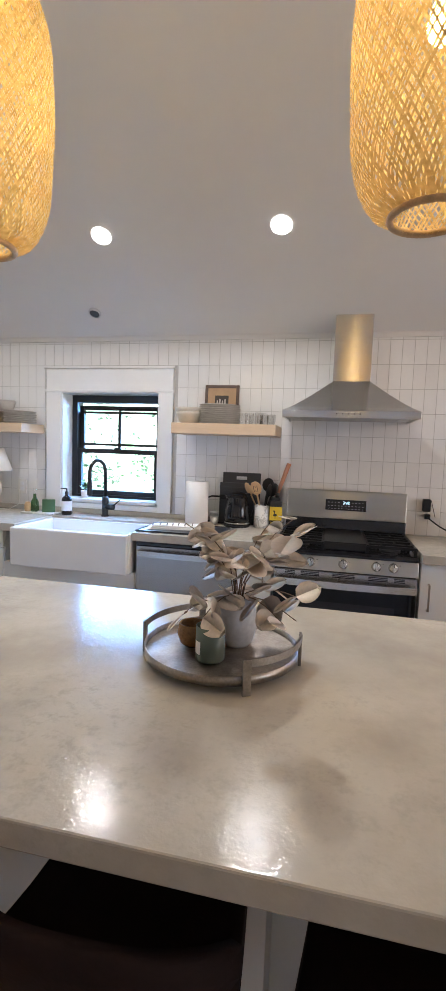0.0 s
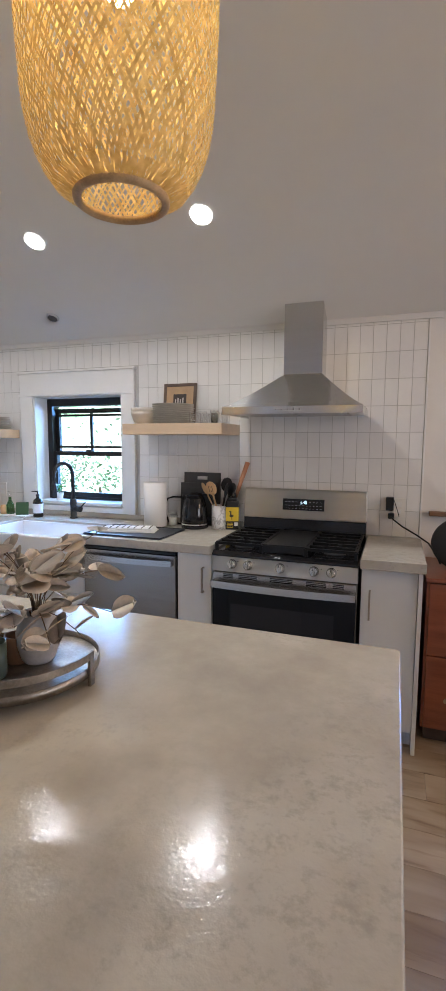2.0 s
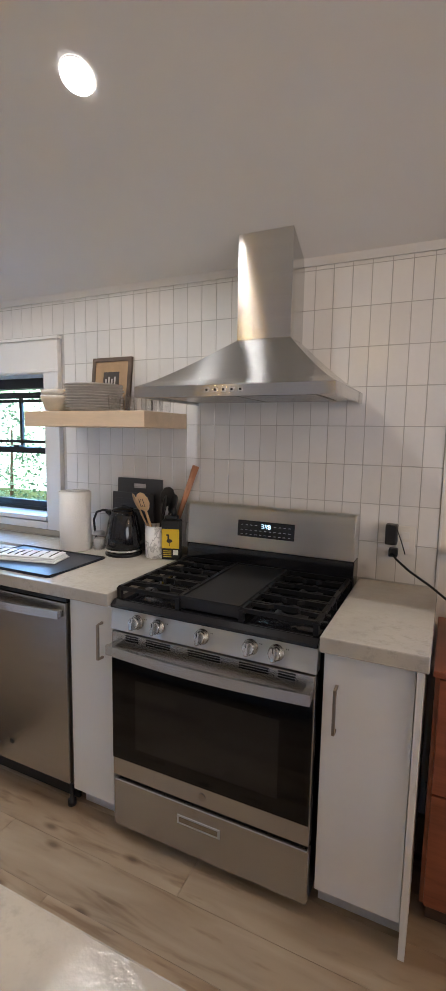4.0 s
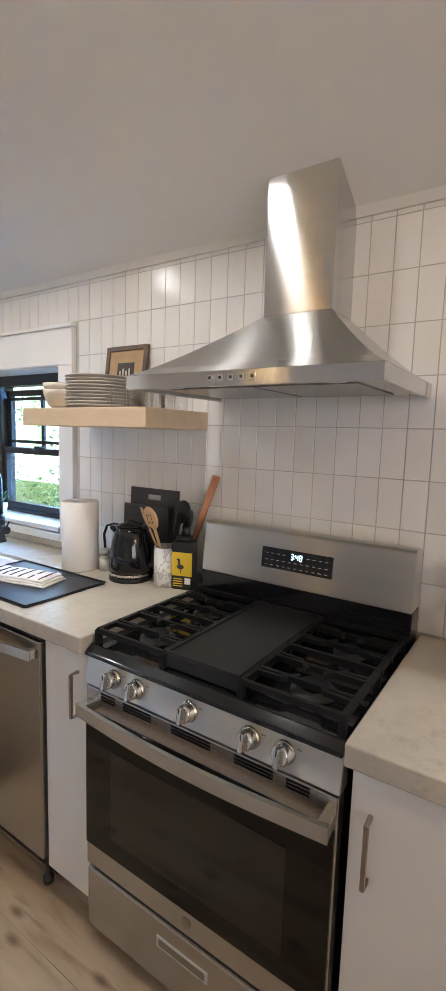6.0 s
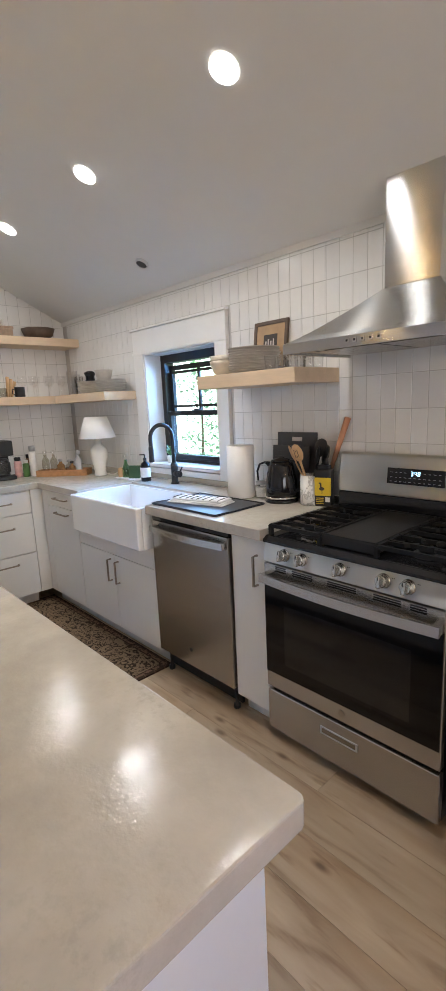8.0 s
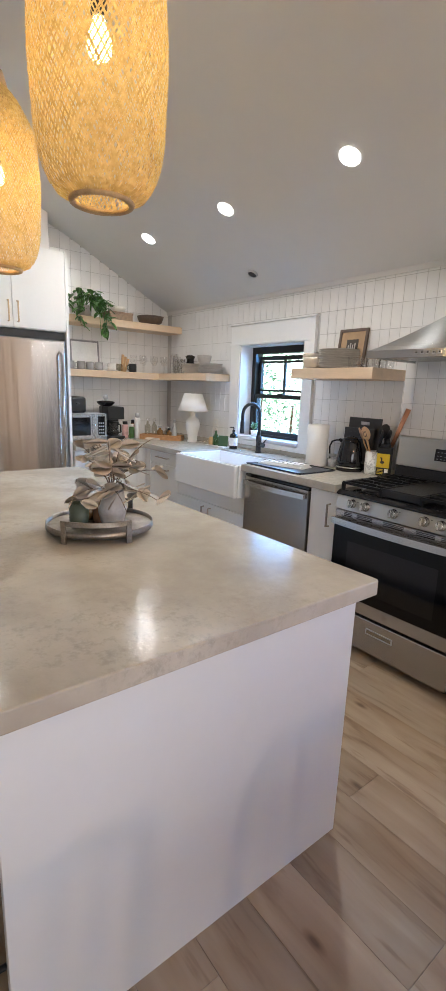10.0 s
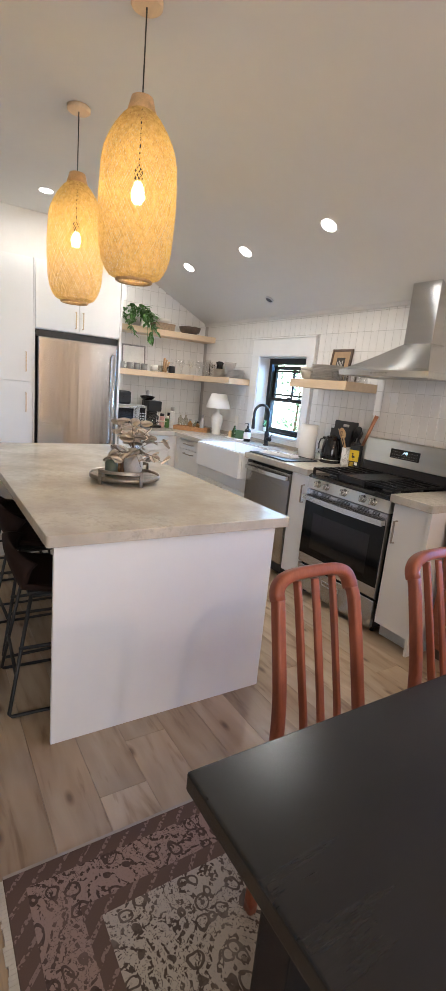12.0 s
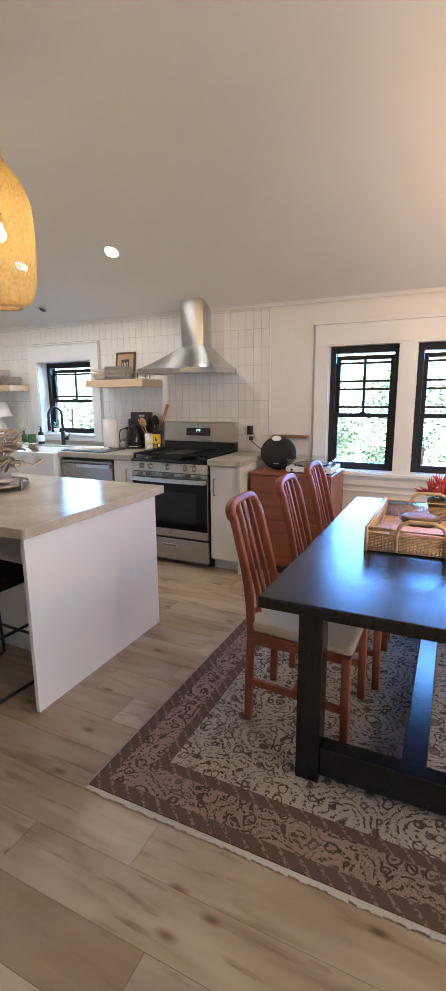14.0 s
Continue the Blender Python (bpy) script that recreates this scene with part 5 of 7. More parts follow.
# ---- dining ----
def dining_chair(at, turn):
    """A slat-back chair facing +x, built about its own base."""
    ob = thing("dining_chair", (0, 0, 0), "red teak slat-back dining chair with a cream fabric seat", "chair", "chairs along the dining table")
    hw = 0.139
    for s in (-1, 1):
        pts = [(-0.005, s * (hw + 0.035), 0.0), (0.0, s * (hw + 0.033), 0.25), (0.005, s * (hw + 0.03), 0.45), (-0.02, s * (hw + 0.012), 0.65), (-0.075, s * (hw + 0.006), 0.88), (-0.095, s * (hw + 0.0), 0.93)]
        part("back_post", bar(curve(pts), 0.030, 0.036, 0.008), TEAK, ob)
        part("front_leg", bar([(0.44, s * 0.205, 0.0), (0.435, s * 0.205, 0.43)], 0.036, 0.036), TEAK, ob)
        part("side_rail", box((0.02, s * 0.19 - 0.011, 0.385), (0.42, s * 0.19 + 0.011, 0.435), 0.004), TEAK, ob)
        part("stretcher", tube([(0.01, s * 0.185, 0.20), (0.43, s * 0.20, 0.18)], 0, flat=(0.018, 0.028)), TEAK, ob)
    part("front_rail", box((0.425, -0.19, 0.385), (0.447, 0.19, 0.435), 0.004), TEAK, ob)
    part("back_rail", box((-0.008, -0.172, 0.385), (0.018, 0.172, 0.435), 0.004), TEAK, ob)
    part("cross_stretcher", box((0.20, -0.185, 0.175), (0.225, 0.185, 0.20), 0.003), TEAK, ob)
    pts = []
    for k in range(25):
        a = math.pi * k / 24
        c, s = math.cos(a), math.sin(a)
        pts.append((-0.095 - 0.022 * s ** 0.5, hw * (abs(c) ** 0.55) * (1 if c > 0 else -1), 0.925 + 0.062 * s ** 0.7))
    part("crest_rail", bar(pts, 0.034, 0.044, 0.011), TEAK, ob)
    for k in range(3):
        yy = -0.066 + 0.066 * k
        part("slat", bar(curve([(0.005, yy * 1.15, 0.43), (-0.0, yy, 0.55), (-0.035, yy, 0.70), (-0.082, yy, 0.88), (-0.108, yy, 0.968)]), 0.024, 0.014, 0.004), TEAK, ob)
    own = bmesh.new()
    prism([(-0.01, -0.178), (0.455, -0.225), (0.462, -0.2), (0.462, 0.2), (0.455, 0.225), (-0.01, 0.178)], 2, 0.436, 0.482, 0.016, own)
    part("seat", own, CLOTH, ob, "cream fabric seat pad")
    ob.matrix_basis = pose(*at, 0, 0, turn) @ Matrix.Diagonal((1, 1, 1.016, 1))
    return ob


RZ = 0.012
chair = dining_chair((1.553, 1.157, RZ), 0)
for cx, cy, turn in ((1.60, 1.665, 1.5), (1.595, 2.24, -1)):
    copy_thing(chair, pose(cx, cy, RZ, 0, 0, turn) @ Matrix.Diagonal((1, 1, 1.016, 1)))


def dining_table():
    x0, x1, y0, y1, z = 1.736, 2.69, 0.609, 2.45, 0.797
    ob = thing("dining_table", ((x0 + x1) / 2, (y0 + y1) / 2, RZ), "black-stained wooden trestle dining table on the patterned rug", "table")
    part("tabletop", box((x0, y0, z - 0.042), (x1, y1, z), 0.006, segs=3), TABLE, ob)
    for yy in (y0 + 0.128, y1 - 0.218):
        for xx in (x0 + 0.112, x1 - 0.202):
            part("leg", box((xx, yy, RZ), (xx + 0.09, yy + 0.09, z - 0.043), 0.004), TABLE, ob)
        part("foot_beam", box((x0 + 0.203, yy + 0.01, RZ + 0.03), (x1 - 0.203, yy + 0.08, RZ + 0.15), 0.004), TABLE, ob)
        part("top_beam", box((x0 + 0.203, yy + 0.012, z - 0.115), (x1 - 0.203, yy + 0.078, z - 0.043), 0.004), TABLE, ob)
    part("stretcher", box((2.225, y0 + 0.21, RZ + 0.03), (2.315, y1 - 0.21, RZ + 0.10), 0.004), TABLE, ob)


dining_table()


def rug(name, at, half, material, label, fringe):
    ob = thing(name, at, label, "rug")
    hx, hy = half
    part("woven_field", box((at[0] - hx, at[1] - hy, 0.001), (at[0] + hx, at[1] + hy, 0.0105), 0.002), material, ob, label)
    if fringe:
        rnd = random.Random(4)
        bm = bm_new()
        for sy in (-1, 1):
            x = at[0] - hx
            while x < at[0] + hx:
                e = rnd.uniform(0.016, 0.026)
                box((x, at[1] + sy * (hy + 0.0), 0.001), (x + 0.012, at[1] + sy * (hy + e), 0.006), bm=bm)
                x += 0.0125
        part("fringe", bm, FRINGE, ob, "short cream wool fringe", kind="stuff")
        part("binding", box((at[0] - hx - 0.012, at[1] - hy, 0.001), (at[0] - hx - 0.0002, at[1] + hy, 0.009), 0.002), RUGEDGE, ob, "pale edge binding")
    return ob


rug("dining_rug", (2.325, 1.605, 0.001), (1.19, 1.24), RUG_DINING, "large faded brown and cream patterned rug under the dining table", True)
rug("kitchen_rug", (-1.895, 2.435, 0.001), (0.80, 0.30), RUG_KITCHEN, "dark brown patterned runner rug in front of the sink", False)


LOWER = Matrix.Diagonal((1, 1, 0.95, 1))


def stool(at, turn):
    ob = thing("bar_stool", (0, 0, 0), "dark leather bucket bar stool on a black metal sled frame", "stool", "stools at the island")
    own = bmesh.new()
    ny, nz = 14, 10
    grid = []
    for j in range(nz + 1):
        row = []
        for i in range(ny + 1):
            u, v = i / ny * 2 - 1, j / nz
            if v < 0.6:
                t = v / 0.6
                y = 0.20 - 0.36 * t
                z = 0.645 - 0.018 * math.sin(t * math.pi) + 0.05 * abs(u) ** 4 * t
                hw = 0.20 + 0.015 * t
            else:
                t = (v - 0.6) / 0.4
                y = -0.16 - 0.055 * math.sin(t * math.pi / 2) + 0.10 * abs(u) ** 3 * t
                z = 0.645 + 0.205 * t - 0.055 * abs(u) ** 3 * t + 0.05 * abs(u) ** 4 * (1 - t)
                hw = 0.215
            row.append(own.verts.new((u * hw, y, z)))
        grid.append(row)
    for j in range(nz):
        for i in range(ny):
            f = own.faces.new((grid[j][i], grid[j][i + 1], grid[j + 1][i + 1], grid[j + 1][i]))
            f.smooth = True
    bmesh.ops.recalc_face_normals(own, faces=own.faces[:])
    shell = part("seat_shell", own, LEATHER, ob, "dark brown leather bucket seat")
    md = shell.modifiers.new("thick", "SOLIDIFY")
    md.thickness, md.offset = 0.026, 0
    for s in (-1, 1):
        part("side_frame", tube([(s * 0.13, 0.14, 0.625), (s * 0.195, 0.20, 0.02), (s * 0.20, 0.19, 0.008), (s * 0.20, -0.21, 0.008), (s * 0.195, -0.22, 0.02), (s * 0.13, -0.12, 0.625)], 0.0085, 8), BLACK, ob)
    for s in (-1, 1):
        part("side_rail", rod((s * 0.172, 0.172, 0.35), (s * 0.172, -0.178, 0.35), 0.0085), BLACK, ob)
        part("seat_rail", rod((s * 0.137, 0.13, 0.60), (s * 0.137, -0.12, 0.60), 0.0085), BLACK, ob)
    part("foot_rest", rod((-0.182, 0.187, 0.22), (0.182, 0.187, 0.22), 0.008), BLACK, ob)
    part("back_bar", rod((-0.18, -0.19, 0.22), (0.18, -0.19, 0.22), 0.008), BLACK, ob)
    part("seat_bracket", box((-0.14, -0.14, 0.608), (0.14, 0.16, 0.622), 0.004), BLACK, ob)
    ob.matrix_basis = pose(*at, 0, 0, turn) @ LOWER
    return ob


first = stool((-0.315, 0.745, 0), 2)
copy_thing(first, pose(0.20, 0.72, 0, 0, 0, -3) @ LOWER)
copy_thing(first, pose(-0.95, 0.74, 0, 0, 0, 0) @ LOWER)


def chest():
    x0, x1, y0, y1, z1 = 0.80, 1.475, 2.80, 3.285, 0.862
    ob = thing("chest_of_drawers", ((x0 + x1) / 2, 3.04, 0), "red-brown wooden chest of drawers against the wall", "chest of drawers")
    part("body", box((x0, y0 + 0.02, 0.075), (x1, y1, z1 - 0.02), 0.002), TEAK_CHEST, ob)
    part("top", box((x0 - 0.006, y0 - 0.008, z1 - 0.0195), (x1 + 0.006, y1, z1), 0.004), TEAK_CHEST, ob)
    part("plinth", box((x0 + 0.02, y0 + 0.05, 0), (x1 - 0.02, y1 - 0.02, 0.0745)), DARKWOOD, ob)
    rows = [(0.085, 0.462, (0.11,), 0.25), (0.468, 0.835, (0.30, 0.36), 0.72)]
    for a, b, knobs, kz in rows:
        d = part("drawer", box((x0 + 0.012, y0, a), (x1 - 0.012, y0 + 0.019, b), 0.003), TEAK_CHEST, ob)
        for kx in [x0 + k for k in knobs]:
            part("knob", lathe([(0.006, 0), (0.006, 0.012), (0.011, 0.016), (0.011, 0.022)], segs=14, m=Matrix.Translation((kx, y0, kz)) @ Matrix.Rotation(radians(90), 4, "X")), BRASS, d, "small brass knob")


chest()


def speaker():
    c = Vector((0.975, 3.02, 1.0))
    ob = thing("speaker", (c.x, c.y, 0.8625), "round black mesh portable speaker with a handle hole", "speaker")
    m = Matrix.Translation(c) @ Matrix.Rotation(radians(90), 4, "X") @ Matrix.Diagonal((1, 1, 1, 1))
    own = bmesh.new()
    segs, prof = 48, [(0.148, -0.028), (0.153, -0.008), (0.148, 0.035), (0.12, 0.052), (0.06, 0.06)]
    own = lathe([(0.12, -0.045)] + prof, segs=segs)
    own.transform(Matrix.Diagonal((1.0, 0.915, 1, 1)))
    own.transform(m)
    part("body", own, SPEAKER, ob)
    bm = bm_new()
    own = lathe([(0.041, 0.0), (0.041, 0.003)], segs=28)
    own.transform(Matrix.Translation((0, 0, 0.052)) @ Matrix.Diagonal((1.0, 0.55, 1, 1)))
    own.transform(Matrix.Translation(c + Vector((0.0, -0.004, 0.105))) @ Matrix.Rotation(radians(90 - 24), 4, "X"))
    part("handle_opening", own, PAINT, ob, "pale handle opening")
    bm.free()
    part("badge", box((c.x - 0.022, c.y - 0.0625, c.z - 0.085), (c.x + 0.022, c.y - 0.0515, c.z - 0.079)), SILVER, ob)


speaker()


def turntable():
    x0, x1, y0, y1, z = 1.10, 1.468, 2.84, 3.17, 0.8625
    ob = thing("turntable", ((x0 + x1) / 2, (y0 + y1) / 2, z), "silver record player with a clear dust cover", "turntable")
    part("plinth", box((x0, y0, z + 0.012), (x1, y1, z + 0.052), 0.006), CERAMIC, ob)
    for xx in (x0 + 0.04, x1 - 0.04):
        for yy in (y0 + 0.04, y1 - 0.04):
            part("foot", lathe([(0.018, 0), (0.018, 0.0125)], (xx, yy, z), 14), BLACK, ob)
    part("platter", lathe([(0.145, 0), (0.145, 0.012), (0.14, 0.014)], (x0 + 0.165, (y0 + y1) / 2, z + 0.0525), 36), GLOSS, ob, "black platter")
    bm = bm_new()
    lathe([(0.018, 0), (0.018, 0.03)], (x1 - 0.045, y1 - 0.06, z + 0.0525), 14, bm)
    tube([(x1 - 0.045, y1 - 0.06, z + 0.08), (x1 - 0.05, y0 + 0.12, z + 0.078), (x1 - 0.09, y0 + 0.07, z + 0.072)], 0.004, 8, bm)
    part("tonearm", bm, CHROME, ob)
    for xx in (x0 + 0.05, x1 - 0.09, x1 - 0.05):
        part("button", lathe([(0.009, 0), (0.009, 0.004)], segs=12, m=Matrix.Translation((xx, y0, z + 0.032)) @ Matrix.Rotation(radians(90), 4, "X")), BLACK, ob)
    bm = bm_new()
    h = z + 0.112
    box((x0 + 0.006, y0 + 0.006, z + 0.0525), (x1 - 0.006, y0 + 0.009, h), bm=bm)
    box((x0 + 0.006, y1 - 0.009, z + 0.0525), (x1 - 0.006, y1 - 0.006, h), bm=bm)
    box((x0 + 0.006, y0 + 0.0095, z + 0.0525), (x0 + 0.009, y1 - 0.0095, h), bm=bm)
    box((x1 - 0.009, y0 + 0.0095, z + 0.0525), (x1 - 0.006, y1 - 0.0095, h), bm=bm)
    box((x0 + 0.006, y0 + 0.006, h + 0.0005), (x1 - 0.006, y1 - 0.006, h + 0.004), bm=bm)
    part("dust_cover", bm, SMOKE, ob, "clear acrylic dust cover")


turntable()
solid("wall_ledge", box((0.822, 3.27, 1.105), (1.15, 3.3295, 1.128), 0.003), BROWNWOOD, (0.98, 3.3, 1.105), "small brown wooden wall ledge above the speaker", "shelf")


def outlet(x, z, label="white wall socket plate", name="wall_socket"):
    ob = thing(name, (x, TFACE, z - 0.06), label, "socket")
    part("plate", box((x - 0.036, TFACE - 0.011, z - 0.057), (x + 0.036, TFACE - 0.005, z + 0.057), 0.002), CERAMIC, ob)
    for dz in (-0.02, 0.02):
        part("receptacle", box((x - 0.016, TFACE - 0.013, z + dz - 0.014), (x + 0.016, TFACE - 0.0115, z + dz + 0.014), 0.001), TRIM, ob)
    return ob


outlet(0.655, 1.14)
ob = thing("power_adapter", (0.605, 3.29, 1.10), "black plug-in power adapter with its cable", "cable")
part("adapter", box((0.583, 3.262, 1.125), (0.628, 3.308, 1.205), 0.005), BLACK, ob)
part("plug", box((0.598, 3.275, 1.075), (0.632, 3.308, 1.108), 0.004), BLACK, ob)
part("cable", tube([(0.615, 3.27, 1.09), (0.63, 3.25, 1.075), (0.68, 3.23, 1.04), (0.76, 3.2, 1.0), (0.82, 3.17, 0.965), (0.86, 3.12, 0.91), (0.88, 3.09, 0.87)], 0.0045, 8), BLACK, ob)
part("lead", tube([(0.605, 3.26, 1.205), (0.625, 3.25, 1.20), (0.645, 3.27, 1.14), (0.66, 3.28, 1.09)], 0.002, 6), BLACK, ob)


def basket():
    x0, x1, y0, y1, z0, z1 = 1.99, 2.445, 1.28, 1.925, 0.7975, 0.900
    ob = thing("rattan_tray", ((x0 + x1) / 2, (y0 + y1) / 2, z0), "honey rattan serving tray with looped handles on the table", "tray")
    part("base", box((x0 + 0.01, y0 + 0.01, z0 + 0.004), (x1 - 0.01, y1 - 0.01, z0 + 0.012)), RATTAN, ob)
    loop = [(x0, y0), (x1, y0), (x1, y1), (x0, y1)]
    for name, z, r in (("bottom_rail", z0 + 0.009, 0.009), ("top_rail", z1, 0.010), ("upper_rail", z1 - 0.022, 0.006)):
        part(name, tube([(a, b, z) for a, b in loop], r, 8, closed=True), RATTAN, ob)
    bm = bm_new()
    for i in range(4):
        a, b = Vector((*loop[i], 0)), Vector((*loop[(i + 1) % 4], 0))
        n = int((b - a).length / 0.0145)
        for k in range(n):
            p = a + (b - a) * (k + 0.5) / n
            rod((p.x, p.y, z0 + 0.01), (p.x, p.y, z1 - 0.022), 0.0028, segs=5, bm=bm)
        for k in range(9):
            z = z0 + 0.02 + 0.0068 * k
            tube([(a.x, a.y, z), (b.x, b.y, z)], 0.0028, 5, bm)
    part("wicker", bm, RATTAN, ob, kind="stuff")
    for i, (a, b) in enumerate(loop):
        part("corner_post", rod((a, b, z0), (a, b, z1 + 0.012), 0.009), RATTAN, ob)
    for yy in (y0, y1):
        pts = [(2.217 + 0.10 * c, yy, z) for c, z in ((-1.0, z0 + 0.01), (-1.0, z1 - 0.01), (-0.85, z1 + 0.03), (-0.5, z1 + 0.048), (0.5, z1 + 0.048), (0.85, z1 + 0.03), (1.0, z1 - 0.01), (1.0, z0 + 0.01))]
        part("handle", tube([(p[0], p[1] + (-0.012 if yy == y0 else 0.012), p[2]) for p in pts], 0.009, 8), RATTAN, ob)
    z = z0 + 0.0125
    solid("wooden_bowl", lathe([(0.05, 0), (0.085, 0.02), (0.105, 0.045), (0.098, 0.045), (0.078, 0.024), (0.02, 0.012)], (2.19, 1.67, z + 0.02), 32), BROWNWOOD, (2.19, 1.67, z + 0.02), "brown wooden bowl in the rattan tray", "bowl")
    solid("dark_plate", lathe([(0.085, 0.0), (0.09, 0.006), (0.06, 0.012), (0.01, 0.016)], (2.19, 1.67, z + 0.066), 32), BROWNWOOD, (2.19, 1.67, z + 0.066), "brown plate resting on the wooden bowl", "plate")
    solid("box", box((2.07, 1.42, z), (2.41, 1.56, z + 0.045), 0.002), PINK, (2.24, 1.49, z), "pink and white printed card box in the tray", "box")
    solid("coaster", box((2.08, 1.575, z), (2.30, 1.765, z + 0.019), 0.002), RATTAN, (2.19, 1.67, z), "woven rattan mat in the tray", "coaster")


basket()


def red_flowers():
    c = Vector((2.26, 2.12, 0.7975))
    ob = thing("flower_pot", tuple(c), "red spiky flowers in a small brown pot on the table", "flowers")
    part("pot", lathe([(0.05, 0), (0.065, 0.06), (0.068, 0.09), (0.06, 0.09), (0.055, 0.03)], tuple(c), 24), BROWNWOOD, ob)
    rnd = random.Random(5)
    for k, (dx, dy, dz) in enumerate(((-0.05, -0.02, 0.125), (0.06, 0.01, 0.14), (0.0, 0.05, 0.16), (0.02, -0.07, 0.12))):
        bm = bm_new()
        h = c + Vector((dx, dy, dz))
        for j in range(46):
            d = Vector((rnd.gauss(0, 1), rnd.gauss(0, 1), abs(rnd.gauss(0.3, 0.7)))).normalized()
            rod(h, h + d * rnd.uniform(0.065, 0.10), 0.007, 0.0016, 5, bm)
        part("bloom", bm, RED, ob, "red spiky bloom")
        part("stem", rod(c + Vector((0, 0, 0.03)), h, 0.003, segs=6), LEAF, ob)
    for k in range(7):
        a = k * 0.9
        part("leaf", leaf_mesh_at(c + Vector((0, 0, 0.09)), (math.cos(a), math.sin(a), 0.5), 0.10, 0.03), LEAF, ob)


def leaf_mesh_at(p, d, length, width, fold=0.15, droop=0.25, n=6):
    """A leaf blade from p along d."""
    p, d = Vector(p), Vector(d).normalized()
    side = d.cross(Vector((0, 0, 1)))
    if side.length < 0.1:
        side = Vector((1, 0, 0))
    side.normalize()
    up = side.cross(d).normalized()
    own = bmesh.new()
    mid, left, right = [], [], []
    for i in range(n + 1):
        t = i / n
        w = width / 2 * math.sin(math.pi * min(1, t * 0.96 + 0.04)) ** 0.6 * (1.15 - 0.3 * t)
        q = p + d * length * t - Vector((0, 0, 1)) * droop * length * t * t
        mid.append(own.verts.new(q))
        if 0 < i < n:
            left.append(own.verts.new(q + side * w + up * w * fold))
            right.append(own.verts.new(q - side * w + up * w * fold))
    for row in (left, right):
        for i in range(len(row) - 1):
            own.faces.new((mid[i + 1], mid[i + 2], row[i + 1], row[i]))
        own.faces.new((mid[0], mid[1], row[0]))
        own.faces.new((mid[-1], mid[-2], row[-1]))
    for f in own.faces:
        f.smooth = True
    return own


red_flowers()


# ---- things on the counters, shelves and island ----
def vessel(name, at, profile, material, label, category, segs=28, group="", caps=True):
    return solid(name, lathe(profile, at, segs, caps=caps), material, at, label, category, group)


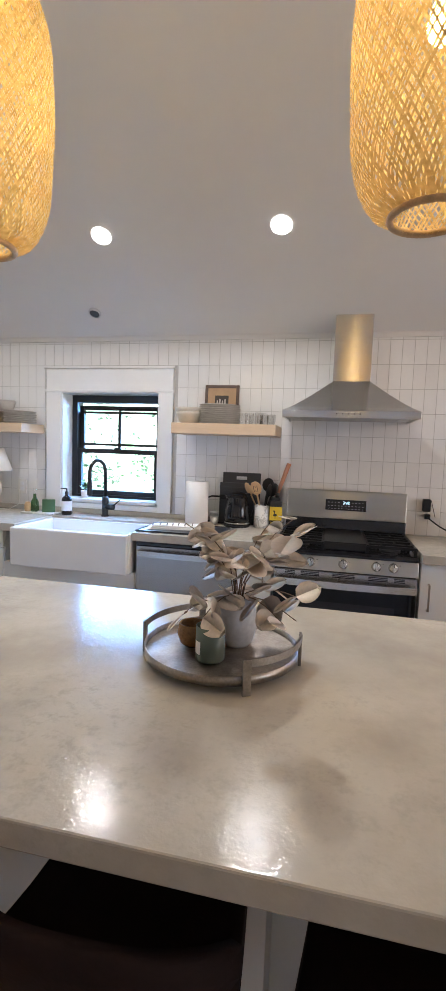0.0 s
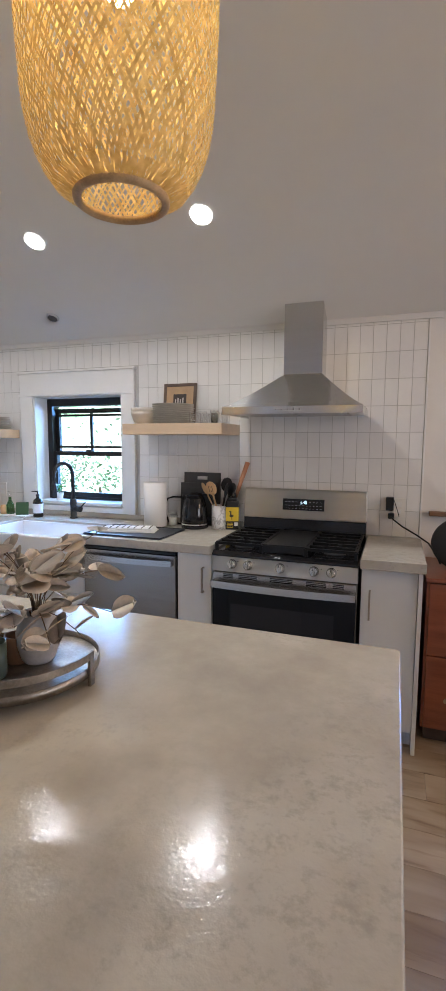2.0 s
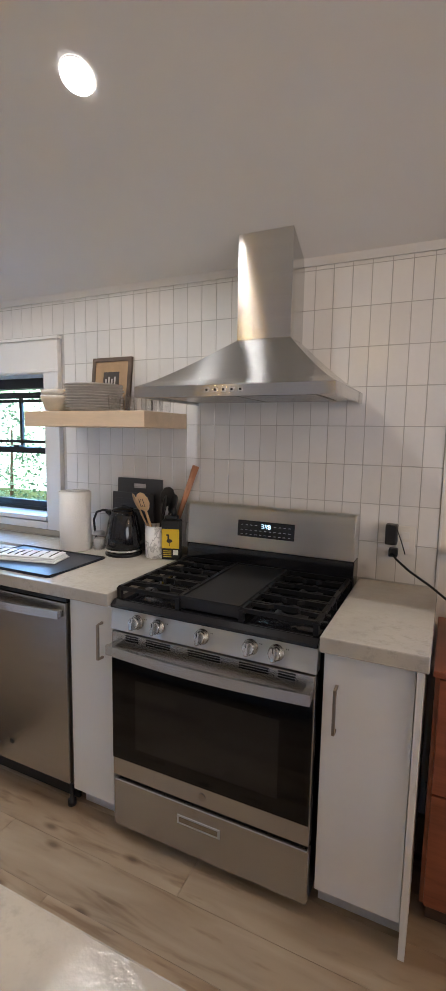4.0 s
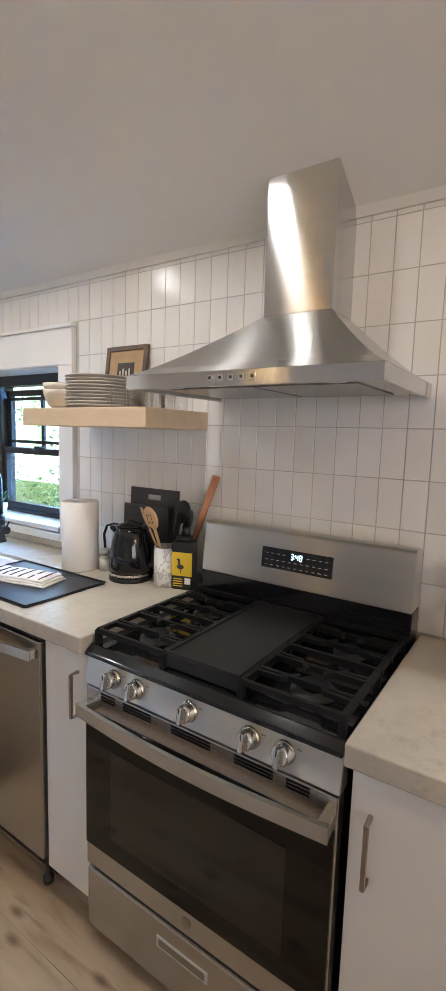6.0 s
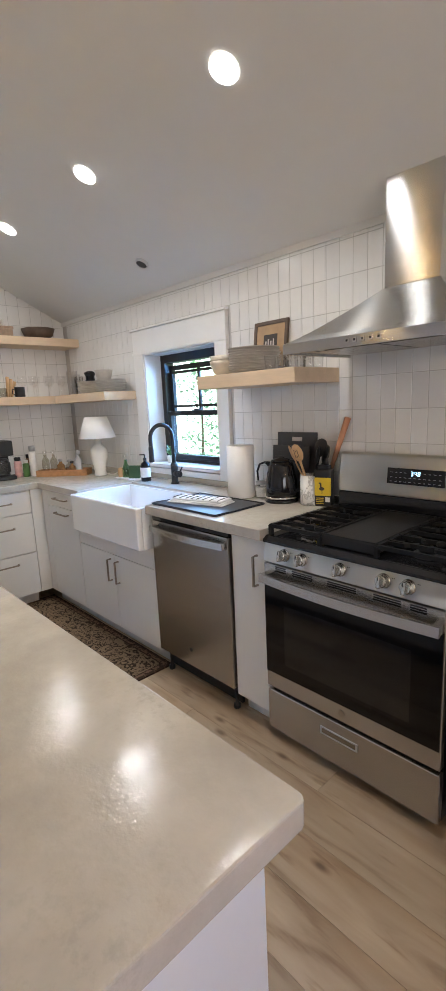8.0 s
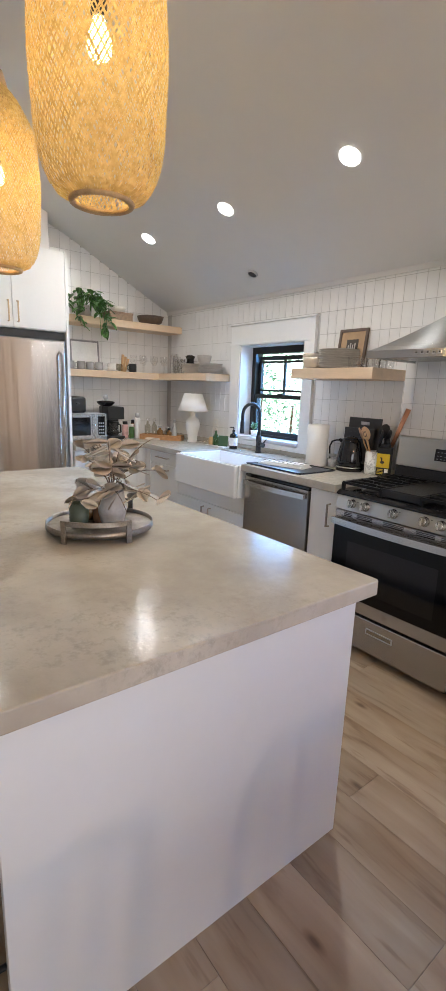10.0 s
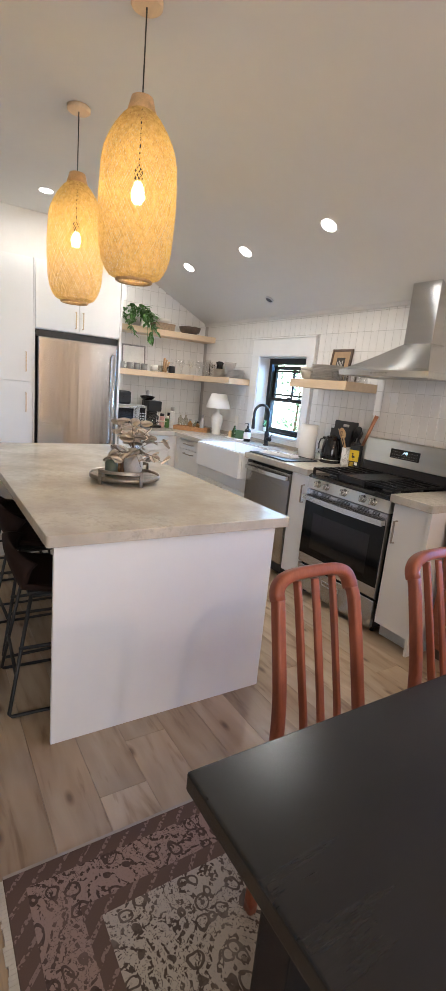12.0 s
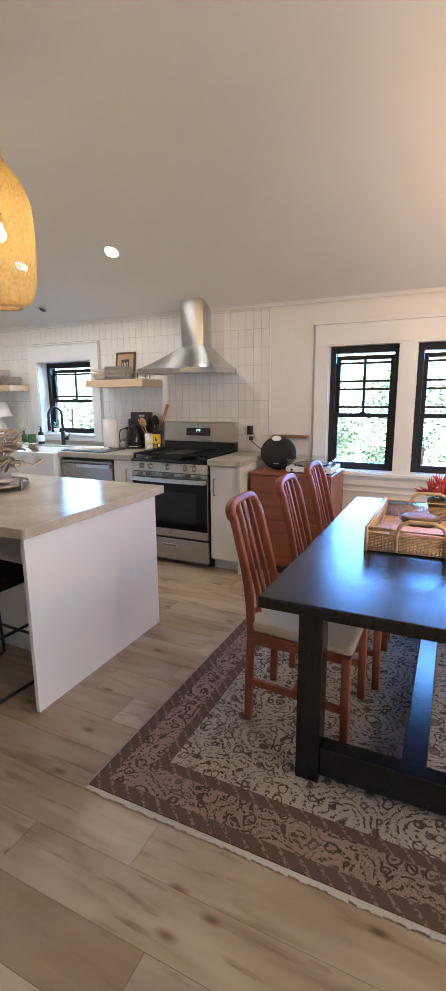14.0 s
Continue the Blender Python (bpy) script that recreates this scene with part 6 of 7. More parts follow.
def tray():
    c, r, z = Vector((-0.260, 1.212, 0)), 0.198, IT
    ob = thing("serving_tray", (c.x, c.y, z), "round worn pewter footed tray with two strap handles on the island", "tray")
    zt = z + 0.024
    part("plate", lathe([(r - 0.002, 0), (r - 0.002, 0.005)], (c.x, c.y, zt), 56), PEWTER, ob)
    part("rim", lathe([(r, -0.003), (r + 0.004, -0.003), (r + 0.004, 0.020), (r, 0.020), (r - 0.001, 0.0055)], (c.x, c.y, zt), 56, caps=False), PEWTER, ob)
    for base in (-61, 119):
        pts = [(c.x + (r + 0.009) * math.cos(radians(base + a)), c.y + (r + 0.009) * math.sin(radians(base + a)), zt + 0.052) for a in range(0, 70, 6)]
        part("handle", tube(pts, 0, flat=(0.006, 0.018)), PEWTER, ob)
        for a in (0, 66):
            p = (c.x + (r + 0.009) * math.cos(radians(base + a)), c.y + (r + 0.009) * math.sin(radians(base + a)))
            m = Matrix.Translation((*p, 0)) @ Matrix.Rotation(radians(base + a), 4, "Z")
            part("leg", box((-0.004, -0.010, z), (0.004, 0.010, zt + 0.061), 0.0015, m=m), PEWTER, ob)
    zp = zt + 0.0055
    candle = thing("candle", (-0.270, 1.132, zp), "green frosted glass candle with a white label on the tray", "candle")
    part("jar", lathe([(0.033, 0), (0.0365, 0.004), (0.0365, 0.086), (0.034, 0.086), (0.034, 0.03)], (-0.270, 1.132, zp), 32, caps=True), CANDLE, candle)
    own = bmesh.new()
    vs = []
    for i in range(7):
        a = radians(-160 + i * 7)
        vs.append([own.verts.new((-0.270 + 0.037 * math.cos(a), 1.132 + 0.037 * math.sin(a), zp + h)) for h in (0.02, 0.052)])
    for a, b in zip(vs, vs[1:]):
        own.faces.new((a[0], b[0], b[1], a[1]))
    part("label", own, WHITECARD, candle, "white paper label")
    vessel("small_cup", (-0.335, 1.20, zp), [(0.02, 0), (0.034, 0.012), (0.041, 0.035), (0.036, 0.062), (0.033, 0.062), (0.036, 0.035), (0.02, 0.015)], AMBER, "small amber glazed cup on the tray", "cup", 30)
    vessel("dark_cup", (-0.275, 1.225, zp), [(0.03, 0), (0.034, 0.01), (0.032, 0.07), (0.028, 0.07), (0.028, 0.02)], BROWNWOOD, "dark brown cup on the tray", "cup", 26)
    v = thing("vase", (-0.226, 1.247, zp), "speckled grey ribbed stoneware vase of dried eucalyptus", "vase")
    part("pot", lathe([(0.034, 0), (0.044, 0.012), (0.054, 0.05), (0.054, 0.08), (0.046, 0.112), (0.043, 0.130), (0.039, 0.130), (0.041, 0.11), (0.048, 0.08)], (-0.226, 1.247, zp), 36), VASE, v)
    rnd = random.Random(21)
    top = Vector((-0.226, 1.247, zp + 0.125))
    for k in range(21):
        a = 2 * math.pi * k / 21 + rnd.uniform(-0.2, 0.2)
        reach, rise = rnd.uniform(0.07, 0.21), rnd.uniform(0.06, 0.225)
        if k % 3 == 0:
            rise = rnd.uniform(-0.075, 0.0)
            reach = rnd.uniform(0.15, 0.20)
        end = top + Vector((math.cos(a) * reach, math.sin(a) * reach * 0.9, rise))
        mid = top + Vector((math.cos(a) * reach * 0.35, math.sin(a) * reach * 0.35, 0.05 + rise * 0.5))
        pts = [top + Vector((0, 0, -0.06))]
        for j in range(1, 7):
            t = j / 6
            pts.append(top * (1 - t) ** 2 + mid * 2 * t * (1 - t) + end * t * t)
        part("stem", tube(pts, 0.0014, 5), TWIG, v)
        for j in range(2, 7):
            for s in (-1, 1):
                if rnd.random() < 0.58:
                    continue
                p = pts[j]
                d = Vector((math.cos(a + s * rnd.uniform(0.5, 1.7)), math.sin(a + s * rnd.uniform(0.5, 1.7)), rnd.uniform(-0.5, 0.9)))
                size = rnd.uniform(0.052, 0.086)
                own = leaf_mesh_at((0, 0, 0), d, size, size * rnd.uniform(0.72, 0.92), 0.04, 0.10, n=10)
                own.transform(Matrix.Translation(p) @ Matrix.Rotation(rnd.uniform(-1.2, 1.2), 4, d))
                part("leaf", own, DRYLEAF if rnd.random() < 0.6 else DRYLEAF2, v)


tray()

# counter by the range
vessel("paper_towel_roll", (-0.875, 3.14, CT), [(0.074, 0), (0.076, 0.003), (0.077, 0.288), (0.074, 0.291), (0.022, 0.291), (0.021, 0.26)], PAPER, "white paper towel roll standing on the counter", "paper towel", 36)
ob = thing("glass_jar", (-0.765, 3.185, CT), "small glass jar of white powder with a metal lid", "jar")
part("jar", lathe([(0.027, 0), (0.03, 0.004), (0.03, 0.065), (0.024, 0.074)], (-0.765, 3.185, CT), 24), GLASS, ob)
part("contents", lathe([(0.027, 0.003), (0.0275, 0.055)], (-0.765, 3.185, CT), 24), CERAMIC, ob)
part("lid", lathe([(0.027, 0.0745), (0.028, 0.076), (0.028, 0.088), (0.024, 0.091)], (-0.765, 3.185, CT), 24), SILVER, ob)


def kettle():
    x, y, z = -0.60, 3.165, CT
    ob = thing("electric_kettle", (x, y, z), "gloss black electric kettle with a chrome base ring", "kettle")
    part("base", lathe([(0.086, 0), (0.088, 0.004), (0.086, 0.018), (0.077, 0.022)], (x, y, z), 36), GLOSS, ob)
    part("ring", lathe([(0.085, 0.0225), (0.087, 0.024), (0.086, 0.031), (0.081, 0.033)], (x, y, z), 36), CHROME, ob)
    part("body", lathe([(0.084, 0.0335), (0.086, 0.06), (0.080, 0.12), (0.066, 0.19), (0.058, 0.212)], (x, y, z), 36), GLOSS, ob)
    part("lid", lathe([(0.055, 0.2105), (0.05, 0.222), (0.02, 0.23), (0.012, 0.236)], (x, y, z), 32), GLOSS, ob)
    part("spout", prism([(-0.05, z + 0.17), (-0.085, z + 0.205), (-0.078, z + 0.214), (-0.045, z + 0.212)], 1, -0.018, 0.018, 0.004, m=Matrix.Translation((x, y, 0)) @ Matrix.Rotation(radians(25), 4, "Z")), GLOSS, ob)
    m = Matrix.Translation((x, y, z)) @ Matrix.Rotation(radians(15), 4, "Z")
    part("handle", tube([(0.05, 0, 0.215), (0.085, 0, 0.22), (0.112, 0, 0.19), (0.115, 0, 0.12), (0.10, 0, 0.07), (0.074, 0, 0.055)], 0.0, flat=(0.022, 0.015), m=m), BLACK, ob)
    g = Matrix.Translation((x, y, z)) @ Matrix.Rotation(radians(-125), 4, "Z")
    part("water_gauge", box((0.058, -0.009, 0.075), (0.0775, 0.009, 0.165), 0.006, m=g), SMOKE, ob, "grey water gauge")
    part("cord", tube([(x - 0.05, y + 0.06, z + 0.012), (-0.72, 3.22, z + 0.008), (-0.83, 3.25, z + 0.01), (-0.862, 3.27, z + 0.06), (-0.862, 3.262, z + 0.13), (-0.84, 3.26, z + 0.172), (-0.80, 3.26, z + 0.185), (-0.735, 3.27, z + 0.184)], 0.006, 8), BLACK, ob)
    part("plug", box((-0.745, 3.262, z + 0.165), (-0.70, 3.305, z + 0.20), 0.006), BLACK, ob)


kettle()
outlet(-0.722, 1.165)


def cutting_boards():
    for k, (x0, x1, top, y, label) in enumerate(((-0.735, -0.47, 0.355, 3.285, "dark grey cutting board with a slot"), (-0.75, -0.50, 0.285, 3.262, "dark grey grooved cutting board"))):
        m = Matrix.Translation((0, y, CT)) @ Matrix.Rotation(radians(-3), 4, "X")
        ob = thing("cutting_board", ((x0 + x1) / 2, y, CT), label + " on the counter", "cutting board", "cutting boards")
        own = bmesh.new()
        s0, s1, zl, zh = (x0 + x1) / 2 - 0.038, (x0 + x1) / 2 + 0.038, top - 0.048, top - 0.026
        if k == 0:
            for lo, hi in (((x0, 0, 0), (x1, 0.008, zl)), ((x0, 0, zl), (s0, 0.008, zh)), ((s1, 0, zl), (x1, 0.008, zh)), ((x0, 0, zh), (x1, 0.008, top))):
                box(lo, hi, bm=own, m=m)
        else:
            box((x0, 0, 0), (x1, 0.008, top), 0.003, own, m=m)
        part("board", own, GREYPLASTIC, ob)
        if k:
            for j in range(3):
                part("rib", box((x0 + 0.02, -0.003, top - 0.04 - 0.028 * j), (x1 - 0.06, 0.0, top - 0.03 - 0.028 * j), 0.001, m=m), GREYPLASTIC, ob)


cutting_boards()


def utensils():
    x, y = -0.435, 3.205
    ob = thing("utensil_crock", (x, y, CT), "white marble utensil crock on the counter", "crock")
    part("crock", lathe([(0.054, 0), (0.057, 0.003), (0.057, 0.15), (0.051, 0.15), (0.051, 0.01)], (x, y, CT), 32), MARBLE, ob)
    z = CT + 0.012

    def spoon(dx, dy, h, w, material, label, slots=0):
        t = thing("wooden_spoon" if material is BEECH else "kitchen_spatula", (x, y, z), label, "utensil", "utensils in the crock")
        a, b = Vector((x - dx * 0.2, y - dy * 0.2, z)), Vector((x + dx, y + dy, CT + h))
        part("handle", rod(a, b, 0.006, 0.006, 10), material, t)
        d = (b - a).normalized()
        own = lathe([(0.006, -0.045), (w * 0.7, -0.03), (w, -0.005), (w * 0.95, 0.02), (w * 0.6, 0.042), (0.006, 0.05)], segs=20)
        own.transform(Matrix.Translation(b + d * 0.04) @ d.to_track_quat("Z", "Y").to_matrix().to_4x4() @ Matrix.Rotation(radians(28), 4, "Z") @ Matrix.Diagonal((1, 0.22, 1, 1)))
        part("bowl", own, material, t)
        for s in range(slots):
            q = b + d * 0.04
            part("slot", box((-0.014 + 0.012 * s, -0.0085, -0.018), (-0.010 + 0.012 * s, -0.0068, 0.022), m=Matrix.Translation(q) @ d.to_track_quat("Z", "Y").to_matrix().to_4x4() @ Matrix.Rotation(radians(28), 4, "Z")), DARKWOOD, t)

    spoon(-0.035, -0.045, 0.222, 0.040, BEECH, "slotted beech spoon in the crock", 3)
    spoon(-0.078, -0.025, 0.215, 0.034, BEECH, "round beech spoon in the crock")
    spoon(0.03, 0.0, 0.205, 0.042, BLACK, "black nylon ladle in the crock")
    spoon(0.05, 0.03, 0.21, 0.038, BLACK, "black nylon spatula in the crock")
    spoon(0.02, 0.04, 0.24, 0.040, BLACK, "black nylon turner in the crock")
    solid("rolling_pin", rod((x + 0.06, 3.27, CT + 0.14), (x + 0.155, 3.295, CT + 0.43), 0.011, 0.016, 14), REDWOOD, (x + 0.06, 3.27, CT + 0.14), "slim reddish wooden spatula handle leaning on the tiles", "utensil")


utensils()


def oil_bottle():
    x, y = -0.352, 3.20
    m = Matrix.Translation((x, y, CT)) @ Matrix.Rotation(radians(18), 4, "Z")
    ob = thing("oil_tin", (x, y, CT), "black and yellow oil tin with a black pouring cap", "bottle")
    part("body", box((-0.038, -0.026, 0), (0.038, 0.026, 0.185), 0.006, m=m), BLACK, ob)
    lab = part("label", box((-0.0365, -0.0272, 0.055), (0.0365, -0.0262, 0.145), m=m), YELLOW, ob, "yellow label with a black bird")
    bird = bm_new()
    lathe([(0.011, 0), (0.011, 0.0008)], segs=16, bm=bird, m=m @ Matrix.Translation((-0.004, -0.0275, 0.09)) @ Matrix.Rotation(radians(90), 4, "X") @ Matrix.Diagonal((1.1, 0.8, 1, 1)))
    box((-0.012, -0.0282, 0.09), (-0.005, -0.0275, 0.118), bm=bird, m=m)
    box((-0.017, -0.0282, 0.114), (-0.006, -0.0275, 0.121), bm=bird, m=m)
    box((-0.004, -0.0282, 0.066), (-0.0015, -0.0275, 0.084), bm=bird, m=m)
    part("bird_mark", bird, INK, lab)
    part("barcode", box((0.012, -0.0285, 0.025), (0.032, -0.0262, 0.048), m=m), WHITECARD, ob, "white printed panel")
    for k in range(4):
        part("text_line", box((-0.03, -0.0272, 0.014 + 0.009 * k), (0.004, -0.0264, 0.0175 + 0.009 * k), m=m), YELLOW, ob)
    part("cap", box((-0.026, -0.018, 0.1855), (0.026, 0.018, 0.205), 0.005, m=m), BLACK, ob)
    part("spout", lathe([(0.012, 0), (0.010, 0.03)], tuple(Vector((x + 0.01, y, CT + 0.205))), 14), BLACK, ob)
    ob.scale = (1.12, 1.12, 1.0)


oil_bottle()

ob = thing("drying_mat", (-0.875, 2.87, CT), "dark slate rubber drying mat on the counter by the sink", "mat")
part("mat", prism([(-1.125, 2.695), (-0.625, 2.695), (-0.615, 2.705), (-0.615, 3.04), (-0.625, 3.05), (-1.125, 3.05), (-1.135, 3.04), (-1.135, 2.705)], 2, CT + 0.0005, CT + 0.005, 0.0015), RUBBER, ob)
part("mat_rim", tube([(-1.13, 2.70, CT + 0.0065), (-0.62, 2.70, CT + 0.0065), (-0.62, 3.045, CT + 0.0065), (-1.13, 3.045, CT + 0.0065)], 0.0045, 8, closed=True), BLACK, ob, "raised black rim")
rnd = random.Random(3)


def dish_towel():
    m = Matrix.Translation((-0.93, 2.875, CT + 0.0055)) @ Matrix.Rotation(radians(14), 4, "Z")
    ob = thing("dish_towel", (-0.93, 2.875, CT + 0.0055), "folded white dish towel with dark grid lines on the mat", "towel")
    for k in range(3):
        own = bmesh.new()
        n, q = 22, 10
        grid = []
        for i in range(n + 1):
            row = []
            for j in range(q + 1):
                u, v = i / n - 0.5, j / q - 0.5
                h = 0.009 + 0.003 * noise.noise((u * 6 + k * 5, v * 5, k)) - 0.006 * max(0, abs(v) * 2 - 0.75) * 4 * 0.6 - 0.006 * max(0, abs(u) * 2 - 0.9) * 5
                row.append(own.verts.new((u * (0.30 - 0.02 * k) + 0.004 * k, v * (0.115 - 0.008 * k) + 0.004 * noise.noise((u * 4, k, 2)), max(0.001, h) + 0.009 * k)))
            grid.append(row)
        for i in range(n):
            for j in range(q):
                f = own.faces.new((grid[i][j], grid[i + 1][j], grid[i + 1][j + 1], grid[i][j + 1]))
                f.smooth = True
        ext = bmesh.ops.extrude_face_region(own, geom=own.faces[:])
        for v in ext["geom"]:
            if isinstance(v, bmesh.types.BMVert):
                v.co.z = max(0.0, v.co.z - 0.0095)
        bmesh.ops.recalc_face_normals(own, faces=own.faces[:])
        own.transform(m)
        part("fold", own, TOWEL, ob)
    for i in range(8):
        u = -0.12 + 0.034 * i
        part("stripe", tube([m @ Vector((u + 0.006 * math.sin(i), v, 0.0275 + 0.0025 * noise.noise((u * 6, v * 9, 2)) - 0.012 * max(0, abs(v) * 20 - 0.75))) for v in (-0.045, -0.025, 0, 0.025, 0.045)], 0.0, flat=(0.006, 0.0022)), INK, ob)
    ob.scale = (1.22, 1.15, 1.0)


dish_towel()

# sink surroundings
ob = thing("soap_bottle", (-1.86, 3.16, CT), "dark amber soap bottle with a white label and black pump", "bottle")
part("bottle", lathe([(0.034, 0), (0.036, 0.004), (0.036, 0.11), (0.029, 0.128), (0.012, 0.14), (0.012, 0.148)], (-1.86, 3.16, CT), 26), GLOSS, ob)
part("label", lathe([(0.0365, 0.03), (0.0365, 0.10)], (-1.86, 3.16, CT), 26, caps=False), WHITECARD, ob, "white paper label")
bm = bm_new()
lathe([(0.012, 0.1485), (0.013, 0.165), (0.006, 0.17), (0.005, 0.19)], (-1.86, 3.16, CT), 16, bm)
rod((-1.86, 3.16, CT + 0.19), (-1.90, 3.145, CT + 0.188), 0.005, 0.004, 8, bm)
part("pump", bm, BLACK, ob)
solid("sponge_dish", box((-2.20, 3.10, CT), (-1.93, 3.20, CT + 0.008), 0.003), CERAMIC, (-2.06, 3.15, CT), "small white ceramic tray by the sink", "tray")
solid("green_card", box((-0.045, -0.004, 0), (0.045, 0.004, 0.095), 0.001, m=Matrix.Translation((-2.0, 3.15, CT + 0.0085)) @ Matrix.Rotation(radians(30), 4, "Z") @ Matrix.Rotation(radians(-12), 4, "X")), GREENBOX, (-2.0, 3.15, CT + 0.0085), "small dark green sponge pack leaning on the tray", "sponge")
vessel("green_bottle", (-2.12, 3.16, CT + 0.0085), [(0.026, 0), (0.03, 0.01), (0.028, 0.07), (0.011, 0.105), (0.011, 0.13)], GREENGLASS, "small green glass soap bottle", "bottle", 22)
vessel("bottle_stopper", (-2.12, 3.16, CT + 0.139), [(0.009, 0), (0.011, 0.01), (0.015, 0.03), (0.008, 0.042)], GLASS, "clear glass bottle stopper", "stopper", 18)
vessel("brush_pot", (-2.165, 3.14, CT + 0.0085), [(0.02, 0), (0.024, 0.02), (0.024, 0.05), (0.015, 0.07)], BEECH, "small round wooden scrubbing brush", "brush", 20)


def sill_plant():
    x, y, z = -1.83, 3.37, KW[2] + 0.0125
    ob = thing("potted_plant", (x, y, z), "small green plant in a white pot on the window sill", "plant")
    part("pot", lathe([(0.024, 0), (0.032, 0.055), (0.029, 0.055), (0.024, 0.03)], (x, y, z), 22), CERAMIC, ob)
    rnd = random.Random(8)
    for k in range(16):
        a = rnd.uniform(0, 6.28)
        d = Vector((math.cos(a), math.sin(a) * 0.5, rnd.uniform(0.3, 1.6)))
        part("leaf", leaf_mesh_at((x, y, z + 0.055 + rnd.uniform(0, 0.05)), d, rnd.uniform(0.05, 0.075), 0.034), LEAF, ob)
    part("stem", rod((x, y, z + 0.03), (x, y, z + 0.12), 0.002, segs=6), LEAF, ob)


sill_plant()


def table_lamp():
    x, y, z = -2.46, 3.13, CT
    ob = thing("table_lamp", (x, y, z), "white ceramic table lamp with a white cone shade, unlit", "lamp")
    part("base", lathe([(0.046, 0), (0.05, 0.006), (0.045, 0.03), (0.05, 0.08), (0.066, 0.14), (0.07, 0.18), (0.06, 0.215), (0.03, 0.24), (0.022, 0.26), (0.026, 0.275), (0.012, 0.285), (0.012, 0.31)], (x, y, z), 36), CERAMIC, ob)
    part("shade", lathe([(0.142, 0.30), (0.144, 0.302), (0.087, 0.462), (0.085, 0.460)], (x, y, z), 40, caps=False), PAPER, ob, "white fabric shade")
    part("harp", tube([(x, y, z + 0.30), (x, y, z + 0.45)], 0.004, 8), SILVER, ob)
    part("cord", tube([(x + 0.04, y + 0.03, z + 0.01), (x + 0.10, y + 0.06, z + 0.006), (x + 0.13, 3.27, z + 0.04), (x + 0.12, 3.29, z + 0.15)], 0.0025, 6), CERAMIC, ob)


table_lamp()
outlet(-2.33, 1.14)


def microwave():
    x0, x1, y0, y1, z = -3.20, -2.86, 1.985 + 0.02, 2.42, CT
    ob = thing("microwave", ((x0 + x1) / 2, (y0 + y1) / 2, z), "small stainless microwave with a black door window", "microwave")
    part("body", box((x0, y0, z + 0.012), (x1 - 0.02, y1, z + 0.25), 0.004), SILVER, ob)
    part("door", box((x1 - 0.0195, y0, z + 0.014), (x1, y1 - 0.115, z + 0.248), 0.004), STEEL, ob)
    part("door_window", box((x1 + 0.0002, y0 + 0.03, z + 0.05), (x1 + 0.002, y1 - 0.16, z + 0.215)), GLOSS, ob, "black window")
    part("control_panel", box((x1 - 0.0195, y1 - 0.113, z + 0.014), (x1, y1, z + 0.248), 0.003), STEEL, ob)
    part("keypad", box((x1 + 0.0002, y1 - 0.085, z + 0.05), (x1 + 0.002, y1 - 0.02, z + 0.225)), GLOSS, ob, "black keypad")
    for r in range(4):
        for c in range(3):
            part("key", box((x1 + 0.0022, y1 - 0.078 + 0.019 * c, z + 0.065 + 0.03 * r), (x1 + 0.003, y1 - 0.066 + 0.019 * c, z + 0.078 + 0.03 * r)), SILVER, ob)
    part("handle", tube([(x1, y1 - 0.128, z + 0.22), (x1 + 0.03, y1 - 0.128, z + 0.215), (x1 + 0.03, y1 - 0.128, z + 0.05), (x1, y1 - 0.128, z + 0.045)], 0.006, 8), CHROME, ob)
    for yy in (y0 + 0.04, y1 - 0.04):
        part("foot", lathe([(0.012, 0), (0.012, 0.0125)], (x1 - 0.05, yy, z), 12), BLACK, ob)
    t = thing("toaster", (-3.04, 2.17, z + 0.2505), "black toaster standing on the microwave", "toaster")
    part("body", box((-3.14, 2.08, z + 0.252), (-2.94, 2.26, z + 0.40), 0.025, segs=4), BLACK, t)
    part("slot", box((-3.10, 2.10, z + 0.3995), (-3.07, 2.24, z + 0.402)), SILVER, t)
    part("lever", box((-2.94, 2.155, z + 0.33), (-2.92, 2.185, z + 0.345), 0.003), BLACK, t)


microwave()


